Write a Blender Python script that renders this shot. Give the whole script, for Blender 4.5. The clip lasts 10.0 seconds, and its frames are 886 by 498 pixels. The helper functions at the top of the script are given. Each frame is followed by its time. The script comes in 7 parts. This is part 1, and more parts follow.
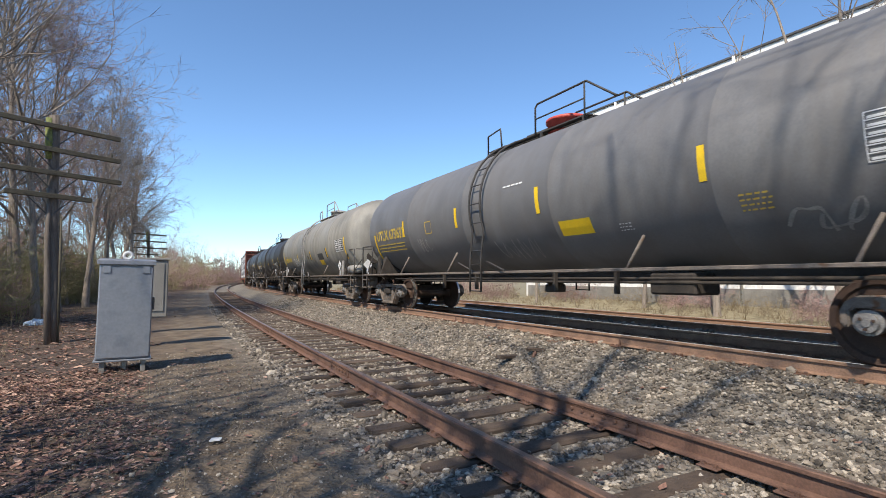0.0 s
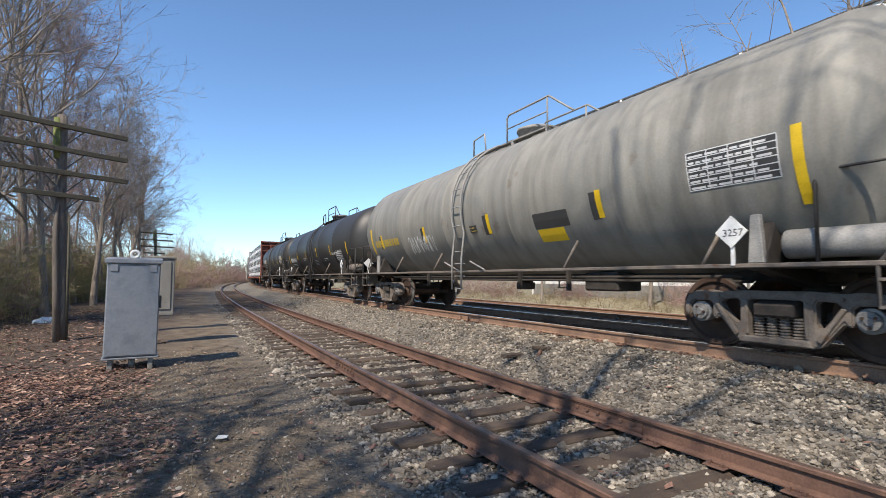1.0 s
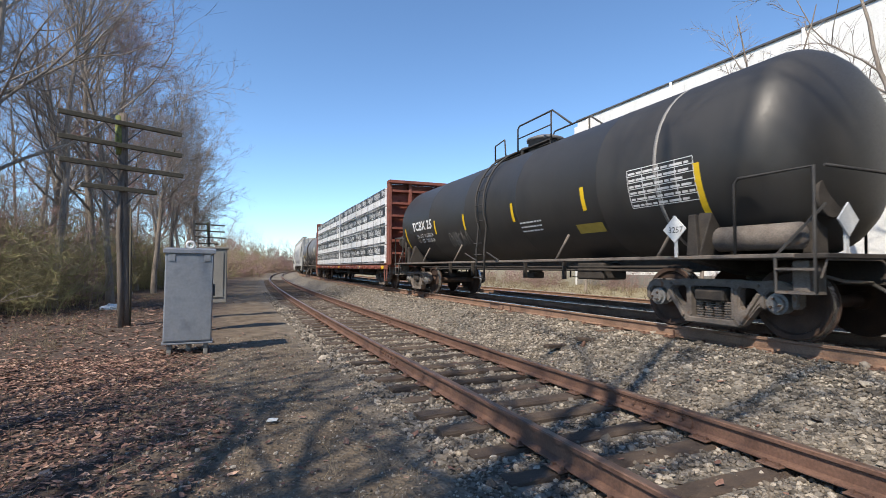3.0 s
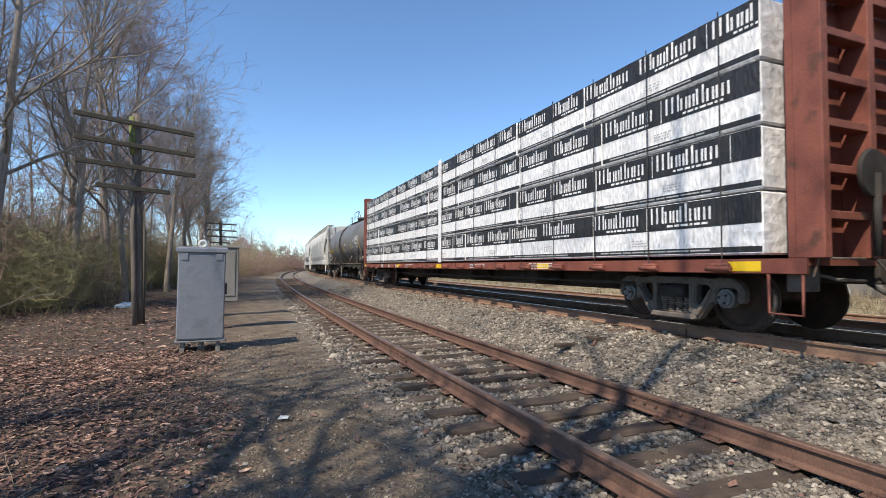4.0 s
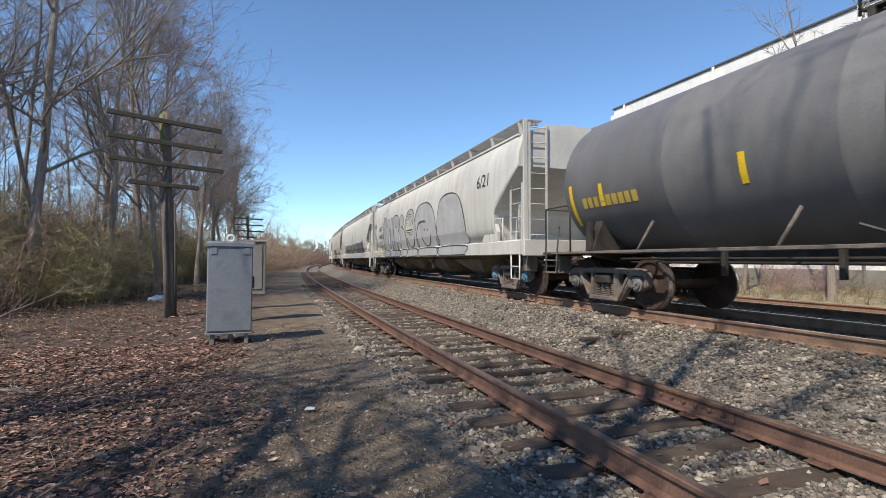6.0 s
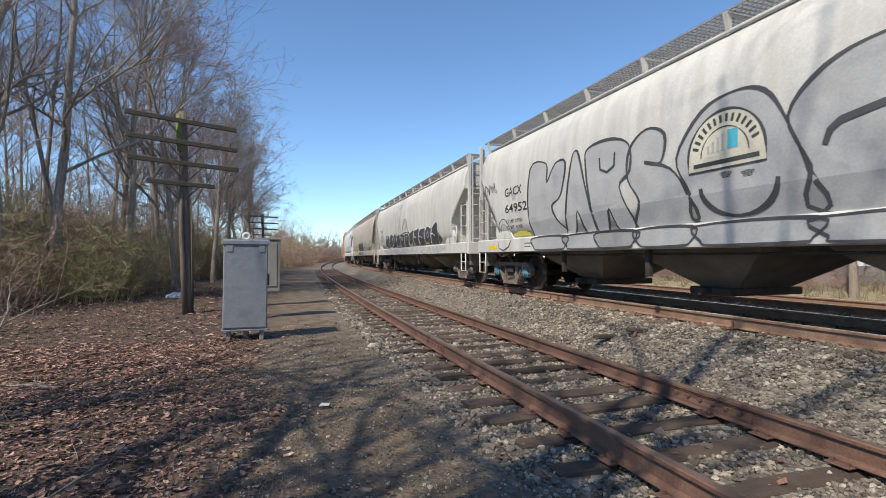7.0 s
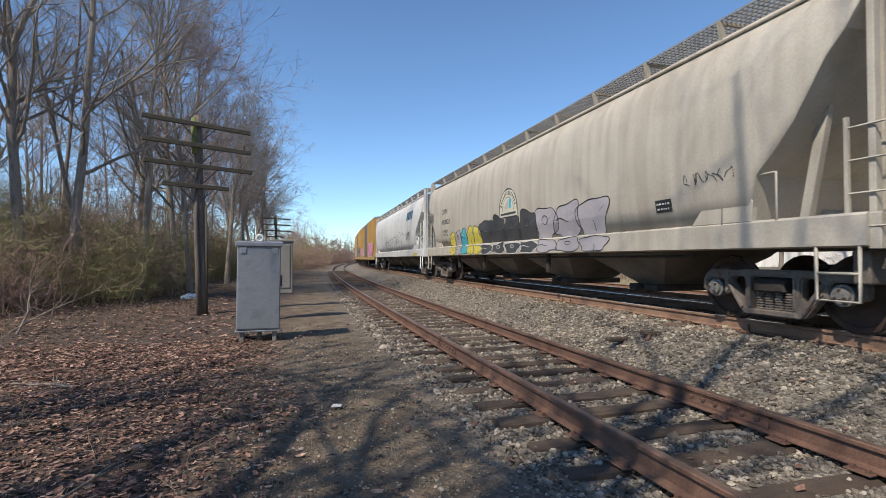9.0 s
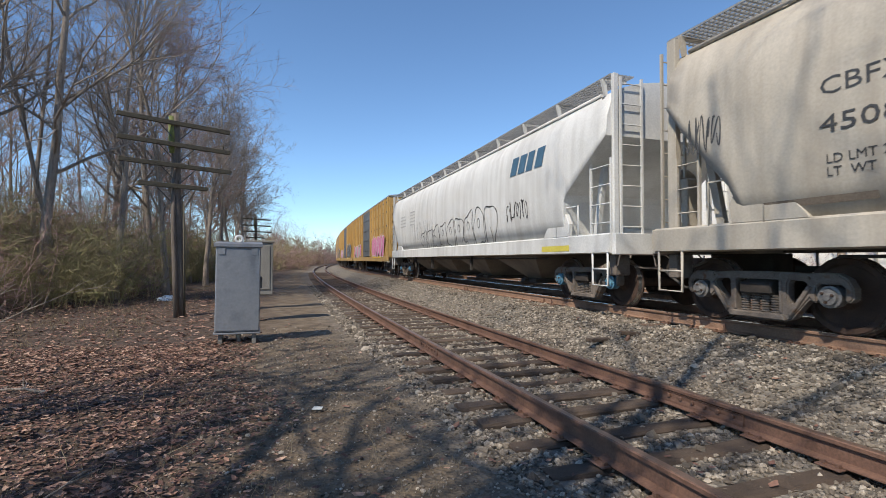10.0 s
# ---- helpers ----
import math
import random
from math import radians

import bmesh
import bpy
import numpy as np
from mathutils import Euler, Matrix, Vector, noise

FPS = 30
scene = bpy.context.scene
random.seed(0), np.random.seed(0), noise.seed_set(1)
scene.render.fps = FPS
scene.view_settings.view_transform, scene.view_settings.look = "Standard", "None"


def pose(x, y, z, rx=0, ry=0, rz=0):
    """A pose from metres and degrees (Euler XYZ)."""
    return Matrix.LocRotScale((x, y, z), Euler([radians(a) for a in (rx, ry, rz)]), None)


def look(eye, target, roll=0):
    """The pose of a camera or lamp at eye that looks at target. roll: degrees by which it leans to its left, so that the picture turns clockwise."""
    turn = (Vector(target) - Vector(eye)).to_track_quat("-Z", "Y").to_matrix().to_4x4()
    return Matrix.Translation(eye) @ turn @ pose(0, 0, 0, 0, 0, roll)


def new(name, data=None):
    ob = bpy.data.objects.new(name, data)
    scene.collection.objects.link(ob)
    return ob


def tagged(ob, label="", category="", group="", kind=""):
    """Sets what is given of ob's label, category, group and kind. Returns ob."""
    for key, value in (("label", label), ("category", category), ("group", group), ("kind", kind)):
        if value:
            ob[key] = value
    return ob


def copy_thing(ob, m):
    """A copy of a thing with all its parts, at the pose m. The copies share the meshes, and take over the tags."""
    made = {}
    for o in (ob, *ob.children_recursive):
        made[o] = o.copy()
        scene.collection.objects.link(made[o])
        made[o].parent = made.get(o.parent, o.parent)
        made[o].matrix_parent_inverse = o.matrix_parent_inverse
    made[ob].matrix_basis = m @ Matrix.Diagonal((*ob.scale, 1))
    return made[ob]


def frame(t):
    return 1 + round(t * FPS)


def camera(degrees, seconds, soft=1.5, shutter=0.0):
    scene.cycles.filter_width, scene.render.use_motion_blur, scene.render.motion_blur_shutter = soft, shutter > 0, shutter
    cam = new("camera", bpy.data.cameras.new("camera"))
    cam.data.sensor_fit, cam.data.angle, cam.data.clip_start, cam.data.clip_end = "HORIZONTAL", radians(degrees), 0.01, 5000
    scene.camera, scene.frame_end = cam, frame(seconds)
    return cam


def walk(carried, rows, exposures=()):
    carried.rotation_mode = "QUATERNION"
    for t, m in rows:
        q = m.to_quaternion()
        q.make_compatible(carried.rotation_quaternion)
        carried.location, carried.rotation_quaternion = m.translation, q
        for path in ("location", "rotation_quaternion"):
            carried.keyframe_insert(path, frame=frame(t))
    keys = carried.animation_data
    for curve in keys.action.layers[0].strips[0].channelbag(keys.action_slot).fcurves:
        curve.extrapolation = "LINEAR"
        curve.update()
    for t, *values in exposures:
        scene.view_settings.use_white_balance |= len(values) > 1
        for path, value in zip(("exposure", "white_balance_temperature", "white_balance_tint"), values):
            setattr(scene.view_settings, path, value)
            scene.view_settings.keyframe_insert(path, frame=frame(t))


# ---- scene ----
EYE = 1.45          # camera above the trodden path
cam = camera(84.5, 10.0, soft=0.8, shutter=0.035)
PATH = [
    (0, pose(0, 0, EYE, 93.57, -0.10, -29.87)),
    (0.5, pose(0, 0, EYE, 93.68, -0.04, -29.79)),
    (1, pose(0, 0, EYE, 93.39, -0.10, -29.27)),
    (1.5, pose(0, 0, EYE, 92.99, -0.17, -27.75)),
    (2, pose(0, 0, EYE, 92.54, -0.04, -26.14)),
    (2.5, pose(0, 0, EYE, 92.29, -0.10, -25.14)),
    (4, pose(0, 0, EYE, 92.03, -0.17, -23.22)),
    (4.5, pose(0, 0, EYE, 91.82, -0.13, -22.82)),
    (5, pose(0, 0, EYE, 91.49, -0.15, -22.39)),
    (5.5, pose(0, 0, EYE, 91.44, -0.13, -21.49)),
    (7, pose(0, 0, EYE, 90.93, 0.07, -18.96)),
    (7.5, pose(0, 0, EYE, 90.95, 0.03, -18.58)),
    (8, pose(0, 0, EYE, 91.14, -0.02, -18.29)),
    (8.5, pose(0, 0, EYE, 91.14, 0.02, -17.92)),
    (9, pose(0, 0, EYE, 91.15, 0.00, -17.60)),
    (9.5, pose(0, 0, EYE, 91.21, 0.07, -17.85)),
    (10, pose(0, 0, EYE, 91.30, -0.03, -19.70)),
]
walk(cam, PATH, exposures=((0, 0.46), (2.5, 0.42), (4, 0.42), (5.5, 0.28), (7, 0.28), (9, 0.18), (10, 0.18)))

# ---- world and sun ----
SUN_TO = Vector((1.33, 0.86, -1.80)).normalized()
world = bpy.data.worlds.new("sky")
scene.world = world
world.use_nodes = True
wn = world.node_tree
sky = wn.nodes.new("ShaderNodeTexSky")
sky.sky_type = "NISHITA"
sky.sun_disc = False
sky.sun_elevation = math.asin(-SUN_TO.z)
sky.sun_rotation = math.atan2(-SUN_TO.x, -SUN_TO.y)
sky.air_density, sky.dust_density, sky.ozone_density, sky.altitude = 0.95, 0.0, 2.6, 900
tint = wn.nodes.new("ShaderNodeMix")
tint.data_type, tint.blend_type = "RGBA", "MULTIPLY"
tint.inputs[0].default_value = 1.0
tint.inputs[7].default_value = (0.86, 1.0, 1.08, 1)
wn.links.new(sky.outputs[0], tint.inputs[6])
wn.links.new(tint.outputs[2], wn.nodes["Background"].inputs[0])
wn.nodes["Background"].inputs[1].default_value = 0.15
lamp = bpy.data.lights.new("sun", "SUN")
lamp.energy, lamp.angle, lamp.color = 4.9, radians(0.53), (1.0, 0.90, 0.765)
sun = new("sun", lamp)
sun.matrix_world = look((-30, -20, 45), Vector((-30, -20, 45)) + SUN_TO)


# ---- plan ----
SPEED = 15.3                 # train, metres a second, towards the camera
MAIN_Z = EYE - 0.88          # top of the main track's rails
SIDE_Z = EYE - 1.28          # top of the siding's rails
GAUGE = 1.51                 # rail head to rail head


def bend(y):
    return 0.006 * y + 0.00067 * y * y if y > -60 else 0.006 * y + 0.00067 * (-120 * y - 3600)


def main_x(y):
    return 7.12 + bend(y)


def side_x(y):
    return 3.08 + bend(y)


# ---- mesh helpers ----
def part(name, bm, material, parent, label="", m=None):
    me = bpy.data.meshes.new(name)
    bm.to_mesh(me)
    bm.free()
    for mm in (material if isinstance(material, (list, tuple)) else [material]):
        me.materials.append(mm)
    ob = new(name, me)
    if parent:
        ob.parent = parent
    if m is not None:
        ob.matrix_basis = m
    if label:
        ob["label"] = label
    return ob


def share(name, ob, parent, m):
    o = new(name, ob.data)
    o.parent = parent
    o.matrix_basis = m
    return o


def box(bm, x0, y0, z0, x1, y1, z1, bevel=0.0, m=None):
    vs = [bm.verts.new((x, y, z)) for x in (x0, x1) for y in (y0, y1) for z in (z0, z1)]
    fs = [(0, 1, 3, 2), (4, 6, 7, 5), (0, 4, 5, 1), (2, 3, 7, 6), (0, 2, 6, 4), (1, 5, 7, 3)]
    faces = [bm.faces.new([vs[i] for i in f]) for f in fs]
    if m is not None:
        for v in vs:
            v.co = m @ v.co
    if bevel:
        es = list({e for f in faces for e in f.edges})
        bmesh.ops.bevel(bm, geom=es, offset=bevel, segments=1, affect="EDGES")
    return vs


def tube(bm, pts, r, n=6, cap=True):
    pts = [Vector(p) for p in pts]
    rs = r if isinstance(r, (list, tuple)) else [r] * len(pts)
    rings = []
    side = None
    for i, p in enumerate(pts):
        d = (pts[min(i + 1, len(pts) - 1)] - pts[max(i - 1, 0)]).normalized()
        if side is None:
            side = d.orthogonal().normalized()
        side = (side - d * side.dot(d)).normalized()
        up = d.cross(side)
        rings.append([bm.verts.new(p + (side * math.cos(a) + up * math.sin(a)) * rs[i]) for a in (2 * math.pi * k / n for k in range(n))])
    for a, b in zip(rings, rings[1:]):
        for k in range(n):
            f = bm.faces.new((a[k], a[(k + 1) % n], b[(k + 1) % n], b[k]))
            f.smooth = n > 5
    if cap:
        bm.faces.new(rings[0][::-1])
        bm.faces.new(rings[-1])


def lathe(bm, prof, n=32, axis="y", at=(0, 0, 0), smooth=True):
    """prof: (along, radius) pairs, turned about an axis; closed at the ends."""
    rings = []
    for d, r in prof:
        ring = []
        for k in range(n):
            a = 2 * math.pi * (k + 0.5) / n
            c, s = r * math.cos(a), r * math.sin(a)
            p = {"y": (c, d, s), "x": (d, c, s), "z": (c, s, d)}[axis]
            ring.append(bm.verts.new(Vector(p) + Vector(at)))
        rings.append(ring)
    for a, b in zip(rings, rings[1:]):
        for k in range(n):
            f = bm.faces.new((a[k], b[k], b[(k + 1) % n], a[(k + 1) % n]))
            f.smooth = smooth
    bm.faces.new(rings[0])
    bm.faces.new(rings[-1][::-1])
    return rings


def prism(bm, outline, a0, a1, plane="xz", bevel=0.0):
    """An outline in a plane, drawn out from a0 to a1 along the third axis."""
    def at(u, v, w):
        return {"xz": (u, w, v), "yz": (w, u, v), "xy": (u, v, w)}[plane]
    lo = [bm.verts.new(at(u, v, a0)) for u, v in outline]
    hi = [bm.verts.new(at(u, v, a1)) for u, v in outline]
    n = len(outline)
    fs = [bm.faces.new(lo[::-1]), bm.faces.new(hi)]
    for k in range(n):
        fs.append(bm.faces.new((lo[k], lo[(k + 1) % n], hi[(k + 1) % n], hi[k])))
    bmesh.ops.recalc_face_normals(bm, faces=fs)
    if bevel:
        es = list({e for f in fs for e in f.edges})
        bmesh.ops.bevel(bm, geom=es, offset=bevel, segments=1, affect="EDGES")


def empty(name, m, label, category, group="", kind=""):
    e = new(name)
    e.matrix_basis = m
    return tagged(e, label, category, group, kind)


# ---- materials ----
def surface(name, colors, rough=0.8, metal=0.0, scale=6.0, fine=60.0, bump=0.2, stretch=(1, 1, 1), by="", spots=None, streak=None, depth=0.01, trans=0.0):
    """A painted or natural surface: colours over coarse noise, darker and lighter grain over fine noise, bump.
    by: 'island' or 'object' varies the pieces; spots: (colour, amount, scale) of rust or dirt; streak: (colour, amount) run-down dirt."""
    m = bpy.data.materials.new(name)
    m.use_nodes = True
    nt = m.node_tree
    N, L = nt.nodes, nt.links
    b = N["Principled BSDF"]
    b.inputs["Roughness"].default_value = rough
    b.inputs["Metallic"].default_value = metal
    co = N.new("ShaderNodeTexCoord")
    mp = N.new("ShaderNodeMapping")
    mp.inputs["Scale"].default_value = stretch
    L.new(co.outputs["Object"], mp.inputs[0])

    def noise_tex(sc, det=4.0, vec=None):
        n = N.new("ShaderNodeTexNoise")
        n.inputs["Scale"].default_value = sc
        n.inputs["Detail"].default_value = det
        L.new(vec or mp.outputs[0], n.inputs["Vector"])
        return n.outputs["Fac"]

    def ramp(fac, stops):
        r = N.new("ShaderNodeValToRGB")
        e = r.color_ramp.elements
        while len(e) < len(stops):
            e.new(0.5)
        for k, (p, c) in enumerate(stops):
            e[k].position = p
            e[k].color = (*c, 1) if len(c) == 3 else c
        L.new(fac, r.inputs[0])
        return r.outputs[0]

    def mix(fac, a, c, kind="MIX"):
        x = N.new("ShaderNodeMix")
        x.data_type = "RGBA"
        x.blend_type = kind
        if isinstance(fac, float):
            x.inputs[0].default_value = fac
        else:
            L.new(fac, x.inputs[0])
        L.new(a, x.inputs[6])
        if isinstance(c, tuple):
            x.inputs[7].default_value = (*c, 1)
        else:
            L.new(c, x.inputs[7])
        return x.outputs[2]

    n = len(colors)
    coarse = noise_tex(scale)
    if by:
        g = N.new("ShaderNodeNewGeometry" if by == "island" else "ShaderNodeObjectInfo")
        pick = N.new("ShaderNodeMath")
        pick.operation = "MULTIPLY_ADD"
        L.new(g.outputs["Random Per Island" if by == "island" else "Random"], pick.inputs[0])
        pick.inputs[1].default_value = 0.55
        half = N.new("ShaderNodeMath")
        half.operation = "MULTIPLY"
        half.inputs[1].default_value = 0.45
        L.new(coarse, half.inputs[0])
        L.new(half.outputs[0], pick.inputs[2])
        coarse = pick.outputs[0]
    col = ramp(coarse, [(0.28 + 0.44 * k / max(1, n - 1), c) for k, c in enumerate(colors)])
    grain = noise_tex(fine, 6.0)
    col = mix(0.22 if bump <= 0.06 else 0.55, col, ramp(grain, [(0.3, (0.55, 0.55, 0.55)), (0.7, (1.35, 1.35, 1.35))]), "MULTIPLY")
    if spots:
        c, amount, sc = spots
        col = mix(ramp(noise_tex(sc, 8.0), [(0.72 - 0.3 * amount, (0, 0, 0)), (0.80 - 0.2 * amount, (1, 1, 1))]), col, c)
    if streak:
        c, amount = streak
        mp2 = N.new("ShaderNodeMapping")
        mp2.inputs["Scale"].default_value = (1.2, 2.6, 0.16)
        L.new(co.outputs["Object"], mp2.inputs[0])
        f = ramp(noise_tex(1.6, 6.0, mp2.outputs[0]), [(0.42, (0, 0, 0)), (0.72, (amount, amount, amount))])
        col = mix(f, col, c)
    L.new(col, b.inputs["Base Color"])
    if bump:
        bp = N.new("ShaderNodeBump")
        bp.inputs["Strength"].default_value = bump
        bp.inputs["Distance"].default_value = depth
        L.new(grain, bp.inputs["Height"])
        L.new(bp.outputs[0], b.inputs["Normal"])
    rr = N.new("ShaderNodeMapRange")
    rr.inputs["To Min"].default_value = max(0.02, rough - 0.12)
    rr.inputs["To Max"].default_value = min(1.0, rough + 0.12)
    L.new(grain, rr.inputs[0])
    L.new(rr.outputs[0], b.inputs["Roughness"])
    return m


M = {}
M["rail"] = surface("rusty_rail", [(0.105, 0.056, 0.038), (0.165, 0.092, 0.064), (0.135, 0.074, 0.052)], 0.75, 0.15, 3, 50, 0.25)
M["rail_main"] = surface("brown_main_rail", [(0.17, 0.10, 0.066), (0.26, 0.16, 0.108), (0.21, 0.125, 0.083)], 0.8, 0.1, 3, 50, 0.25)
M["railtop"] = surface("worn_rail_top", [(0.19, 0.12, 0.09), (0.27, 0.19, 0.15)], 0.42, 0.6, 3, 80, 0.1)
M["shine"] = surface("polished_rail_top", [(0.45, 0.44, 0.43), (0.6, 0.59, 0.57)], 0.28, 0.9, 3, 80, 0.05)
M["tie"] = surface("weathered_tie", [(0.05525, 0.0391, 0.02767), (0.1083, 0.07722, 0.05623), (0.07735, 0.05376, 0.03838)], 0.9, 0, 3, 40, 0.9, (1, 9, 9), "object")
M["tie_main"] = surface("rusty_tie", [(0.11, 0.068, 0.044), (0.20, 0.125, 0.082)], 0.9, 0, 3, 40, 0.8, (1, 7, 7), "object")
M["stone"] = surface("ballast_stone", [(0.075, 0.063, 0.05), (0.165, 0.139, 0.108), (0.235, 0.20, 0.158), (0.115, 0.092, 0.07), (0.38, 0.33, 0.265)], 0.9, 0, 5, 90, 0.5, by="island")
M["black"] = surface("black_tank_paint", [(0.0221, 0.02125, 0.02082), (0.034, 0.03272, 0.03145), (0.0272, 0.02635, 0.0255)], 0.50, 0, 0.8, 30, 0.04, streak=((0.045, 0.040, 0.036), 0.3))
M["dark"] = surface("faded_black_tank_paint", [(0.0975, 0.0975, 0.1001), (0.1495, 0.1482, 0.1495), (0.1196, 0.1183, 0.1196)], 0.54, 0, 0.7, 30, 0.04, streak=((0.11, 0.10, 0.09), 0.4))
M["grey"] = surface("weathered_grey_tank_paint", [(0.1815, 0.1738, 0.1518), (0.264, 0.2508, 0.22), (0.22, 0.209, 0.1815)], 0.6, 0, 0.7, 30, 0.05, spots=((0.11, 0.07, 0.035), 0.25, 1.3), streak=((0.075, 0.07, 0.06), 0.5))
M["greypatch"] = surface("dark_grey_patch_paint", [(0.035, 0.035, 0.035), (0.05, 0.05, 0.048)], 0.6, 0, 2, 40, 0.03)
M["under"] = surface("grimy_running_gear", [(0.02275, 0.01885, 0.01625), (0.04875, 0.0403, 0.0338), (0.0325, 0.0273, 0.0234)], 0.85, 0.1, 3, 40, 0.4)
M["frame"] = surface("dusty_cast_steel", [(0.1056, 0.08624, 0.07216), (0.176, 0.1478, 0.125), (0.132, 0.1074, 0.08976)], 0.85, 0.1, 5, 60, 0.4, spots=((0.14, 0.07, 0.035), 0.3, 7))
M["wheel"] = surface("rusty_wheel_steel", [(0.048, 0.0304, 0.0224), (0.096, 0.0576, 0.0416)], 0.8, 0.3, 5, 60, 0.3)
M["blue"] = surface("blue_bearing_cap", [(0.07, 0.196, 0.294), (0.112, 0.252, 0.35)], 0.6, 0, 20, 60, 0.1, spots=((0.06, 0.05, 0.04), 0.4, 9))
M["cap"] = surface("grey_bearing_cap", [(0.14, 0.135, 0.13), (0.25, 0.24, 0.23)], 0.6, 0.3, 15, 60, 0.2)
M["yellow"] = surface("yellow_reflector", [(0.68, 0.44, 0.012), (0.78, 0.52, 0.02)], 0.5, 0, 6, 60, 0.03)
M["dullyellow"] = surface("faded_yellow_lettering", [(0.42, 0.30, 0.05), (0.52, 0.37, 0.07)], 0.6, 0, 6, 60, 0.03)
M["white"] = surface("white_lettering", [(0.58, 0.58, 0.57), (0.72, 0.72, 0.71)], 0.6, 0, 9, 60, 0.03)
M["ink"] = surface("black_lettering", [(0.02, 0.02, 0.021), (0.035, 0.035, 0.035)], 0.6, 0, 9, 60, 0.03)
M["steel"] = surface("dusty_black_steel", [(0.036, 0.0336, 0.032), (0.068, 0.0624, 0.0576)], 0.7, 0.2, 5, 60, 0.15)
M["palesteel"] = surface("pale_grey_steel", [(0.22, 0.21, 0.195), (0.33, 0.315, 0.295)], 0.65, 0.1, 5, 60, 0.15)
M["red"] = surface("red_dome_paint", [(0.42, 0.055, 0.04), (0.52, 0.08, 0.06)], 0.55, 0, 5, 60, 0.05)
M["oxide"] = surface("oxide_red_paint", [(0.13, 0.036, 0.024), (0.21, 0.065, 0.042), (0.165, 0.048, 0.032)], 0.7, 0, 2, 50, 0.1, spots=((0.085, 0.035, 0.022), 0.4, 4))
M["hopwhite"] = surface("white_hopper_paint", [(0.50, 0.50, 0.485), (0.62, 0.62, 0.60), (0.56, 0.555, 0.535)], 0.55, 0, 0.6, 30, 0.05, streak=((0.33, 0.31, 0.28), 0.4))
M["hopgrey"] = surface("dusty_white_hopper_paint", [(0.44, 0.43, 0.40), (0.55, 0.54, 0.50), (0.49, 0.475, 0.44)], 0.6, 0, 0.6, 30, 0.05, streak=((0.30, 0.28, 0.245), 0.4))
M["hoptan"] = surface("tan_grey_hopper_paint", [(0.36, 0.325, 0.27), (0.45, 0.41, 0.345), (0.40, 0.365, 0.305)], 0.6, 0, 0.6, 30, 0.05, streak=((0.24, 0.205, 0.16), 0.45))
M["chute"] = surface("grimy_hopper_chute", [(0.11, 0.088, 0.068), (0.19, 0.155, 0.12)], 0.8, 0, 2, 40, 0.1)
# dark grey for the hoppers' end slope sheets, well below the body paint
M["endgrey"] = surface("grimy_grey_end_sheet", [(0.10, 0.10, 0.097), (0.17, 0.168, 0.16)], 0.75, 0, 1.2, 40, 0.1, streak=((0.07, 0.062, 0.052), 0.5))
M["galv"] = surface("galvanised_grating", [(0.28, 0.28, 0.275), (0.38, 0.38, 0.37)], 0.5, 0.4, 9, 70, 0.1)
M["wrapwhite"] = surface("white_lumber_wrap", [(0.66, 0.66, 0.66), (0.76, 0.76, 0.76), (0.71, 0.71, 0.715)], 0.45, 0, 3, 9, 0.55, (1, 2.5, 1), depth=0.05)
M["wrapblack"] = surface("black_lumber_wrap", [(0.017, 0.017, 0.018), (0.032, 0.032, 0.033)], 0.42, 0, 3, 9, 0.5, (1, 2.5, 1), depth=0.05)
M["boxyellow"] = surface("yellow_boxcar_paint", [(0.36, 0.225, 0.068), (0.46, 0.295, 0.10), (0.41, 0.26, 0.085)], 0.6, 0, 0.8, 30, 0.05, streak=((0.25, 0.14, 0.05), 0.5))
M["slate"] = surface("slate_boxcar_door", [(0.07, 0.075, 0.085), (0.12, 0.125, 0.135)], 0.6, 0, 1, 30, 0.05)
M["pink"] = surface("pink_spray_paint", [(0.52, 0.14, 0.28), (0.62, 0.24, 0.38)], 0.6, 0, 3, 30, 0.02)
M["spray"] = surface("grey_spray_paint", [(0.3294, 0.3294, 0.327), (0.4148, 0.4148, 0.4087)], 0.6, 0, 2, 30, 0.02)
M["spraydark"] = surface("charcoal_spray_paint", [(0.035, 0.036, 0.038), (0.075, 0.077, 0.08)], 0.6, 0, 1, 30, 0.02)
M["spraylilac"] = surface("lilac_spray_paint", [(0.33, 0.31, 0.33), (0.40, 0.375, 0.39)], 0.6, 0, 1, 30, 0.02)
M["sprayblue"] = surface("turquoise_spray_paint", [(0.05, 0.33, 0.42), (0.09, 0.42, 0.5)], 0.6, 0, 1, 30, 0.02)
M["sprayyellow"] = surface("yellow_spray_paint", [(0.52, 0.44, 0.06), (0.62, 0.53, 0.10)], 0.6, 0, 1, 30, 0.02)
M["cream"] = surface("cream_sign_paint", [(0.50, 0.47, 0.37), (0.58, 0.55, 0.44)], 0.6, 0, 3, 30, 0.02)
M["cabinet"] = surface("weathered_aluminium", [(0.18, 0.1935, 0.216), (0.252, 0.2655, 0.288), (0.216, 0.2295, 0.252)], 0.5, 0.4, 3, 25, 0.06, streak=((0.15, 0.16, 0.175), 0.4))
M["concrete"] = surface("old_concrete", [(0.17, 0.16, 0.14), (0.25, 0.238, 0.215)], 0.9, 0, 3, 45, 0.35, streak=((0.16, 0.15, 0.13), 0.5))
M["pole"] = surface("weathered_pole_wood", [(0.07, 0.057, 0.046), (0.145, 0.118, 0.096), (0.10, 0.082, 0.067)], 0.9, 0, 3, 30, 0.7, (8, 8, 0.7))
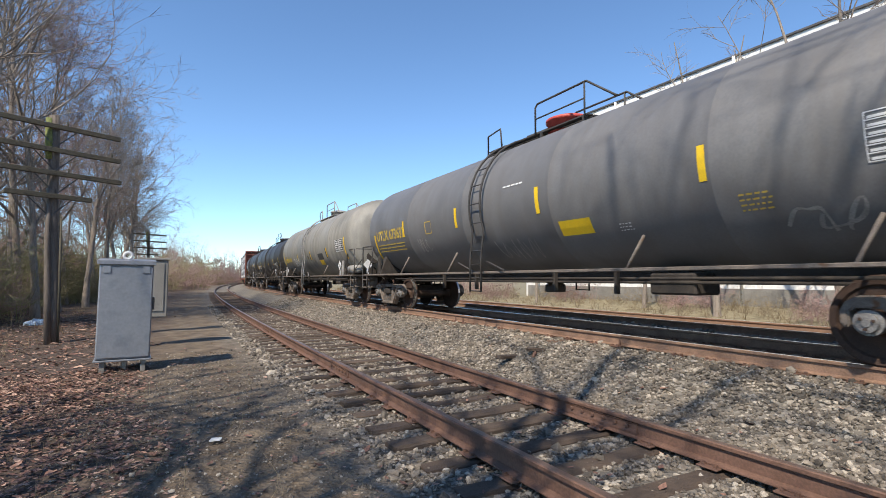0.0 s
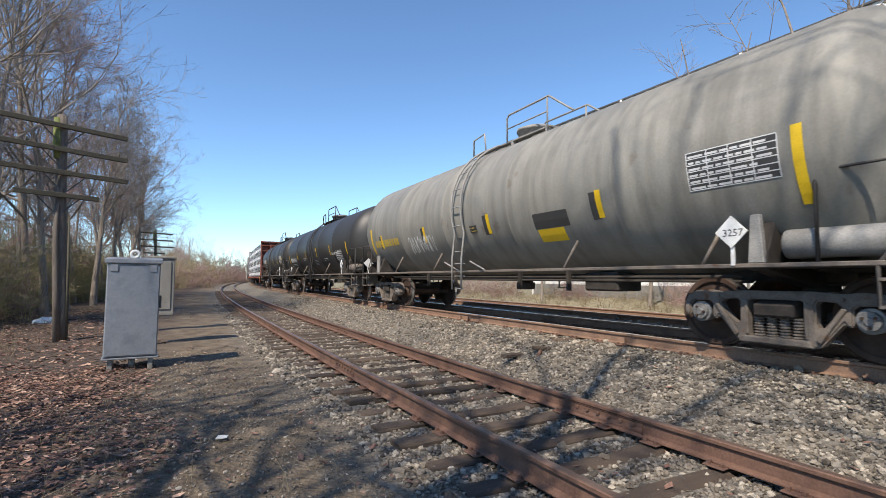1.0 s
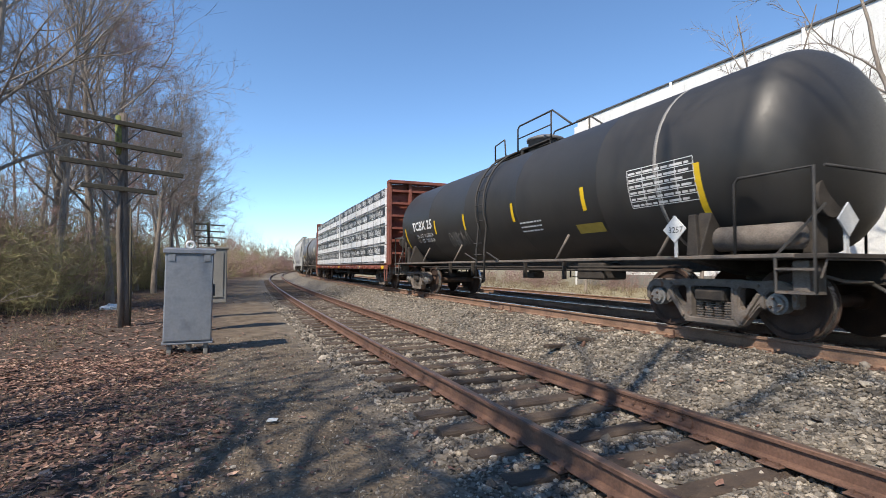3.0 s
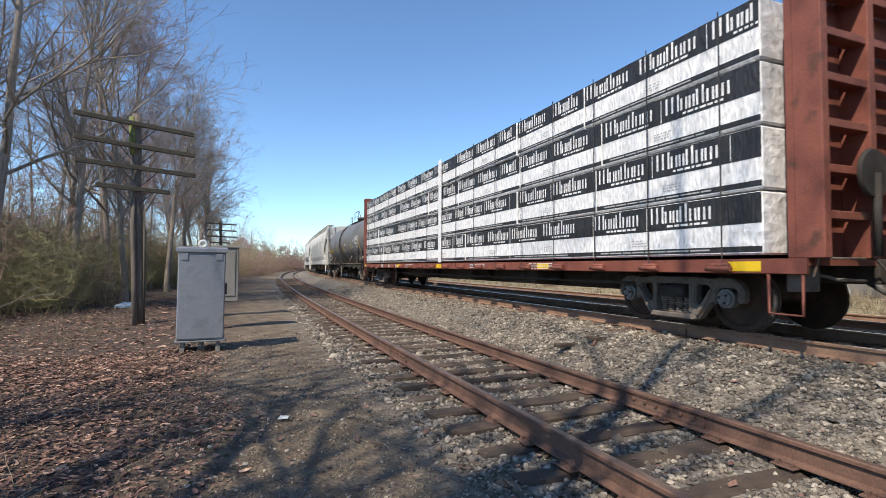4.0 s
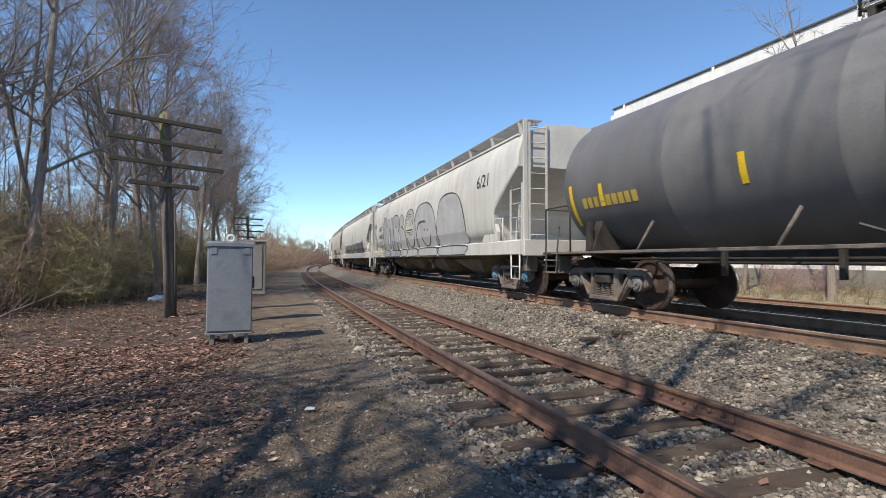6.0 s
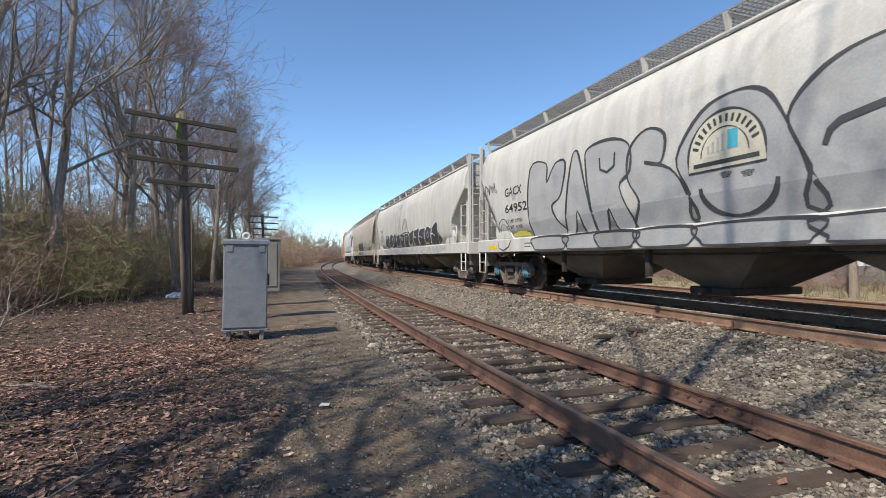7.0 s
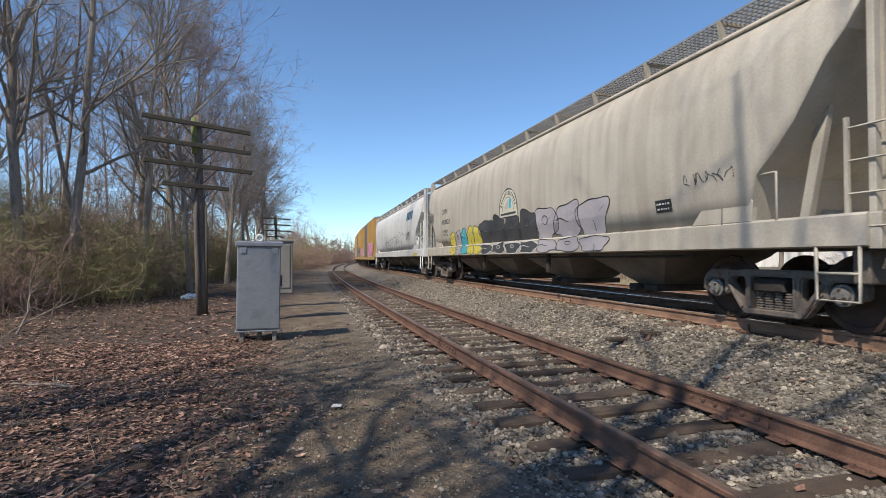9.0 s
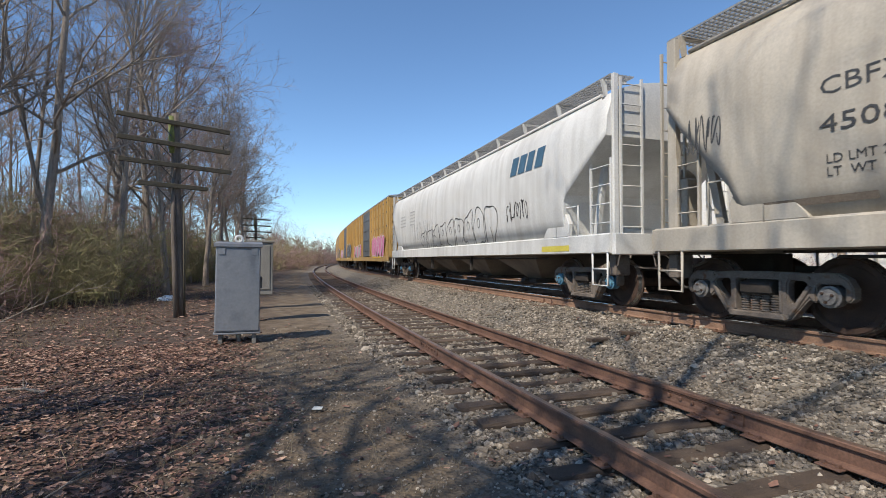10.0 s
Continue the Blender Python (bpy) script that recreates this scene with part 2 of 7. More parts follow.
M["arm"] = surface("mossy_crossarm_wood", [(0.042, 0.036, 0.027), (0.09, 0.078, 0.055), (0.062, 0.06, 0.034)], 0.9, 0, 3, 30, 0.6, (1, 8, 8))
M["moss"] = surface("mossy_wood", [(0.09, 0.105, 0.03), (0.17, 0.185, 0.06)], 0.95, 0, 6, 40, 0.6)
M["bark"] = surface("grey_bark", [(0.14, 0.115, 0.093), (0.31, 0.26, 0.215), (0.215, 0.18, 0.15)], 0.95, 0, 3, 22, 1.0, (5, 5, 0.8), depth=0.03)
M["twig"] = surface("grey_brown_twigs", [(0.16, 0.128, 0.105), (0.31, 0.26, 0.22), (0.23, 0.19, 0.158)], 0.9, 0, 2, 20, 0.0, by="island")
M["twigred"] = surface("reddish_budding_twigs", [(0.22, 0.132, 0.1155), (0.363, 0.242, 0.2145), (0.275, 0.187, 0.165)], 0.9, 0, 2, 20, 0.0, by="island")
M["shrub"] = surface("olive_shrub_stems", [(0.16, 0.14, 0.066), (0.30, 0.255, 0.13), (0.235, 0.185, 0.11), (0.205, 0.21, 0.075)], 0.9, 0, 2, 20, 0.0, by="island")
M["leaf"] = surface("dead_oak_leaf", [(0.085, 0.043, 0.034), (0.18, 0.092, 0.066), (0.30, 0.175, 0.125), (0.125, 0.066, 0.05), (0.42, 0.275, 0.20)], 0.85, 0, 5, 40, 0.1, by="island")
M["straw"] = surface("dry_straw", [(0.168, 0.128, 0.076), (0.272, 0.22, 0.136), (0.128, 0.092, 0.06)], 0.9, 0, 5, 40, 0.0, by="island")
M["wall"] = surface("white_corrugated_cladding", [(0.70, 0.69, 0.655), (0.78, 0.77, 0.735)], 0.6, 0, 0.6, 20, 0.03, streak=((0.55, 0.54, 0.5), 0.4))
M["gutter"] = surface("dark_roof_trim", [(0.07, 0.068, 0.065), (0.12, 0.115, 0.11)], 0.6, 0.3, 2, 20, 0.05)
M["bag"] = surface("pale_blue_plastic", [(0.5, 0.6, 0.68), (0.68, 0.74, 0.78)], 0.35, 0, 6, 20, 0.3)
M["paper"] = surface("pale_paper_scrap", [(0.55, 0.55, 0.53), (0.66, 0.66, 0.64)], 0.8, 0, 6, 20, 0.1)
M["log"] = surface("rotten_log", [(0.06, 0.045, 0.032), (0.12, 0.095, 0.07)], 0.95, 0, 4, 30, 0.8)


def ground_material():
    m = bpy.data.materials.new("gravel_dirt_and_litter")
    m.use_nodes = True
    nt = m.node_tree
    N, L = nt.nodes, nt.links
    b = N["Principled BSDF"]
    b.inputs["Roughness"].default_value = 0.95
    uv = N.new("ShaderNodeUVMap")
    sep = N.new("ShaderNodeSeparateXYZ")
    L.new(uv.outputs[0], sep.inputs[0])
    co = N.new("ShaderNodeTexCoord")

    def nz(sc, det=5.0):
        n = N.new("ShaderNodeTexNoise")
        n.inputs["Scale"].default_value = sc
        n.inputs["Detail"].default_value = det
        L.new(co.outputs["Object"], n.inputs["Vector"])
        return n.outputs["Fac"]

    def ramp(fac, stops):
        r = N.new("ShaderNodeValToRGB")
        e = r.color_ramp.elements
        while len(e) < len(stops):
            e.new(0.5)
        for k, (p, c) in enumerate(stops):
            e[k].position, e[k].color = p, (*c, 1)
        L.new(fac, r.inputs[0])
        return r.outputs[0]

    def mix(fac, a, c):
        x = N.new("ShaderNodeMix")
        x.data_type = "RGBA"
        L.new(fac, x.inputs[0])
        L.new(a, x.inputs[6])
        L.new(c, x.inputs[7])
        return x.outputs[2]

    def band(lo, hi, wob):
        """0 below lo, 1 above hi of the offset from the curved line, with an uneven edge"""
        a = N.new("ShaderNodeMath")
        a.operation = "MULTIPLY_ADD"
        L.new(nz(0.9), a.inputs[0])
        a.inputs[1].default_value = wob
        L.new(sep.outputs[0], a.inputs[2])
        r = N.new("ShaderNodeMapRange")
        r.inputs["From Min"].default_value = lo + wob * 0.5
        r.inputs["From Max"].default_value = hi + wob * 0.5
        L.new(a.outputs[0], r.inputs[0])
        return r.outputs[0]

    vor = N.new("ShaderNodeTexVoronoi")
    vor.inputs["Scale"].default_value = 22
    L.new(co.outputs["Object"], vor.inputs["Vector"])
    vsep = N.new("ShaderNodeSeparateColor")
    L.new(vor.outputs["Color"], vsep.inputs[0])
    gravel = ramp(vsep.outputs[0], [(0.0, (0.075, 0.064, 0.051)), (0.4, (0.14, 0.122, 0.098)), (0.75, (0.195, 0.172, 0.14)), (1.0, (0.26, 0.233, 0.195))])
    dirt = ramp(nz(3.0, 9.0), [(0.3, (0.075, 0.054, 0.035)), (0.5, (0.135, 0.101, 0.067)), (0.7, (0.20, 0.155, 0.107))])
    litter = ramp(nz(14.0, 8.0), [(0.3, (0.032, 0.021, 0.015)), (0.5, (0.07, 0.047, 0.033)), (0.7, (0.115, 0.08, 0.057))])
    grass = ramp(nz(6.0, 8.0), [(0.3, (0.12, 0.10, 0.055)), (0.5, (0.22, 0.185, 0.11)), (0.7, (0.29, 0.25, 0.155))])
    col = mix(band(-0.9, 0.3, 1.6), litter, dirt)
    col = mix(band(0.9, 1.9, 1.2), col, gravel)
    col = mix(band(13.2, 14.0, 1.0), col, grass)
    L.new(col, b.inputs["Base Color"])
    bp = N.new("ShaderNodeBump")
    bp.inputs["Strength"].default_value = 0.8
    bp.inputs["Distance"].default_value = 0.03
    ad = N.new("ShaderNodeMath")
    ad.operation = "MULTIPLY_ADD"
    L.new(nz(40.0, 5.0), ad.inputs[0])
    ad.inputs[1].default_value = 0.7
    L.new(vor.outputs["Distance"], ad.inputs[2])
    L.new(ad.outputs[0], bp.inputs["Height"])
    L.new(bp.outputs[0], b.inputs["Normal"])
    return m


M["ground"] = ground_material()


# ---- ground, ballast and tracks ----
FAR_X = 4.25            # the second main track lies this far beyond the first
FAR_Z = MAIN_Z - 0.10


def lift(d, y):
    """Height of the ground at an offset d from the curved line."""
    pts = [(-2000, 0.6), (-40, 0.35), (-14, 0.10), (-6, 0.05), (-2.5, -0.02), (0, 0.0), (1.4, -0.03), (1.9, SIDE_Z - 0.24), (4.3, SIDE_Z - 0.235), (4.75, SIDE_Z - 0.14),
           (5.55, MAIN_Z - 0.225), (6.2, MAIN_Z - 0.20), (13.0, FAR_Z - 0.19), (14.0, FAR_Z - 0.45), (15.0, FAR_Z - 0.28), (19.0, FAR_Z - 0.05), (3000, 0.6)]
    for (a, za), (b, zb) in zip(pts, pts[1:]):
        if d <= b:
            z = za + (zb - za) * (d - a) / (b - a)
            break
    rough = 0.05 if d < 1.2 else 0.018
    return z + rough * noise.noise((d * 0.9, y * 0.9, 3.0)) + 0.4 * rough * noise.noise((d * 4, y * 4, 7.0))


def plan_x(d, y):
    return d + bend(min(y, 260))


def build_ground():
    ds = [-900, -300, -120, -60, -35, -22, -15] + [-11 + 0.5 * k for k in range(14)] + [-4 + 0.2 * k for k in range(82)] + [12.6, 13.0, 13.5, 14, 15, 16, 17.5, 19, 22, 30, 60, 150, 400, 900]
    ys = [-900, -300, -120, -60, -30, -15, -8, -4, -2] + [-1 + 0.22 * k for k in range(80)] + [17 + 0.6 * k for k in range(50)] + [48 + 3 * k for k in range(30)] + [145, 170, 200, 230, 260, 320, 500, 900, 2200]
    verts = [(plan_x(d, y), y, lift(d, y)) for y in ys for d in ds]
    n = len(ds)
    faces = [(j * n + i, j * n + i + 1, (j + 1) * n + i + 1, (j + 1) * n + i) for j in range(len(ys) - 1) for i in range(n - 1)]
    me = bpy.data.meshes.new("ground")
    me.from_pydata(verts, [], faces)
    uvl = me.uv_layers.new(name="plan")
    flat = np.array([(ds[v % n], ys[v // n]) for f in faces for v in f], dtype=np.float32).ravel()
    uvl.data.foreach_set("uv", flat)
    me.polygons.foreach_set("use_smooth", [True] * len(faces))
    me.materials.append(M["ground"])
    return tagged(new("ground", me), "trodden dirt and gravel ground with leaf litter", "ground", kind="structure")


ground = build_ground()


def rail_bar(name, fx, off, z, top, ylo, yhi, step=3.0):
    """One rail: head, web and foot swept along the curve."""
    prof = [(-0.070, -0.172), (-0.070, -0.162), (-0.012, -0.145), (-0.010, -0.045), (-0.036, -0.034), (-0.037, -0.008), (-0.028, 0.0),
            (0.028, 0.0), (0.037, -0.008), (0.036, -0.034), (0.010, -0.045), (0.012, -0.145), (0.070, -0.162), (0.070, -0.172)]
    bm = bmesh.new()
    prev = None
    y = ylo
    while y <= yhi + 1e-6:
        ring = [bm.verts.new((fx(y) + off + u, y, z + v)) for u, v in prof]
        if prev:
            n = len(prof)
            for k in range(n):
                f = bm.faces.new((prev[k], prev[(k + 1) % n], ring[(k + 1) % n], ring[k]))
                f.material_index = 1 if k == 6 else 0
        prev = ring
        y += step
    bmesh.ops.recalc_face_normals(bm, faces=bm.faces)
    return part(name, bm, [M["rail"] if fx is side_x else M["rail_main"], top], None)


def far_x(y):
    return main_x(y) + FAR_X


TRACKS = (("siding_track", side_x, SIDE_Z, M["railtop"], "rusty little-used siding track on weathered ties", M["tie"], 0.56),
          ("main_track", main_x, MAIN_Z, M["shine"], "main track with rusty rails and polished tops", M["tie_main"], 0.52),
          ("second_track", far_x, FAR_Z, M["shine"], "second main track with brown rails beyond the train", M["tie_main"], 0.52))
track_things = []
for tname, fx, z, top, lab, tmat, pitch in TRACKS:
    e = empty(tname, pose(0, 0, 0), lab, "track", kind="structure")
    for s in (-1, 1):
        r = rail_bar("rail", fx, s * GAUGE / 2, z, top, -60, 240)
        r.parent = e
    track_things.append((e, fx, z, tmat, pitch))


def joint_bar(e, fx, z, off, y, side):
    """A bolted joint bar against the web of a rail."""
    bm = bmesh.new()
    prism(bm, [(0.012, -0.142), (0.034, -0.150), (0.034, -0.128), (0.024, -0.100), (0.026, -0.062), (0.036, -0.046), (0.012, -0.046)], -0.46, 0.46, "xz")
    bar = part("joint_bar", bm, M["rail"], e, "", pose(fx(y) + off, y, z, 0, 0, -math.degrees(math.atan(0.006 + 0.00134 * y)) + (180 if side < 0 else 0)))
    for k in range(6):
        b2 = bmesh.new()
        lathe(b2, [(0.022, 0.020), (0.046, 0.020), (0.048, 0.012)], 6, "x", smooth=False)
        part("bolt", b2, M["rail"], bar, "", pose(0, -0.36 + 0.144 * k, -0.085))


joint_bar(track_things[0][0], side_x, SIDE_Z, GAUGE / 2, 3.55, -1)
joint_bar(track_things[0][0], side_x, SIDE_Z, GAUGE / 2, 12.5, -1)
joint_bar(track_things[0][0], side_x, SIDE_Z, -GAUGE / 2, 7.35, -1)
joint_bar(track_things[0][0], side_x, SIDE_Z, -GAUGE / 2, 14.2, -1)

# rail anchors on the main line
for y in (10.2, 10.55, 5.4, 15.8, 16.1):
    bm = bmesh.new()
    box(bm, -0.085, -0.012, -0.20, -0.055, 0.012, -0.06, 0.004)
    part("rail_anchor", bm, M["rail"], track_things[1][0], "", pose(main_x(y) - GAUGE / 2, y, MAIN_Z))


# ---- ties ----
def tie_mesh(seed, mat_, w=0.205, h=0.16, l=2.55):
    rnd = random.Random(seed)
    bm = bmesh.new()
    n = 7
    for k in range(n + 1):
        x = -l / 2 + l * k / n
        for u, v in ((-w / 2, -h), (-w / 2, -0.02), (-w / 2 + 0.025, 0), (w / 2 - 0.025, 0), (w / 2, -0.02), (w / 2, -h)):
            bm.verts.new((x, u + rnd.uniform(-0.012, 0.012), v + rnd.uniform(-0.010, 0.004)))
    bm.verts.ensure_lookup_table()
    vs = list(bm.verts)
    for k in range(n):
        for j in range(5):
            bm.faces.new((vs[k * 6 + j], vs[k * 6 + j + 1], vs[k * 6 + j + 7], vs[k * 6 + j + 6]))
    bm.faces.new(vs[0:6])
    bm.faces.new(vs[-6:][::-1])
    bmesh.ops.recalc_face_normals(bm, faces=bm.faces)
    me = bpy.data.meshes.new("tie")
    bm.to_mesh(me)
    bm.free()
    me.materials.append(mat_)
    return me


def plate_mesh():
    bm = bmesh.new()
    box(bm, -0.135, -0.085, -0.004, 0.135, 0.085, 0.010, 0.004)
    for x in (-0.09, 0.09):
        for y in (-0.05, 0.05):
            box(bm, x - 0.014, y - 0.014, 0.01, x + 0.014, y + 0.014, 0.035)
    me = bpy.data.meshes.new("tie_plate")
    bm.to_mesh(me)
    bm.free()
    me.materials.append(M["rail"])
    return me


PLATE = plate_mesh()
SIDING_TIES = []
for e, fx, z, tmat, pitch in track_things:
    kinds = [tie_mesh(k + 11, tmat) for k in range(6)]
    rnd = random.Random(len(e.name))
    y = -6.0
    sid = e.name == "siding_track"
    while y < (60 if sid else 75):
        yy = y + rnd.uniform(-0.05, 0.05)
        o = new("tie", rnd.choice(kinds))
        o.parent = e
        drop = rnd.uniform(-0.03, 0.0)
        o.matrix_basis = pose(fx(yy) + rnd.uniform(-0.05, 0.05), yy, z - 0.186 + drop, 0, 0, -math.degrees(math.atan(0.006 + 0.00134 * yy)) + rnd.uniform(-1.6, 1.6))
        if sid:
            SIDING_TIES.append(yy)
        if -1 < y < 26 and e.name != "second_track":
            for s in (-1, 1):
                q = new("tie_plate", PLATE)
                q.parent = e
                q.matrix_basis = pose(fx(yy) + s * GAUGE / 2, yy, z - 0.184)
        y += pitch


# ---- ballast stones ----
def stones(name, n, region, size, seed, label, sink=0.35, parent_mat="stone"):
    """Loose angular stones scattered over a region of offsets and lengths, as one sheet of stuff."""
    rng = np.random.default_rng(seed)
    p = (1 + 5 ** 0.5) / 2
    base = np.array([(-1, p, 0), (1, p, 0), (-1, -p, 0), (1, -p, 0), (0, -1, p), (0, 1, p), (0, -1, -p), (0, 1, -p), (p, 0, -1), (p, 0, 1), (-p, 0, -1), (-p, 0, 1)]) / 1.9
    tri = np.array([(0, 11, 5), (0, 5, 1), (0, 1, 7), (0, 7, 10), (0, 10, 11), (1, 5, 9), (5, 11, 4), (11, 10, 2), (10, 7, 6), (7, 1, 8),
                    (3, 9, 4), (3, 4, 2), (3, 2, 6), (3, 6, 8), (3, 8, 9), (4, 9, 5), (2, 4, 11), (6, 2, 10), (8, 6, 7), (9, 8, 1)])
    d = rng.uniform(region[0], region[1], n)
    y = region[2] + (region[3] - region[2]) * rng.uniform(0, 1, n) ** 1.5
    s = size * rng.lognormal(0, 0.34, n)
    # between the ties of the siding, not on them
    ties = np.array(SIDING_TIES)
    near = np.abs(y[:, None] - ties[None, :]).min(axis=1)
    keep = ~((near < 0.155) & (np.abs(d - 3.08) < 1.36)) | (rng.uniform(0, 1, n) < 0.22)
    d, y, s = d[keep], y[keep], s[keep]
    n = len(d)
    V = np.empty((n, 12, 3))
    for k in range(n):
        sc = rng.uniform(0.6, 1.25, 3) * (1, 1, 0.75)
        v = base * sc + rng.uniform(-0.22, 0.22, (12, 3))
        a, b = rng.uniform(0, 6.28), rng.uniform(-0.6, 0.6)
        ca, sa, cb, sb = math.cos(a), math.sin(a), math.cos(b), math.sin(b)
        v = v @ np.array([(ca, sa, 0), (-sa, ca, 0), (0, 0, 1)]) @ np.array([(1, 0, 0), (0, cb, sb), (0, -sb, cb)])
        z = lift(d[k], y[k])
        V[k] = v * s[k] + (plan_x(d[k], y[k]), y[k], z + s[k] * sink)
    F = (tri[None] + 12 * np.arange(n)[:, None, None]).reshape(-1, 3)
    me = bpy.data.meshes.new(name)
    me.vertices.add(n * 12)
    me.vertices.foreach_set("co", V.ravel())
    me.loops.add(len(F) * 3)
    me.loops.foreach_set("vertex_index", F.ravel().astype(np.int32))
    me.polygons.add(len(F))
    me.polygons.foreach_set("loop_start", np.arange(0, len(F) * 3, 3, dtype=np.int32))
    me.polygons.foreach_set("use_smooth", [False] * len(F))
    me.update(calc_edges=True)
    me.materials.append(M[parent_mat])
    return tagged(new(name, me), label, "gravel", kind="stuff")


stones("ballast_gravel", 36000, (1.5, 6.3, 0.6, 9.5), 0.0175, 1, "coarse grey ballast stones around the rails")
stones("ballast_gravel", 22000, (1.4, 6.3, 7, 30), 0.022, 2, "coarse grey ballast stones around the rails")
stones("ballast_gravel", 3500, (6.2, 13.3, 0.5, 24), 0.032, 3, "coarse ballast stones between the main tracks")
stones("path_gravel", 12000, (-0.9, 1.9, 1.0, 11), 0.0085, 4, "small grey gravel on the trodden path")
stones("large_ballast", 260, (1.6, 6.1, 1.0, 14), 0.030, 5, "larger pale stones lying on the ballast")


# ---- train: running gear ----
# each car stands on z = 0 at the rail top; it rolls towards -y, and its near side is -x
WHEEL_R = 0.457
wheelsets = []


def mesh_of(name, bm, mats):
    me = bpy.data.meshes.new(name)
    bm.to_mesh(me)
    bm.free()
    for mm in mats:
        me.materials.append(mm)
    return me


def wheelset_mesh(capmat):
    """Axle, two flanged wheels and bearing end caps, turned as one piece about x."""
    prof = [(0.0, 0.08), (0.55, 0.085), (0.60, 0.12), (0.665, 0.13), (0.675, 0.40), (0.683, 0.475), (0.715, 0.485), (0.722, WHEEL_R + 0.004), (0.80, WHEEL_R - 0.004), (0.812, 0.44),
            (0.808, 0.385), (0.772, 0.365), (0.765, 0.16), (0.80, 0.12), (0.86, 0.085), (0.94, 0.085), (0.945, 0.125), (1.08, 0.130), (1.085, 0.10), (1.125, 0.095), (1.13, 0.045), (1.14, 0.04)]
    full = [(-a, r) for a, r in prof[::-1]] + prof[1:]
    bm = bmesh.new()
    lathe(bm, full, 22, "x", smooth=False)
    bm.faces.ensure_lookup_table()
    for f in bm.faces:
        c = abs(f.calc_center_median().x)
        rr = max(v.co.yz.length for v in f.verts)
        f.material_index = 1 if c > 0.94 else (2 if 0.722 < c < 0.80 and rr > 0.44 else 0)
    for s in (-1, 1):
        for k in range(3):
            a = 2 * math.pi * k / 3
            lathe(bm, [(s * 1.12, 0.018), (s * 1.15, 0.016)], 6, "x", (0, 0.062 * math.cos(a), 0.062 * math.sin(a)))
    bmesh.ops.recalc_face_normals(bm, faces=bm.faces)
    return mesh_of("wheelset", bm, [M["wheel"], capmat, M["shine"]])


def plate_with_windows(bm, outline, windows, a0, a1, bevel):
    """A casting in the yz plane: an outline with openings through it, from a0 to a1 along x."""
    loops = []
    for loop in [outline] + windows:
        vs = [bm.verts.new((a0, u, v)) for u, v in loop]
        loops += [bm.edges.new((vs[k], vs[(k + 1) % len(vs)])) for k in range(len(vs))]
    faces = [g for g in bmesh.ops.triangle_fill(bm, edges=loops, use_beauty=True)["geom"] if isinstance(g, bmesh.types.BMFace)]
    out = bmesh.ops.extrude_face_region(bm, geom=faces)["geom"]
    for v in out:
        if isinstance(v, bmesh.types.BMVert):
            v.co.x = a1
    bmesh.ops.recalc_face_normals(bm, faces=bm.faces)
    rim = [e for e in bm.edges if len(e.link_faces) == 2 and e.calc_face_angle(0) > 1.2]
    bmesh.ops.bevel(bm, geom=rim, offset=bevel, segments=2, affect="EDGES")


def side_frame_mesh():
    """Cast side frame: heavy top chord hooked round the bearings, sloping legs, windows and a spring nest."""
    bm = bmesh.new()
    half = [(0.0, 0.735), (0.38, 0.735), (0.62, 0.715), (0.80, 0.735), (0.97, 0.725), (1.08, 0.665), (1.135, 0.56), (1.13, 0.44), (1.075, 0.385), (1.045, 0.43), (1.045, 0.56),
            (1.00, 0.60), (0.79, 0.60), (0.745, 0.56), (0.745, 0.385), (0.70, 0.375), (0.665, 0.42), (0.45, 0.15), (0.36, 0.115), (0.0, 0.115)]
    outline = half + [(-u, v) for u, v in half[-2:0:-1]]
    windows = [[(-0.30, 0.20), (0.30, 0.20), (0.31, 0.60), (0.26, 0.635), (-0.26, 0.635), (-0.31, 0.60)]]
    for s in (-1, 1):
        windows.append([(s * 0.405, 0.60), (s * 0.43, 0.635), (s * 0.60, 0.625), (s * 0.645, 0.58), (s * 0.62, 0.52), (s * 0.47, 0.345), (s * 0.42, 0.345), (s * 0.40, 0.39)])
    plate_with_windows(bm, outline, windows, 0.93, 1.075, 0.018)
    for s in (-1, 1):
        # raised rib along the sloping leg, wear plate by the column
        prism(bm, [(s * 0.70, 0.56), (s * 0.655, 0.58), (s * 0.41, 0.22), (s * 0.45, 0.18)], 1.06, 1.105, "yz", 0.010)
        prism(bm, [(s * 0.30, 0.22), (s * 0.335, 0.22), (s * 0.335, 0.62), (s * 0.30, 0.62)], 0.92, 1.09, "yz", 0.006)
        lathe(bm, [(1.07, 0.022), (1.10, 0.020)], 6, "x", (0, s * 0.66, 0.665))
    prism(bm, [(-0.40, 0.125), (0.40, 0.125), (0.36, 0.205), (-0.36, 0.205)], 0.90, 1.13, "yz", 0.014)
    return mesh_of("side_frame", bm, [M["frame"]])


def spring_mesh():
    prof = []
    for k in range(7):
        z = 0.205 + 0.034 * k
        prof += [(z, 0.046), (z + 0.007, 0.066), (z + 0.019, 0.066), (z + 0.026, 0.046)]
    bm = bmesh.new()
    lathe(bm, prof, 8, "z", smooth=False)
    return mesh_of("spring", bm, [M["frame"]])


def bolster_mesh():
    bm = bmesh.new()
    prism(bm, [(-1.13, 0.44), (-1.13, 0.585), (-0.7, 0.70), (0.7, 0.70), (1.13, 0.585), (1.13, 0.44), (0.6, 0.40), (-0.6, 0.40)], -0.22, 0.22, "xz", 0.02)
    lathe(bm, [(0.72, 0.20), (0.80, 0.20)], 16, "z")
    return mesh_of("truck", bm, [M["under"]])


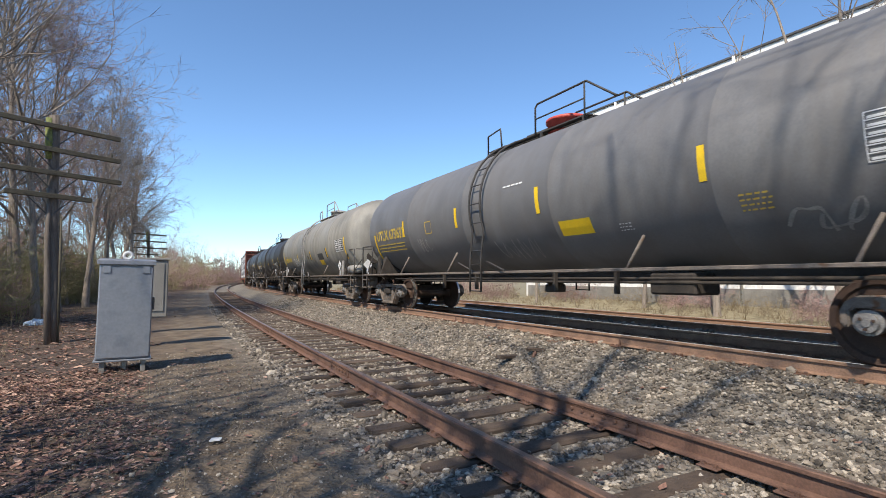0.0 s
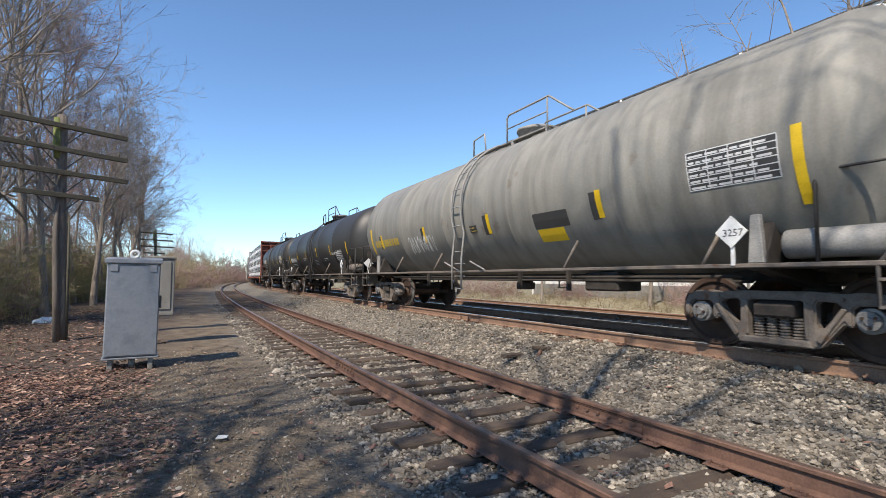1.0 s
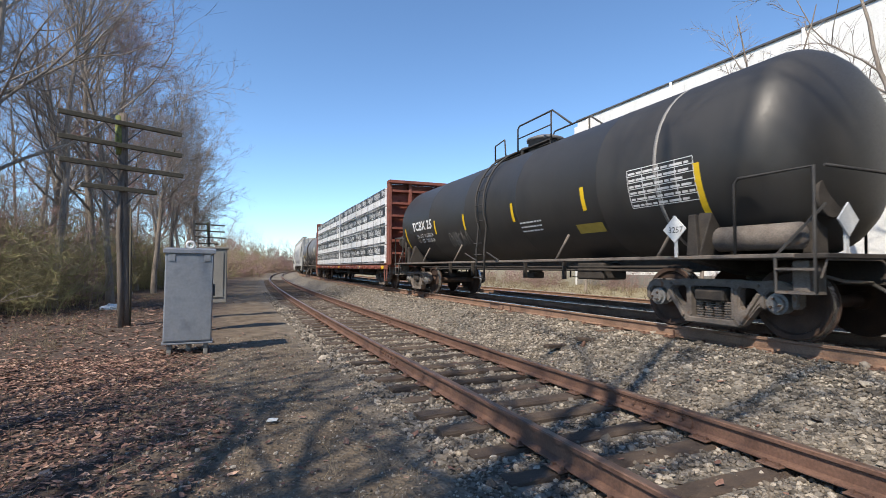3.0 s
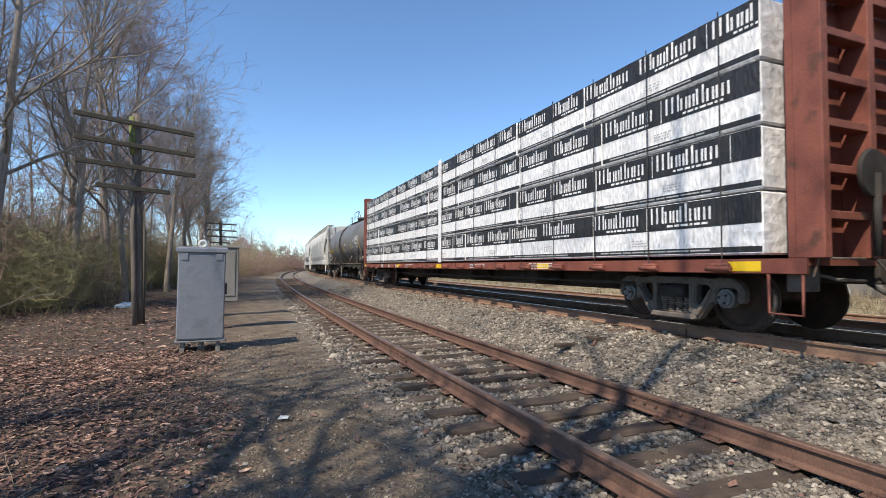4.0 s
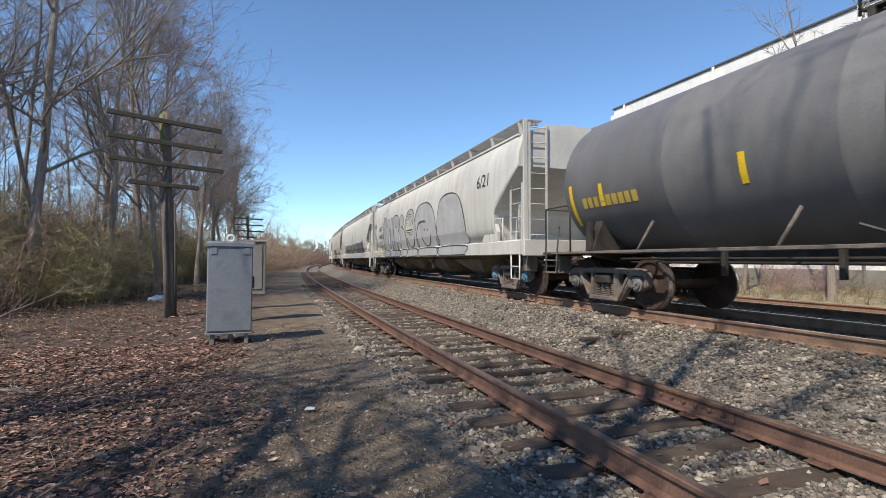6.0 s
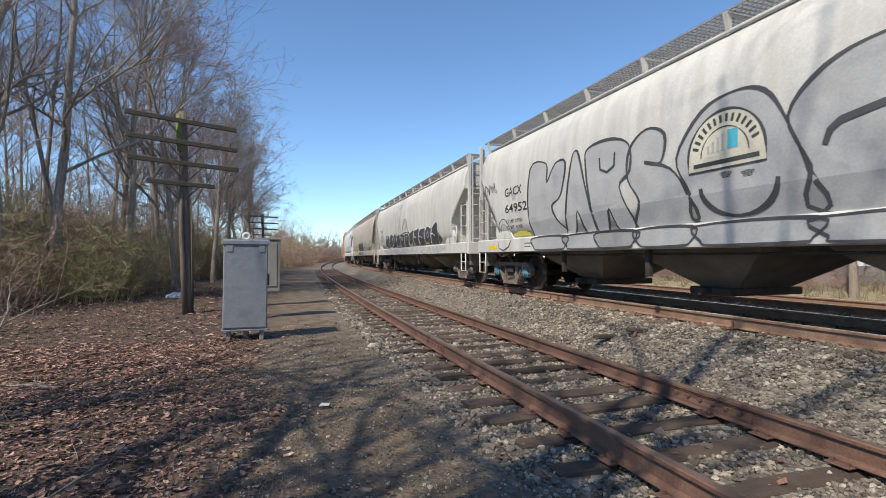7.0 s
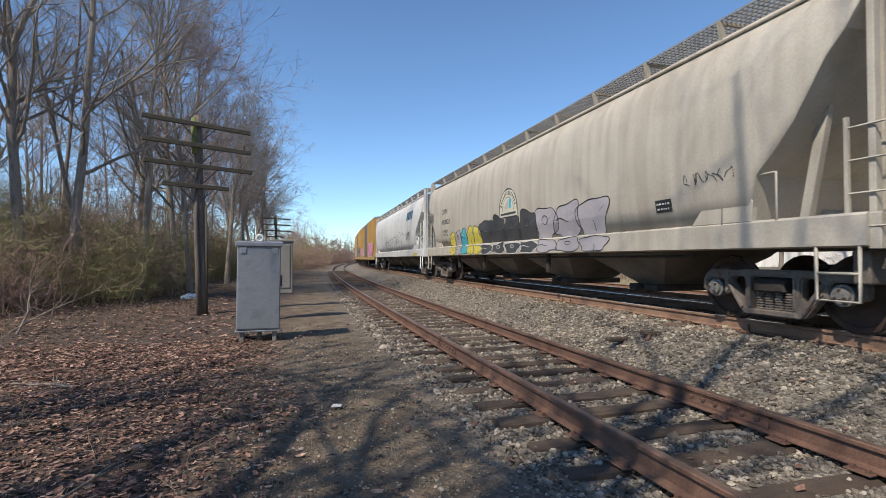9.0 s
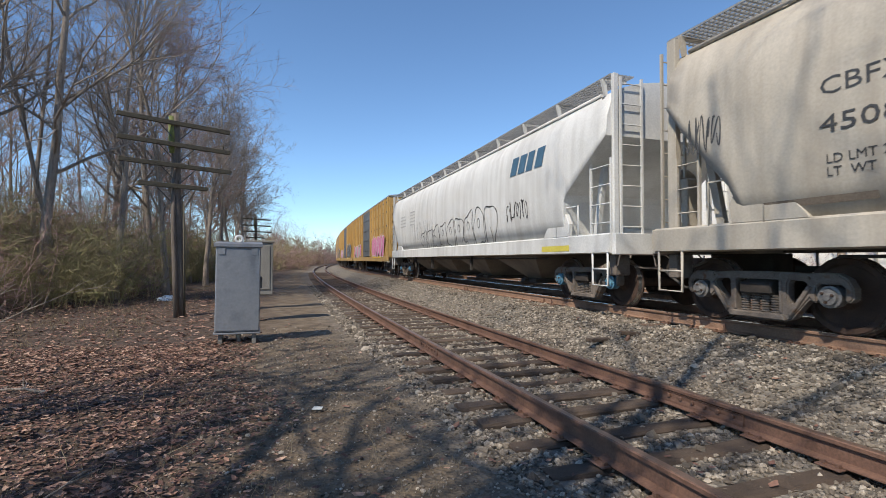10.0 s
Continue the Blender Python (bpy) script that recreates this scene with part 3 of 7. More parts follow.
WHEELS = {"cap": wheelset_mesh(M["cap"]), "blue": wheelset_mesh(M["blue"])}
def brake_beam_mesh():
    bm = bmesh.new()
    box(bm, -0.80, -0.05, 0.32, 0.80, 0.03, 0.40, 0.01)
    for x in (-0.76, 0.76):
        prism(bm, [(0.0, 0.24), (0.05, 0.22), (0.035, 0.36), (0.05, 0.50), (0.0, 0.50)], x - 0.05, x + 0.05, "yz")
    return mesh_of("brake_beam", bm, [M["under"]])


BEAM_ME = brake_beam_mesh()
FRAME_ME, SPRING_ME, BOLSTER_ME = side_frame_mesh(), spring_mesh(), bolster_mesh()


def truck(car, y, cap="cap"):
    t = new("truck", BOLSTER_ME)
    t.parent = car
    t.matrix_basis = pose(0, y, 0)
    for s in (-1, 1):
        share_mesh("side_frame", FRAME_ME, t, pose(0, 0, 0, 0, 0, 0 if s > 0 else 180))
        share_mesh("brake_beam", BEAM_ME, t, pose(0, s * 0.40, 0, 0, 0, 0 if s > 0 else 180))
        for dy in (-0.21, -0.07, 0.07, 0.21):
            share_mesh("spring", SPRING_ME, t, pose(s * 1.0, dy, 0))
        w = share_mesh("wheelset", WHEELS[cap], t, pose(0, s * 0.889, WHEEL_R))
        wheelsets.append((w, s * 0.889))
    return t


def share_mesh(name, me, parent, m):
    o = new(name, me)
    o.parent = parent
    o.matrix_basis = m
    return o


def coupler(car, y, s):
    """Knuckle coupler and draft sill at one end."""
    bm = bmesh.new()
    box(bm, -0.20, min(y, y - s * 1.1), 0.68, 0.20, max(y, y - s * 1.1), 0.98, 0.015)
    part("draft_sill", bm, M["under"], car)
    bm = bmesh.new()
    y1 = y + s * 0.42
    prism(bm, [(-0.09, y), (-0.08, y + s * 0.22), (-0.16, y + s * 0.30), (-0.17, y1), (-0.06, y1), (0.02, y + s * 0.34), (0.13, y1 - s * 0.02), (0.16, y + s * 0.28), (0.08, y + s * 0.20), (0.09, y)], 0.74, 0.92, "xy", 0.012)
    part("coupler", bm, M["wheel"], car)
    bm = bmesh.new()
    tube(bm, [(-0.30, y - s * 0.1, 0.72), (-0.32, y + s * 0.12, 0.58), (-0.22, y + s * 0.34, 0.40), (-0.06, y1 + s * 0.05, 0.36)], 0.026, 6)
    part("brake_hose", bm, M["steel"], car)
    bm = bmesh.new()
    tube(bm, [(-1.36, y - s * 0.02, 0.78), (-1.36, y + s * 0.04, 0.98), (-0.4, y + s * 0.06, 0.98), (-0.25, y + s * 0.08, 0.86), (-0.12, y + s * 0.2, 0.95)], 0.014, 5)
    part("uncoupling_lever", bm, M["frame"], car)
    bm = bmesh.new()
    tube(bm, [(-0.85, y - s * 0.5, 0.86), (-0.8, y - s * 0.1, 0.74), (-0.36, y - s * 0.05, 0.72)], 0.022, 6)
    part("angle_cock_pipe", bm, M["frame"], car)
    bm = bmesh.new()
    box(bm, -1.28, y - s * 0.28 - 0.09, 0.60, -0.95, y - s * 0.28 + 0.09, 0.98, 0.02)
    part("end_bracket", bm, M["frame"], car)


def ladder(car, x, y, z0, z1, width, mat_, rungs, along="y", depth=0.0, name="ladder"):
    """Two stiles with round rungs."""
    bm = bmesh.new()
    for s in (-1, 1):
        a = (x, y + s * width / 2, z0) if along == "y" else (x + s * width / 2, y, z0)
        b = (a[0], a[1], z1)
        box(bm, a[0] - 0.02, a[1] - 0.02, z0, a[0] + 0.02, a[1] + 0.02, z1)
    for k in range(rungs):
        z = z0 + 0.12 + (z1 - z0 - 0.24) * k / max(1, rungs - 1)
        p = [(x - depth, y - width / 2, z), (x - depth, y + width / 2, z)] if along == "y" else [(x - width / 2, y - depth, z), (x + width / 2, y - depth, z)]
        tube(bm, p, 0.012, 5)
    return part(name, bm, mat_, car)


# ---- markings laid on curved or flat sides ----
class Side:
    """The near side of a car as a sheet: u runs from the rear to the front (to the right for one who faces it), v up."""

    def __init__(self, place):
        self.place = place

    def sheet(self, name, polys, mat_, car, lift_=0.004, label="", step=0.12):
        """Flat polygons (lists of u, v) laid on the side; long edges are split so that they follow the curve."""
        bm = bmesh.new()
        for poly in polys:
            bm.faces.new([bm.verts.new((u, v, 0)) for u, v in poly])
        bmesh.ops.remove_doubles(bm, verts=bm.verts, dist=1e-5)
        for _ in range(4):
            es = [e for e in bm.edges if abs(e.verts[0].co.y - e.verts[1].co.y) > step]
            if not es:
                break
            bmesh.ops.subdivide_edges(bm, edges=es, cuts=1)
        self.lay(bm, lift_)
        return part(name, bm, mat_, car, label)

    def lay(self, bm, lift_):
        for v in bm.verts:
            v.co = self.place(v.co.x, v.co.y, lift_)

    def bar(self, name, u, v, w, h, mat_, car, lift_=0.004, label=""):
        n = max(1, int(h / 0.12))
        polys = [[(u, v + h * k / n), (u + w, v + h * k / n), (u + w, v + h * (k + 1) / n), (u, v + h * (k + 1) / n)] for k in range(n)]
        return self.sheet(name, polys, mat_, car, lift_, label, 9)

    def text(self, words, u, v, h, mat_, car, lift_=0.005, name="lettering", width=0.0, bold=0.0):
        cu = bpy.data.curves.new("letters", "FONT")
        cu.body = words
        cu.size = h * 1.42
        cu.offset = bold
        cu.resolution_u = 2
        tmp = bpy.data.objects.new("letters", cu)
        me = bpy.data.meshes.new_from_object(tmp)
        bm = bmesh.new()
        bm.from_mesh(me)
        bpy.data.objects.remove(tmp)
        bpy.data.curves.remove(cu)
        bpy.data.meshes.remove(me)
        squeeze = width / max(w.co.x for w in bm.verts) if width else 1.0
        for w in bm.verts:
            w.co = self.place(u + w.co.x * squeeze, v + w.co.y, lift_)
        return part(name, bm, mat_, car)

    def blocks(self, n, u, v, h, w, mat_, car, lift_=0.005, name="lettering", seed=1):
        """Unreadable or withheld writing: one plain bar for each character."""
        rnd = random.Random(seed)
        polys = []
        x = u
        for _ in range(n):
            ww = w / n * rnd.uniform(0.62, 0.86)
            polys.append([(x, v), (x + ww, v), (x + ww, v + h), (x, v + h)])
            x += w / n
        return self.sheet(name, polys, mat_, car, lift_)

    def lines(self, rows, u, v, w, h, mat_, car, lift_=0.005, name="small_print", seed=1):
        """Rows of small print as plain broken bars."""
        rnd = random.Random(seed)
        polys = []
        for r in range(rows):
            z = v + h * (1 - (r + 0.75) / rows)
            x = u
            while x < u + w * rnd.uniform(0.8, 1.0):
                ww = w * rnd.uniform(0.06, 0.2)
                polys.append([(x, z), (min(x + ww, u + w), z), (min(x + ww, u + w), z + 0.34 * h / rows), (x, z + 0.34 * h / rows)])
                x += ww + 0.025
        return self.sheet(name, polys, mat_, car, lift_)

    def ribbon(self, name, pts, w, mat_, car, lift_=0.006, label=""):
        """A brush stroke along points u, v."""
        edge = []
        m = len(pts)
        for k in range(m):
            a, b = pts[max(k - 1, 0)], pts[min(k + 1, m - 1)]
            d = Vector((b[0] - a[0], b[1] - a[1]))
            n = Vector((-d.y, d.x)).normalized() * w / 2 * (0.75 + 0.25 * math.sin(k * 0.7)) if d.length > 1e-6 else Vector((0, w / 2))
            edge.append(((pts[k][0] + n.x, pts[k][1] + n.y), (pts[k][0] - n.x, pts[k][1] - n.y)))
        polys = [[p[0], q[0], q[1], p[1]] for p, q in zip(edge, edge[1:])]
        return self.sheet(name, polys, mat_, car, lift_, label, 0.3)

    def bubble(self, u, v, w, h, fill, edge, car, seed, tail=0.0, stroke=0.05):
        """One swollen bubble shape of a spray-painted piece: filled, with an outline and an inner mark."""
        rnd = random.Random(seed)
        k1, k2, ph = rnd.uniform(0.08, 0.19), rnd.uniform(0.05, 0.14), rnd.uniform(0, 6)
        if w > 2:
            k1, k2 = k1 * 0.35, k2 * 0.2
        out = []
        for k in range(36):
            a = 2 * math.pi * k / 36
            r = 1 + k1 * math.sin(3 * a + ph) + k2 * math.sin(5 * a + 2 * ph)
            c, s = math.cos(a), math.sin(a)
            p = 0.72
            out.append((u + w / 2 * r * math.copysign(abs(c) ** p, c) + tail * s * w * 0.3, v + h / 2 * r * math.copysign(abs(s) ** p, s)))
        piece = None
        if fill:
            cu, cv = u, v
            polys = [[(cu, cv), out[k], out[(k + 1) % 36]] for k in range(36)]
            piece = self.sheet("spray_fill", polys, fill, car, 0.004, "", 0.25)
        if edge:
            self.ribbon("spray_outline", out + out[:1], stroke, edge, car, 0.007)
            kind = rnd.randrange(3)
            if kind == 0:
                inner = [(u + w * 0.13 * math.cos(a), v + h * (0.12 + 0.13 * math.sin(a))) for a in (0.63 * j for j in range(11))]
            elif kind == 1:
                inner = [(u + w * (0.05 * math.sin(3 * q)), v - h * 0.48 + h * 0.42 * q) for q in (j / 6 for j in range(7))]
            else:
                inner = [(u - w * 0.42 + w * 0.5 * q, v + h * (0.05 + 0.06 * math.sin(5 * q))) for q in (j / 6 for j in range(7))]
            self.ribbon("spray_outline", inner, stroke * 0.8, edge, car, 0.008)
        return piece

    def shape(self, pts, fill, edge, car, stroke=0.05, up=0.004):
        """A rounded painted shape through corner points: filled, sliced so that it follows the curve, and outlined."""
        n, out = len(pts), []
        for k in range(n):
            p0, p1, p2, p3 = (Vector(pts[(k + j) % n]) for j in (-1, 0, 1, 2))
            for j in range(4):
                q = j / 4
                c = 0.5 * (2 * p1 + (p2 - p0) * q + (2 * p0 - 5 * p1 + 4 * p2 - p3) * q * q + (3 * p1 - p0 - 3 * p2 + p3) * q ** 3)
                out.append(tuple(c))
        if fill:
            bm = bmesh.new()
            bm.faces.new([bm.verts.new((u, v, 0)) for u, v in out])
            z = min(p[1] for p in out) + 0.1
            while z < max(p[1] for p in out):
                bmesh.ops.bisect_plane(bm, geom=bm.verts[:] + bm.edges[:] + bm.faces[:], plane_co=(0, z, 0), plane_no=(0, 1, 0))
                z += 0.12
            self.lay(bm, up)
            part("spray_fill", bm, fill, car)
        if edge:
            self.ribbon("spray_outline", out + out[:1], stroke, edge, car, up + 0.004)

    def scrawl(self, u, v, w, h, n, mat_, car, seed, stroke=0.02):
        """A hasty tag: looping strokes, unreadable."""
        rnd = random.Random(seed)
        for k in range(n):
            x = u + w * k / n
            a, b, f1, f2 = rnd.uniform(0, 6.28), rnd.uniform(0, 6.28), rnd.choice((0.5, 0.8, 1.2)), rnd.choice((0.9, 1.3, 1.9))
            pts = []
            for j in range(26):
                q = j / 25
                pts.append((x + w / n * (0.2 + 0.75 * q + 0.42 * math.sin(6.28 * f1 * q + a)), v + h * (0.5 + 0.40 * math.sin(6.28 * f2 * q + b) + 0.10 * math.sin(15 * q + a))))
            self.ribbon("spray_tag", pts, stroke, mat_, car)


def half_round_sign(side, car, u, v, r):
    """Half-round painted emblem: cream field, dark rim, plain shapes."""
    n = 22
    arc = [(u + r * math.cos(math.pi * k / n), v + r * math.sin(math.pi * k / n)) for k in range(n + 1)]
    side.sheet("emblem", [[(u, v)] + [arc[k], arc[k + 1]] for k in range(n)] + [[(u - r, v - 0.18), (u + r, v - 0.18), (u + r, v), (u - r, v)]], M["cream"], car, 0.009, "cream half-round emblem")
    side.ribbon("emblem_rim", arc + [(u - r, v - 0.18), (u + r, v - 0.18), (u + r, v)], 0.045, M["spraydark"], car, 0.012)
    inner = [(u + 0.62 * r * math.cos(math.pi * k / n), v + 0.62 * r * math.sin(math.pi * k / n)) for k in range(n + 1)]
    side.ribbon("emblem_line", inner, 0.02, M["spraydark"], car, 0.012)
    polys = []
    for k in range(14):
        a = math.pi * (0.10 + 0.80 * k / 13)
        d = Vector((math.cos(a), math.sin(a)))
        t = Vector((-d.y, d.x)) * 0.035 * r
        polys.append([tuple(Vector((u, v)) + d * r * f + t * g) for f, g in ((0.72, -1), (0.90, -1), (0.90, 1), (0.72, 1))])
    side.sheet("emblem_letters", polys, M["spraydark"], car, 0.012)
    side.bar("emblem_band", u - r * 0.85, v - 0.12, r * 1.7, 0.06, M["spraydark"], car, 0.012)
    for k in range(4):
        side.bar("emblem_mark", u - r * 0.45 + 0.13 * r * k, v + 0.05, 0.07 * r, r * (0.18 + 0.07 * k), M["spray"], car, 0.012)
    side.bar("emblem_mark", u + r * 0.10, v + 0.06, 0.26 * r, r * 0.42, M["sprayblue"], car, 0.012)


# ---- tank cars ----


def tank_car(L, paint, label, seed, dome="grey", white_ladder=False, TANK_R=1.46, TANK_Z=2.46, LY=0.25, placards=True, RY=1.1, stripes=()):
    car = empty("tank_car", pose(0, 0, 0), label, "tank car", "cars of the freight train")
    rnd = random.Random(seed)
    half = L / 2 - 0.56
    bm = bmesh.new()
    prof = [(-half + 0.72 * (1 - math.cos(a)), max(0.04, TANK_R * math.sin(a))) for a in (math.pi / 2 * k / 8 for k in range(9))]
    seam = [-half + 0.72 + (2 * half - 1.44) * k / 5 for k in range(1, 5)]
    for y in seam:
        prof += [(y - 0.012, TANK_R), (y, TANK_R + 0.004), (y + 0.012, TANK_R)]
    prof += [(-y, r) for y, r in prof[8::-1]]
    lathe(bm, prof, 48, "y", (0, 0, TANK_Z))
    part("tank", bm, M[paint], car, "")

    def on_tank(u, v, up):
        a = (v - 0.5 - TANK_Z) / TANK_R
        r = TANK_R + up
        return Vector((-r * math.cos(a), -u, TANK_Z + r * math.sin(a)))

    side = Side(on_tank)
    rail_mat = M["palesteel"] if white_ladder else M["steel"]
    # side sill walkways with struts
    for s in (-1, 1):
        bm = bmesh.new()
        box(bm, s * 1.30, -half + 0.1, 1.00, s * 1.42, half - 0.1, 1.05, 0.008)
        part("side_sill", bm, M["frame"], car)
        for y in (-half * 0.72, -half * 0.38, half * 0.28, half * 0.62):
            bm = bmesh.new()
            tube(bm, [(s * 1.37, y, 1.04), (s * 1.18, y - 0.16, 1.52)], 0.026, 6)
            part("strut", bm, M["frame"], car)
        # ladder over the tank's side at mid-length, a little to the rear
        bm = bmesh.new()
        for dy in (-0.21, 0.21):
            pts = [(s * (TANK_R + 0.07), LY + dy, 0.62), (s * (TANK_R + 0.07), LY + dy, 1.3)]
            pts += [(s * (TANK_R + 0.10) * math.cos(a), LY + dy, TANK_Z + (TANK_R + 0.10) * math.sin(a)) for a in (-0.35 + 0.17 * k for k in range(11))]
            tube(bm, pts, 0.024, 6)
        for k in range(4):
            tube(bm, [(s * 1.52, LY - 0.21, 0.64 + 0.28 * k), (s * 1.52, LY + 0.21, 0.64 + 0.28 * k)], 0.013, 5)
        for k in range(6):
            a = -0.25 + 0.26 * k
            p = (s * (TANK_R + 0.10) * math.cos(a), TANK_Z + (TANK_R + 0.10) * math.sin(a))
            tube(bm, [(p[0], LY - 0.21, p[1]), (p[0], LY + 0.21, p[1])], 0.013, 5)
        tube(bm, [(s * 1.40, LY + 0.21, 1.03), (s * 1.50, LY + 0.75, 1.25)], 0.018, 5)
        tube(bm, [(s * 1.40, LY - 0.25, 1.25), (s * 1.50, LY - 1.0, 1.05)], 0.018, 5)
        part("ladder", bm, rail_mat, car)
    # top platform, railing, manway
    zt = TANK_Z + TANK_R
    bm = bmesh.new()
    box(bm, -0.52, -0.24, zt - 0.12, 0.52, -0.16, zt + 0.0)
    deck = part("platform", bm, rail_mat, car)
    for y in (-1.4, RY - 0.1):
        bm = bmesh.new()
        box(bm, -0.52, y - 0.04, zt - 0.12, 0.52, y + 0.04, zt + 0.0)
        part("bearer", bm, rail_mat, deck)
    for k in range(6):
        x = -0.45 + 0.18 * k
        bm = bmesh.new()
        box(bm, x - 0.07, -1.5, zt + 0.002, x + 0.07, RY, zt + 0.03)
        part("plank", bm, rail_mat, deck)
    for s in (-1, 1):
        bm = bmesh.new()
        tube(bm, [(s * 0.54, RY, zt - 0.06), (s * 0.54, RY, zt + 0.40), (s * 0.54, RY - 0.50, zt + 0.46), (s * 0.54, RY - 0.56, zt - 0.02)], 0.022, 6)
        part("handrail", bm, rail_mat, car)
        bm = bmesh.new()
        tube(bm, [(s * 0.54, -0.05, zt - 0.02), (s * 0.54, -0.05, zt + 0.56), (s * 0.54, -0.12, zt + 0.63), (s * 0.54, -1.5, zt + 0.63), (s * 0.54, -2.2, zt + 0.12)], 0.022, 6)
        tube(bm, [(s * 0.54, -1.45, zt - 0.05), (s * 0.54, -1.45, zt + 0.63)], 0.020, 6)
        tube(bm, [(s * 0.54, -0.05, zt + 0.32), (s * 0.54, -1.45, zt + 0.32)], 0.016, 6)
        part("handrail", bm, rail_mat, car)
    bm = bmesh.new()
    lathe(bm, [(zt - 0.1, 0.42), (zt + 0.20, 0.42), (zt + 0.21, 0.46), (zt + 0.27, 0.46), (zt + 0.33, 0.30), (zt + 0.35, 0.05)], 22, "z", (0, -0.45, 0))
    part("manway_dome", bm, M["red"] if dome == "red" else M["dark" if dome == "dark" else "palesteel"], car, "red manway dome" if dome == "red" else "")
    bm = bmesh.new()
    lathe(bm, [(zt - 0.1, 0.16), (zt + 0.26, 0.16), (zt + 0.30, 0.08)], 14, "z", (0.1, 0.55, 0))
    part("valve", bm, M["steel"], car)
    # underside: centre sill, outlet, brake gear, pipes
    bm = bmesh.new()
    box(bm, -0.30, -half + 1.2, 0.84, 0.30, half - 1.2, 1.06, 0.012)
    part("centre_sill", bm, M["under"], car)
    bm = bmesh.new()
    lathe(bm, [(0.70, 0.16), (1.05, 0.20)], 14, "z")
    box(bm, -0.16, -0.16, 0.62, 0.16, 0.16, 0.78, 0.02)
    part("outlet_valve", bm, M["under"], car)
    bm = bmesh.new()
    box(bm, -0.75, -half * 0.46, 0.66, -0.15, -half * 0.46 + 0.75, 0.98, 0.03)
    part("brake_cylinder", bm, M["under"], car)
    for x, z in ((-1.0, 0.90), (-0.75, 0.84)):
        bm = bmesh.new()
        tube(bm, [(x, -half + 1.8, z), (x, half - 1.8, z)], 0.022, 6)
        part("brake_pipe", bm, M["under"], car)
    for y in (-2.6, -1.2, 1.4, 2.9):
        bm = bmesh.new()
        box(bm, -1.12, y - 0.03, 0.66, -1.04, y + 0.03, 1.02, 0.006)
        part("bracket", bm, M["under"], car)
    for s in (-1, 1):
        # saddle, end platform and its fittings
        yb = s * (L / 2 - 1.95)
        bm = bmesh.new()
        prism(bm, [(-1.38, 0.98), (-1.38, 1.10), (-1.12, 1.72), (-0.85, 1.34), (0.85, 1.34), (1.12, 1.72), (1.38, 1.10), (1.38, 0.98), (0.4, 0.78), (-0.4, 0.78)], yb - 0.10, yb + 0.10, "xz", 0.012)
        part("saddle", bm, M["under"], car)
        for sx in (-1, 1):
            bm = bmesh.new()
            prism(bm, [(yb - 0.09, 1.05), (yb + 0.09, 1.05), (yb + 0.05, 1.60), (yb - 0.05, 1.60)], min(sx * 1.34, sx * 1.42), max(sx * 1.34, sx * 1.42), "yz", 0.01)
            part("saddle_post", bm, M["palesteel"] if paint == "grey" else M["under"], car)
            bm = bmesh.new()
            ye = s * (L / 2 - 0.45)
            y2 = s * (L / 2 - 1.35)
            tube(bm, [(sx * 1.40, y2, 1.02), (sx * 1.40, y2, 1.92), (sx * 1.40, y2 + s * 0.06, 1.98), (sx * 1.40, ye, 1.98), (sx * 1.40, ye, 0.62), (sx * 1.40, ye - s * 0.42, 0.62), (sx * 1.40, ye - s * 0.42, 1.02)], 0.020, 6)
            tube(bm, [(sx * 1.40, ye - s * 0.42, 1.02), (sx * 1.10, ye - s * 0.05, 1.6)], 0.018, 5)
            part("end_handrail", bm, M["steel"], car)
            for k in range(2):
                bm = bmesh.new()
                box(bm, sx * 1.22, min(ye, ye - s * 0.42), 0.60 + 0.26 * k, sx * 1.42, max(ye, ye - s * 0.42), 0.63 + 0.26 * k)
                part("step", bm, M["frame"], car)
        bm = bmesh.new()
        ya, yb2 = sorted((s * (L / 2 - 0.32), s * (L / 2 - 2.4)))
        box(bm, -1.40, ya, 0.99, 1.40, yb2, 1.045, 0.008)
        part("end_platform", bm, M["under"], car)
        bm = bmesh.new()
        tube(bm, [(-1.36, s * (L / 2 - 0.36), 1.98), (1.36, s * (L / 2 - 0.36), 1.98)], 0.018, 6)
        part("end_handrail", bm, M["steel"], car)
        truck(car, s * (L / 2 - 1.95), "cap")
        coupler(car, s * (L / 2 - 0.40), s)
    # front end: air reservoir, brake stand, placards
    yf = -(L / 2 - 1.25)
    bm = bmesh.new()
    lathe(bm, [(yf - 0.55, 0.06), (yf - 0.50, 0.16), (yf + 0.5, 0.165), (yf + 0.55, 0.06)], 16, "y", (-1.12, 0, 1.26))
    part("air_reservoir", bm, M["palesteel"] if paint == "grey" else M["frame"], car)
    bm = bmesh.new()
    lathe(bm, [(-0.02, 0.26), (0.03, 0.28), (0.05, 0.20)], 18, "y", (-0.55, -(L / 2 - 0.75), 1.75))
    box(bm, -0.72, -(L / 2 - 0.86), 1.04, -0.40, -(L / 2 - 0.98), 1.9, 0.02)
    part("brake_stand", bm, M["under"], car)
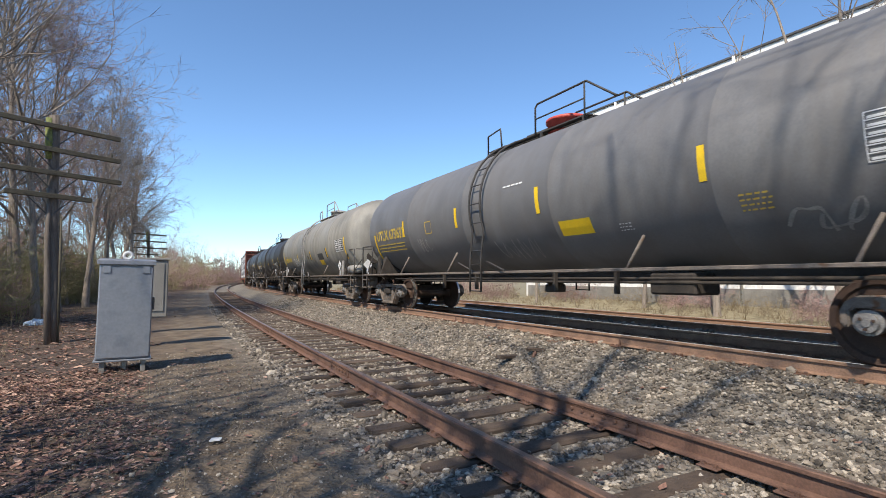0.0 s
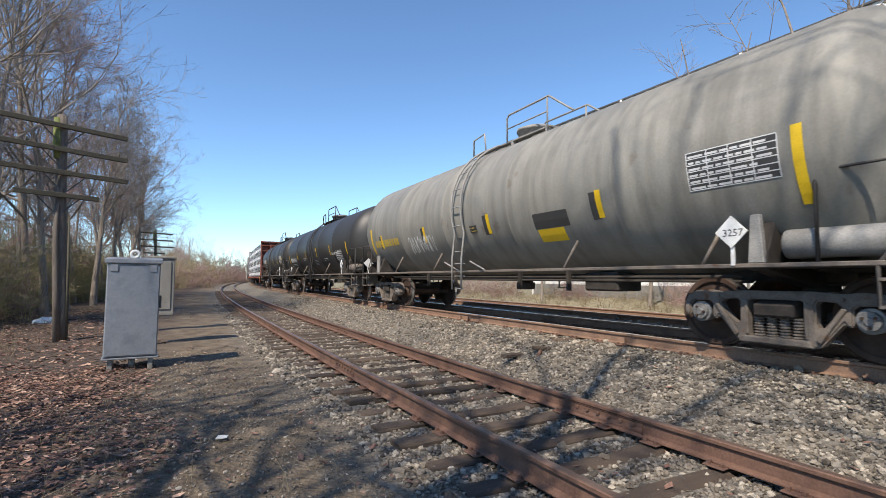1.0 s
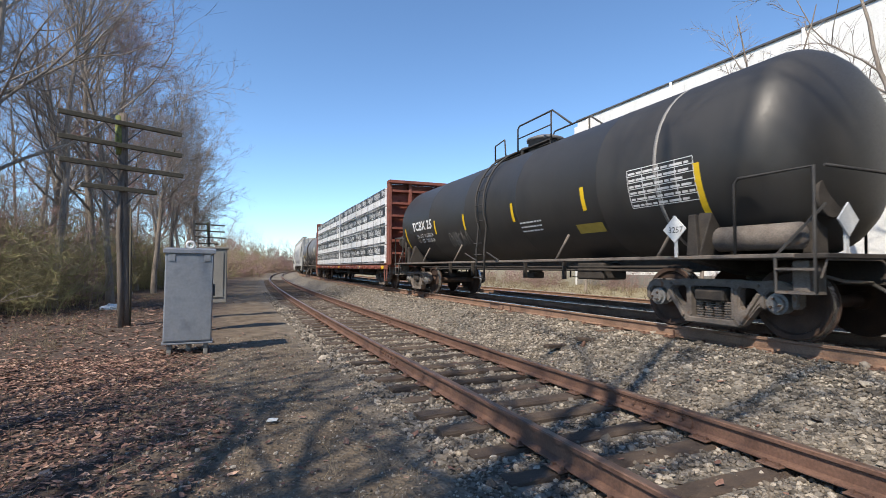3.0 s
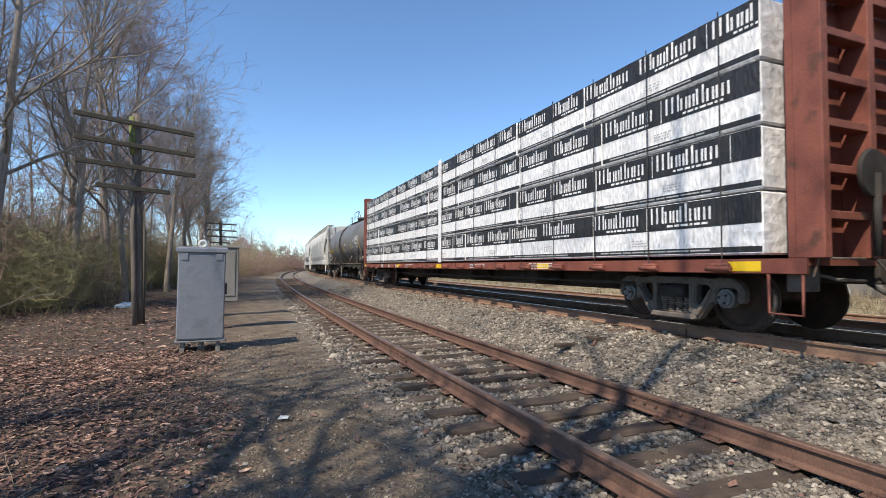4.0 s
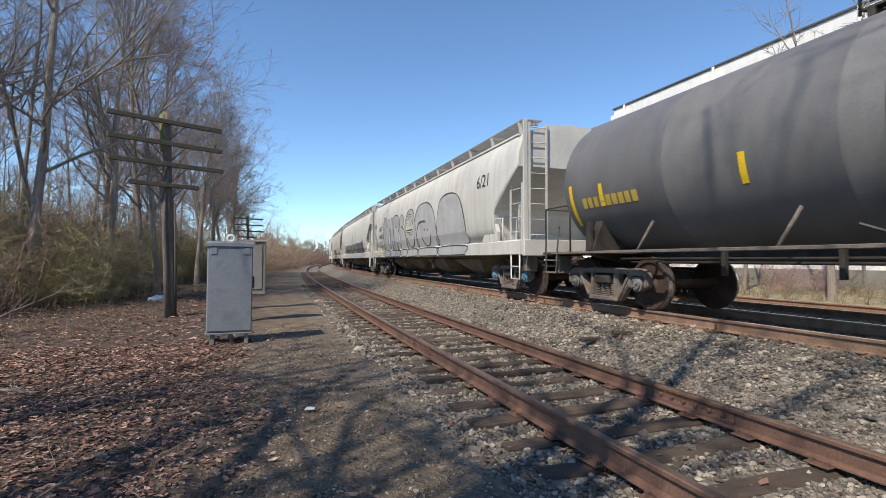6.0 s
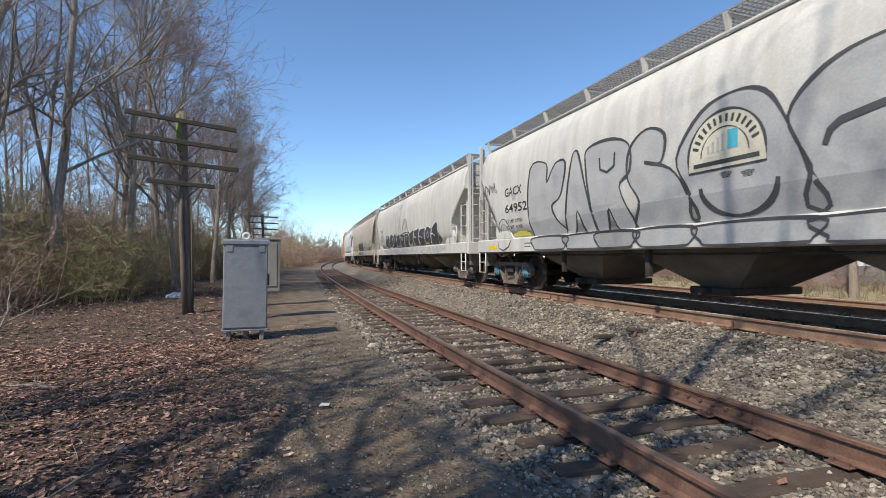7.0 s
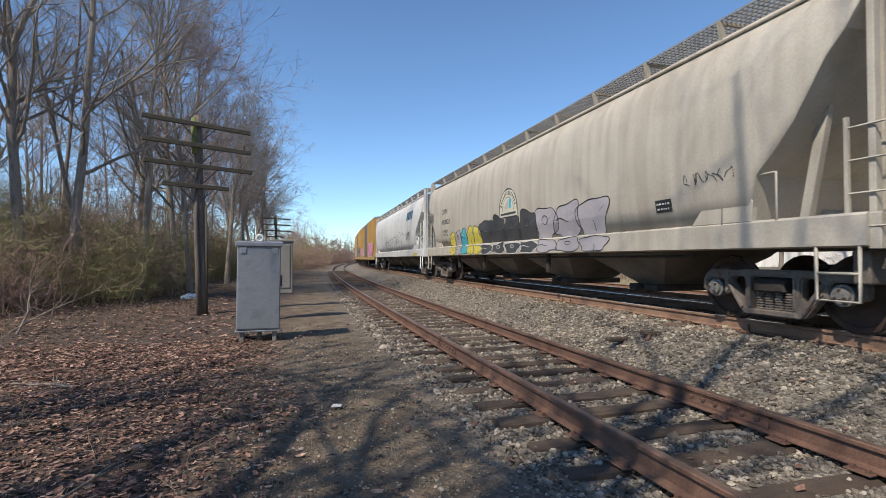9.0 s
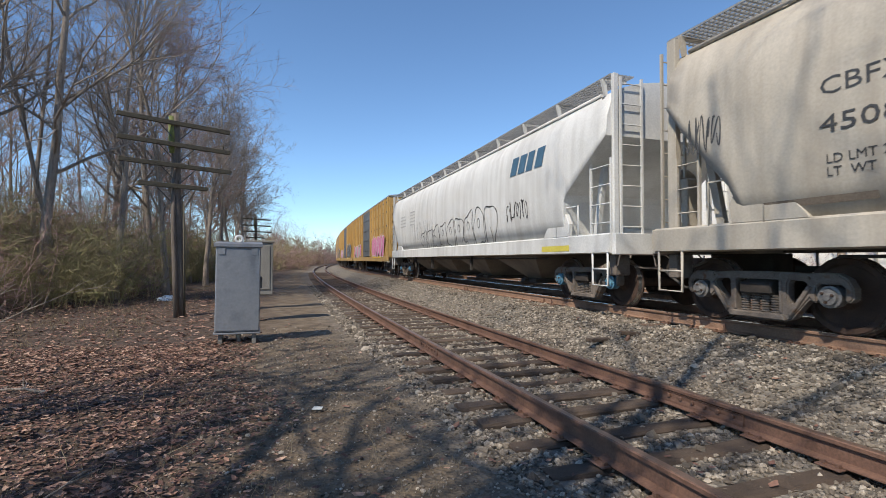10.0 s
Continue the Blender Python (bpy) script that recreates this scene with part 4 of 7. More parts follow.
    for y, x in ((-(L / 2 - 2.2), -1.44), (-(L / 2 - 0.40), -0.9)) if placards else ():
        bm = bmesh.new()
        r = 0.19
        if x < -1:
            prism(bm, [(y - r, 1.42), (y, 1.42 - r), (y + r, 1.42), (y, 1.42 + r)], x - 0.012, x + 0.004, "yz")
            box(bm, x + 0.006, y - 0.02, 1.03, x + 0.03, y + 0.02, 1.3)
        else:
            prism(bm, [(x - r, 1.42), (x, 1.42 - r), (x + r, 1.42), (x, 1.42 + r)], y - 0.012, y + 0.004, "xz")
            box(bm, x - 0.03, y + 0.006, 1.03, x + 0.03, y + 0.03, 1.4)
        pl = part("placard", bm, M["white"], car, "white diamond hazard placard")
        if x < -1:
            flat = Side(lambda u, v, up, x=x: Vector((x - 0.012 - up, -u, v)))
            flat.text("3257", -y - 0.10, 1.37, 0.085, M["ink"], pl, 0.003)
    # reflector stripes
    for u, v, h in stripes:
        side.bar("reflector", u - 0.05, v, 0.10, h, M["yellow"], car, 0.006, "yellow reflective stripe")
    truth = dict(car=car, side=side, L=L)
    return truth


def spec_table(side, car, u, v, w, h, seed):
    """Ruled inspection table in small print."""
    fr = []
    for k in range(7):
        fr.append([(u, v + h * k / 6), (u + w, v + h * k / 6), (u + w, v + h * k / 6 + 0.012), (u, v + h * k / 6 + 0.012)])
    for k in range(5):
        fr.append([(u + w * k / 4, v), (u + w * k / 4 + 0.012, v), (u + w * k / 4 + 0.012, v + h), (u + w * k / 4, v + h)])
    side.sheet("table_rules", fr, M["white"], car, 0.006)
    side.lines(6, u + 0.03, v, w - 0.05, h, M["white"], car, 0.006, seed=seed)


def build_tanks():
    out = []
    # A: black car with a red dome and yellow lettering
    t = tank_car(17.1, "dark", "faded black tank car with a red manway dome", 1, "red", LY=0.75, RY=1.7, stripes=((-6.85, 1.98, 0.80), (-4.65, 2.57, 0.45), (-1.73, 2.57, 0.45), (1.15, 2.56, 0.48), (4.27, 2.59, 0.45), (7.35, 2.1, 0.85)))
    s, c, L = t["side"], t["car"], t["L"]
    s.text("UTLX 673637", -6.7, 2.58, 0.29, M["dullyellow"], c, width=2.1, bold=0.012)
    s.lines(3, -6.7, 2.18, 2.0, 0.30, M["dullyellow"], c, seed=4)
    s.bar("patch", 1.58, 2.08, 0.72, 0.28, M["yellow"], c, 0.006, "yellow painted stencil patch")
    s.ribbon("stencil_frame", [(-3.3, 2.55), (-2.98, 2.55), (-2.98, 2.85), (-3.3, 2.85), (-3.3, 2.55)], 0.03, M["dullyellow"], c)
    s.lines(1, 0.12, 3.16, 0.62, 0.09, M["white"], c, seed=5)
    s.scrawl(-0.5, 1.62, 1.2, 0.52, 5, M["palesteel"], c, 21, 0.03)
    s.scrawl(-3.9, 2.05, 0.6, 0.4, 4, M["palesteel"], c, 22, 0.025)
    s.lines(4, 4.64, 2.13, 0.36, 0.26, M["dullyellow"], c, 0.008, seed=24)
    s.lines(3, 2.82, 2.05, 0.24, 0.16, M["white"], c, seed=25)
    s.scrawl(5.05, 1.75, 2.2, 0.42, 6, M["palesteel"], c, 23, 0.05)
    spec_table(s, c, 5.89, 2.48, 1.05, 0.47, 6)
    out.append(c)
    # B: weathered grey car
    t = tank_car(15.83, "grey", "weathered grey tank car with yellow patches", 2, "grey", True, TANK_R=1.53, LY=0.45, RY=1.4)
    s, c, L = t["side"], t["car"], t["L"]
    for u, h in ((-6.35, 0.85), (-5.5, 0.42), (-2.45, 0.42), (0.58, 0.42), (3.65, 0.44), (6.42, 0.86)):
        s.bar("reflector", u, 2.29 if h < 0.6 else 2.12, 0.11, h, M["yellow"], c, 0.006, "yellow reflective stripe")
        if h < 0.5:
            s.bar("painted_patch", u - 0.13, 2.27, 0.16, h, M["greypatch"], c, 0.0045)
    s.blocks(10, -L / 2 + 1.9, 2.34, 0.22, 1.9, M["dullyellow"], c, seed=40)
    s.bar("patch", 2.12, 1.97, 0.68, 0.26, M["yellow"], c, 0.006, "yellow painted stencil patch")
    s.bar("painted_patch", 2.08, 2.24, 0.9, 0.29, M["greypatch"], c, 0.006)
    s.bar("painted_patch", -0.12, 2.36, 0.28, 0.16, M["greypatch"], c, 0.006)
    s.lines(2, -0.10, 2.37, 0.24, 0.14, M["dullyellow"], c, 0.009, seed=7)
    s.scrawl(-3.5, 2.0, 1.5, 0.5, 8, M["white"], c, 31, 0.03)
    s.bar("table_ground", 5.22, 2.46, 1.06, 0.47, M["greypatch"], c, 0.004)
    spec_table(s, c, 5.22, 2.46, 1.06, 0.47, 8)
    out.append(c)
    # C, D: black cars of one owner
    for k, (num, table) in enumerate((("70310", 9), ("", 10))):
        t = tank_car(16.3 if k == 0 else 15.5, "black", "black tank car with white lettering and yellow stripes", 3 + k, "dark", TANK_R=1.385, TANK_Z=2.41, LY=-0.15 if k == 0 else 0.25,
                     stripes=((-6.65, 1.95, 0.80), (-4.0, 2.40, 0.42), (-1.69, 2.40, 0.42), (0.92, 2.40, 0.44), (3.59, 2.40, 0.42), (6.25, 1.90, 0.92)) if k == 0 else ((-6.2, 1.95, 0.8), (-3.45, 2.4, 0.42), (-1.4, 2.4, 0.42), (1.1, 2.4, 0.42), (3.5, 2.4, 0.42), (5.85, 1.95, 0.85)))
        s, c, L = t["side"], t["car"], t["L"]
        if k == 0:
            s.blocks(4, -6.2, 2.28, 0.27, 0.82, M["white"], c, seed=4)
            s.text(num, -5.34, 2.28, 0.25, M["white"], c, width=0.84, bold=0.010)
            s.lines(2, -6.1, 2.0, 1.5, 0.22, M["white"], c, seed=11)
            s.lines(2, -2.6, 2.3, 0.8, 0.16, M["white"], c, seed=12)
            s.lines(4, 0.05, 1.95, 0.70, 0.32, M["white"], c, seed=13)
            s.lines(2, 2.15, 2.14, 0.75, 0.16, M["white"], c, seed=14)
            s.text("FRA-AIP", 3.76, 2.36, 0.13, M["white"], c)
            spec_table(s, c, 4.43, 2.04, 1.0, 0.48, table)
        else:
            s.text("TCBX 25", -L / 2 + 2.3, 2.62, 0.28, M["white"], c, width=1.75, bold=0.010)
            s.text("LD LMT  213300 LB", -L / 2 + 2.6, 2.36, 0.12, M["white"], c)
            s.text("LT  WT    72700 LB", -L / 2 + 2.6, 2.18, 0.12, M["white"], c)
            s.scrawl(-2.6, 1.9, 1.2, 0.5, 6, M["palesteel"], c, 35, 0.03)
            s.lines(3, 1.3, 2.1, 0.8, 0.3, M["white"], c, seed=16)
            s.bar("painted_patch", 3.1, 1.95, 0.7, 0.2, M["dullyellow"], c, 0.005)
            spec_table(s, c, L / 2 - 3.15, 2.3, 1.2, 0.6, table)
            bm = bmesh.new()
            lathe(bm, [(-0.03, 1.389), (0.03, 1.389)], 48, "y", (0, -L / 2 + 2.6, 2.41))
            part("seam_band", bm, M["palesteel"], c)
        out.append(c)
    # F: dark grey car behind the lumber
    t = tank_car(14.95, "dark", "dark grey tank car with yellow stripes", 6, "dark", TANK_R=1.41, TANK_Z=2.42, placards=False, RY=1.5,
                 stripes=((-6.1, 2.0, 0.85), (-5.2, 2.36, 0.42), (-2.38, 2.36, 0.42), (0.51, 2.35, 0.44), (3.41, 2.37, 0.38), (6.0, 2.12, 0.87)))
    s, c, L = t["side"], t["car"], t["L"]
    s.lines(2, 1.05, 2.68, 0.75, 0.14, M["white"], c, seed=17)
    s.lines(2, 3.55, 2.46, 0.6, 0.14, M["white"], c, seed=26)
    s.lines(4, 3.3, 2.12, 0.55, 0.22, M["palesteel"], c, seed=27)
    s.lines(5, 0.62, 2.25, 0.45, 0.28, M["white"], c, seed=18)
    s.text("FRA AIP", 4.2, 2.82, 0.13, M["white"], c)
    spec_table(s, c, 4.8, 2.64, 1.07, 0.45, 19)
    s.ribbon("stencil_frame", [(4.34, 2.31), (4.76, 2.31), (4.76, 2.55), (4.34, 2.55), (4.34, 2.31)], 0.02, M["white"], c)
    s.lines(3, 5.0, 2.38, 0.55, 0.2, M["white"], c, seed=20)
    s.blocks(9, -L / 2 + 1.7, 2.36, 0.2, 1.5, M["dullyellow"], c, seed=41)
    bm = bmesh.new()
    lathe(bm, [(-0.05, 1.414), (-0.045, 1.44), (0.045, 1.44), (0.05, 1.414)], 48, "y", (0, 0.75, 2.42))
    part("seam_band", bm, M["steel"], c)
    out.append(c)
    return out


# ---- centre-beam car with wrapped lumber ----
def lumber_car(L):
    car = empty("centerbeam_flatcar", pose(0, 0, 0), "oxide-red centre-beam flatcar with end bulkheads", "flatcar", "cars of the freight train")
    half = L / 2 - 0.45
    for s in (-1, 1):
        bm = bmesh.new()
        prism(bm, [(s * 1.32, 0.98), (s * 1.46, 0.98), (s * 1.46, 0.81), (s * 1.42, 0.80), (s * 1.42, 0.95), (s * 1.32, 0.95)], -half, half, "xz")
        part("side_sill", bm, M["oxide"], car)
        for k in range(18):
            y = -half + 1.0 + (2 * half - 2.0) * k / 17
            bm = bmesh.new()
            box(bm, min(s * 1.46, s * 1.56), y - 0.13, 0.82, max(s * 1.46, s * 1.54), y + 0.13, 0.93, 0.02)
            tube(bm, [(s * 1.54, y - 0.17, 0.86), (s * 1.54, y + 0.17, 0.86)], 0.035, 8)
            part("winch", bm, M["oxide"], car)
        for y in (-half + 0.5, -half * 0.55, -0.1, half * 0.4, half - 0.6):
            bm = bmesh.new()
            box(bm, s * 1.462, y, 0.83, s * 1.466, y + 0.42, 0.95)
            part("reflector", bm, M["yellow"], car, "yellow reflective stripe")
    bm = bmesh.new()
    box(bm, -1.40, -half, 0.90, 1.40, half, 0.975)
    part("deck", bm, M["oxide"], car)
    bm = bmesh.new()
    box(bm, -0.35, -half + 1.2, 0.45, 0.35, half - 1.2, 0.90, 0.03)
    part("centre_sill", bm, M["under"], car)
    for y in (-4.4, -1.0, 3.2):
        bm = bmesh.new()
        box(bm, -1.1, y - 0.5, 0.5, -0.4, y + 0.5, 0.88, 0.05)
        part("brake_cylinder", bm, M["under"], car)
    bm = bmesh.new()
    tube(bm, [(-1.2, -half + 2.8, 0.62), (-1.2, half - 2.8, 0.62)], 0.025, 6)
    part("brake_pipe", bm, M["under"], car)
    # bulkheads with ribs
    for s in (-1, 1):
        y = s * (half - 0.12)
        bm = bmesh.new()
        box(bm, -1.42, min(y, y - s * 0.10), 0.98, 1.42, max(y, y - s * 0.10), 4.24, 0.01)
        b = part("bulkhead", bm, M["oxide"], car)
        ys = sorted((y, y + s * 0.30))
        for x in (-1.44, -0.6, 0.6, 1.32):
            bm = bmesh.new()
            box(bm, x, ys[0] + 0.002, 0.98, x + 0.12, ys[1], 4.26, 0.008)
            part("post", bm, M["oxide"], b)
        for k in range(6):
            z = 1.4 + 0.5 * k
            bm = bmesh.new()
            box(bm, -1.30, ys[0] + 0.02, z, 1.30, ys[1] - 0.1, z + 0.09, 0.006)
            part("rib", bm, M["oxide"], b)
        bm = bmesh.new()
        box(bm, -1.45, ys[0] - 0.1, 4.24, 1.45, ys[1], 4.36, 0.01)
        part("top_beam", bm, M["oxide"], b)
        truck(car, s * (L / 2 - 2.6))
        coupler(car, s * (L / 2 - 0.42), s)
        for sx in (-1, 1):
            bm = bmesh.new()
            yy = s * (half - 0.05)
            tube(bm, [(sx * 1.44, yy, 0.8), (sx * 1.44, yy, 0.35), (sx * 1.44, yy - s * 0.38, 0.35), (sx * 1.44, yy - s * 0.38, 0.8)], 0.018, 6)
            part("step", bm, M["oxide"], car)
    bm = bmesh.new()
    lathe(bm, [(-0.02, 0.26), (0.02, 0.28), (0.04, 0.2)], 18, "y", (-0.75, -half - 0.28, 1.9))
    tube(bm, [(-0.75, -half - 0.3, 1.0), (-0.75, -half - 0.3, 1.9)], 0.04, 6)
    part("brake_stand", bm, M["under"], car)
    bm = bmesh.new()
    box(bm, -0.09, -half + 0.2, 0.98, 0.09, half - 0.2, 4.15)
    part("centre_beam", bm, M["oxide"], car)
    flat = Side(lambda u, v, up: Vector((-1.462 - up, -u, v)))
    for wd, u in (("ATW", -7.3), ("300", -6.1), ("416", -5.0)):
        flat.text(wd, u, 0.835, 0.12, M["white"], car, 0.005, bold=0.006)
    for u in (2.2, 5.2, -3.6):
        flat.lines(3, u, 0.825, 0.9, 0.14, M["white"], car, seed=int(u * 10) + 90)
    # load: wrapped bundles in four tiers on each side of the beam
    load = empty("lumber_load", pose(0, 0, 0), "white and black plastic-wrapped lumber bundles strapped on a flatcar", "lumber")
    rnd = random.Random(77)
    z0, tier = 1.03, 0.785
    run = 2 * (half - 0.45)
    n = 7
    for s in (-1, 1):
        for t in range(4):
            z = z0 + t * tier
            y = half - 0.42
            widths = [1 + rnd.uniform(-0.22, 0.22) for _ in range(n)]
            tot = sum(widths)
            for k in range(n):
                ln = run * widths[k] / tot
                ya, yb = y - ln + 0.015, y - 0.015
                y -= ln
                xo = 1.43 + rnd.uniform(-0.025, 0.02)
                bm = bmesh.new()
                vs = box(bm, min(s * 0.11, s * xo), ya, z, max(s * 0.11, s * xo), yb, z + tier - 0.03, 0.022)
                bun = part("lumber_bundle", bm, M["wrapwhite"], load)
                if s > 0:
                    continue
                fs = Side(lambda u, v, up, xo=xo: Vector((-xo - up, -u, v)))
                u0, w = -yb, yb - ya
                top = z + tier - 0.03
                fs.bar("black_band", u0 + 0.004, top - 0.375, w - 0.008, 0.365, M["wrapblack"], bun, 0.004)
                fs.bar("black_band", u0 + 0.004, z + 0.035, w - 0.008, 0.07, M["wrapblack"], bun, 0.004)
                # plain bars in place of the maker's name
                x = u0 + rnd.uniform(0.03, 0.10)
                while x < u0 + w - 0.5:
                    wl = min(1.12, u0 + w - 0.04 - x)
                    m = max(2, int(round(7 * wl / 1.12)))
                    polys = []
                    q = x
                    for cw, hi in ((0.24, 0.24), (0.12, 0.17), (0.10, 0.17), (0.07, 0.22), (0.05, 0.25), (0.12, 0.17), (0.20, 0.17))[:m]:
                        b0 = top - 0.275
                        n3 = 3 if cw >= 0.2 else (1 if cw < 0.08 else 2)
                        for i in range(n3):
                            qa = q + (cw - 0.035) * i / max(1, n3 - 1) if n3 > 1 else q
                            polys.append([(qa, b0), (qa + 0.035, b0), (qa + 0.035, b0 + hi), (qa, b0 + hi)])
                        q += cw + 0.02
                    fs.sheet("maker_bars", polys, M["wrapwhite"], bun, 0.0075)
                    fs.lines(1, x + 0.3, top - 0.36, wl * 0.6, 0.09, M["wrapwhite"], bun, 0.0075, seed=rnd.randint(1, 999))
                    x += 1.12 + 0.16
                    if rnd.random() < 0.75 and x < u0 + w - 0.2:
                        fs.bar("panel_line", x - 0.09, top - 0.36, 0.012, 0.33, M["wrapwhite"], bun, 0.0075)
                fs.lines(1, u0 + 0.2, z + 0.045, w * 0.7, 0.06, M["spray"], bun, 0.0075, seed=rnd.randint(1, 999))
                fs.lines(3, u0 + w * rnd.uniform(0.3, 0.6), z + 0.15, 0.32, 0.12, M["spray"], bun, 0.006, seed=rnd.randint(1, 999))
    for k in range(17):
        y = half - 1.0 - (2 * half - 2.0) * k / 16
        bm = bmesh.new()
        box(bm, -1.475, y - 0.008, 0.85, -1.468, y + 0.008, z0 + 4 * tier, 0)
        part("strap", bm, M["steel"], load)
    bm = bmesh.new()
    box(bm, -1.49, -0.14, 1.0, -1.478, 0.10, z0 + 4 * tier + 0.05)
    part("white_wrap_strip", bm, M["wrapwhite"], load)
    return car, load


# ---- covered hoppers ----
def hopper_car(L, paint, label, style, cap):
    car = empty("covered_hopper", pose(0, 0, 0), label, "hopper car", "cars of the freight train")
    half = L / 2 - 0.42
    P = M[paint]
    zs = [1.34, 1.75, 2.3, 3.0, 3.5, 3.85, 3.99]
    hw = [1.40, 1.505, 1.535, 1.53, 1.48, 1.36, 1.22]

    def wide(z):
        for (a, wa), (b, wb) in zip(zip(zs, hw), zip(zs[1:], hw[1:])):
            if z <= b:
                return wa + (wb - wa) * max(0.0, (z - a)) / (b - a)
        return hw[-1]

    # body: sections whose lower edge climbs towards the ends
    bm = bmesh.new()
    if style == "tan":
        stations = [(-half + 0.10, 3.70), (-half + 0.25, 3.35), (-half + 0.45, 3.10), (-half + 0.62, 2.80), (-half + 0.80, 2.50), (-half + 1.05, 2.20), (-half + 1.32, 1.94), (-half + 1.48, 1.36), (-half + 1.55, 1.35)]
    else:
        stations = [(-half + 0.12, 3.12), (-half + 0.40, 2.92), (-half + 0.75, 2.67), (-half + 1.10, 2.42), (-half + 1.42, 2.20), (-half + 1.50, 2.08), (-half + 1.56, 1.70), (-half + 1.60, 1.36), (-half + 1.66, 1.35)]
    stations += [(half - 1.75, 1.35), (half - 1.62, 1.36), (half - 1.45, 1.85), (half - 1.20, 2.15), (half - 0.75, 2.7), (half - 0.42, 3.15), (half - 0.40, 3.85)]
    rings = []
    for y, zl in stations:
        right = []
        for k in range(8):
            z = zl + (3.99 - zl) * k / 7
            right.append((wide(z), z))
        pts = right + [(0.75, 4.14), (0.3, 4.20), (-0.3, 4.20), (-0.75, 4.14)] + [(-x, z) for x, z in right[::-1]]
        rings.append([bm.verts.new((x, y, z)) for x, z in pts])
    n = len(rings[0])
    for a, b in zip(rings, rings[1:]):
        for k in range(n):
            f = bm.faces.new((a[k], a[(k + 1) % n], b[(k + 1) % n], b[k]))
            f.smooth = k != n - 1
    bm.faces.new(rings[0])
    bm.faces.new(rings[-1][::-1])
    bmesh.ops.recalc_face_normals(bm, faces=bm.faces)
    part("body", bm, P, car)

    def on_side(u, v, up):
        return Vector((-wide(v) - up, -u, v))

    side = Side(on_side)
    sill = Side(lambda u, v, up: Vector((-1.476 - up, -u, v)))
    for s in (-1, 1):
        bm = bmesh.new()
        prism(bm, [(s * 1.30, 1.36), (s * 1.44, 1.37), (s * 1.475, 1.34), (s * 1.475, 1.02), (s * 1.36, 1.00), (s * 1.36, 1.05), (s * 1.40, 1.08), (s * 1.40, 1.30), (s * 1.30, 1.31)], -half + 0.1, half - 0.1, "xz")
        bmesh.ops.recalc_face_normals(bm, faces=bm.faces)
        part("side_sill", bm, P, car)
        bm = bmesh.new()
        tube(bm, [(s * 1.24, -half + 0.6, 4.01), (s * 1.24, half - 0.6, 4.01)], 0.035, 6)
        part("roof_rail", bm, P, car)
        # roof walkway of open grating on brackets
        bm = bmesh.new()
        x0, x1 = sorted((s * 0.80, s * 1.30))
        for k in range(7):
            x = x0 + (x1 - x0) * k / 6
            box(bm, x - 0.008, -half + 0.25, 4.28, x + 0.008, half - 0.25, 4.31)
        yy = -half + 0.25
        while yy < half - 0.25:
            box(bm, x0, yy, 4.276, x1, yy + 0.022, 4.302)
            yy += 0.085
        part("grating", bm, M["galv"], car)
        m = 12
        for k in range(m):
            y = -half + 0.5 + (2 * half - 1.0) * k / (m - 1)
            bm = bmesh.new()
            prism(bm, [(s * 1.20, 3.97), (s * 1.26, 3.97), (s * 1.33, 4.275), (s * 0.78, 4.275), (s * 0.78, 4.24), (s * 1.24, 4.24)], y - 0.03, y + 0.03, "xz")
            part("bracket", bm, P, car)
    # hatches
    for k in range(9):
        y = -half + 1.6 + (2 * half - 3.2) * k / 8
        bm = bmesh.new()
        box(bm, -0.32, y - 0.75, 4.19, 0.32, y + 0.75, 4.27, 0.03)
        part("hatch", bm, P, car)
    # chutes
    m = 4
    for k in range(m):
        y = -half + 2.9 + (2 * half - 5.8) * (k + 0.5) / m
        ly = (2 * half - 6.0) / m / 2
        bm = bmesh.new()
        top = [bm.verts.new((x, y + dy, 1.36)) for x, dy in ((-1.38, -ly), (1.38, -ly), (1.38, ly), (-1.38, ly))]
        mid = [bm.verts.new((x, y + dy, 0.92)) for x, dy in ((-1.15, -ly * 0.72), (1.15, -ly * 0.72), (1.15, ly * 0.72), (-1.15, ly * 0.72))]
        bot = [bm.verts.new((x, y + dy, 0.40)) for x, dy in ((-0.55, -0.35), (0.55, -0.35), (0.55, 0.35), (-0.55, 0.35))]
        for a, b in ((top, mid), (mid, bot)):
            for j in range(4):
                bm.faces.new((a[j], a[(j + 1) % 4], b[(j + 1) % 4], b[j]))
        bm.faces.new(top)
        bm.faces.new(bot)
        bmesh.ops.recalc_face_normals(bm, faces=bm.faces)
        ch = part("chute", bm, M["chute"], car)
        bm = bmesh.new()
        box(bm, -0.75, y - 0.4, 0.28, 0.75, y + 0.4, 0.40, 0.02)
        tube(bm, [(-0.95, y, 0.34), (-0.7, y, 0.34)], 0.06, 8)
        part("outlet_gate", bm, M["under"], ch)
    bm = bmesh.new()
    tube(bm, [(-1.25, -half + 2.6, 0.92), (-1.25, half - 2.6, 0.92)], 0.02, 6)
    part("brake_pipe", bm, M["under"], car)
    for y in (-1.9, 2.4, 5.0):
        bm = bmesh.new()
        box(bm, -1.30, y - 0.05, 0.55, -1.22, y + 0.05, 1.03, 0.006)
        part("bracket", bm, M["under"], car)
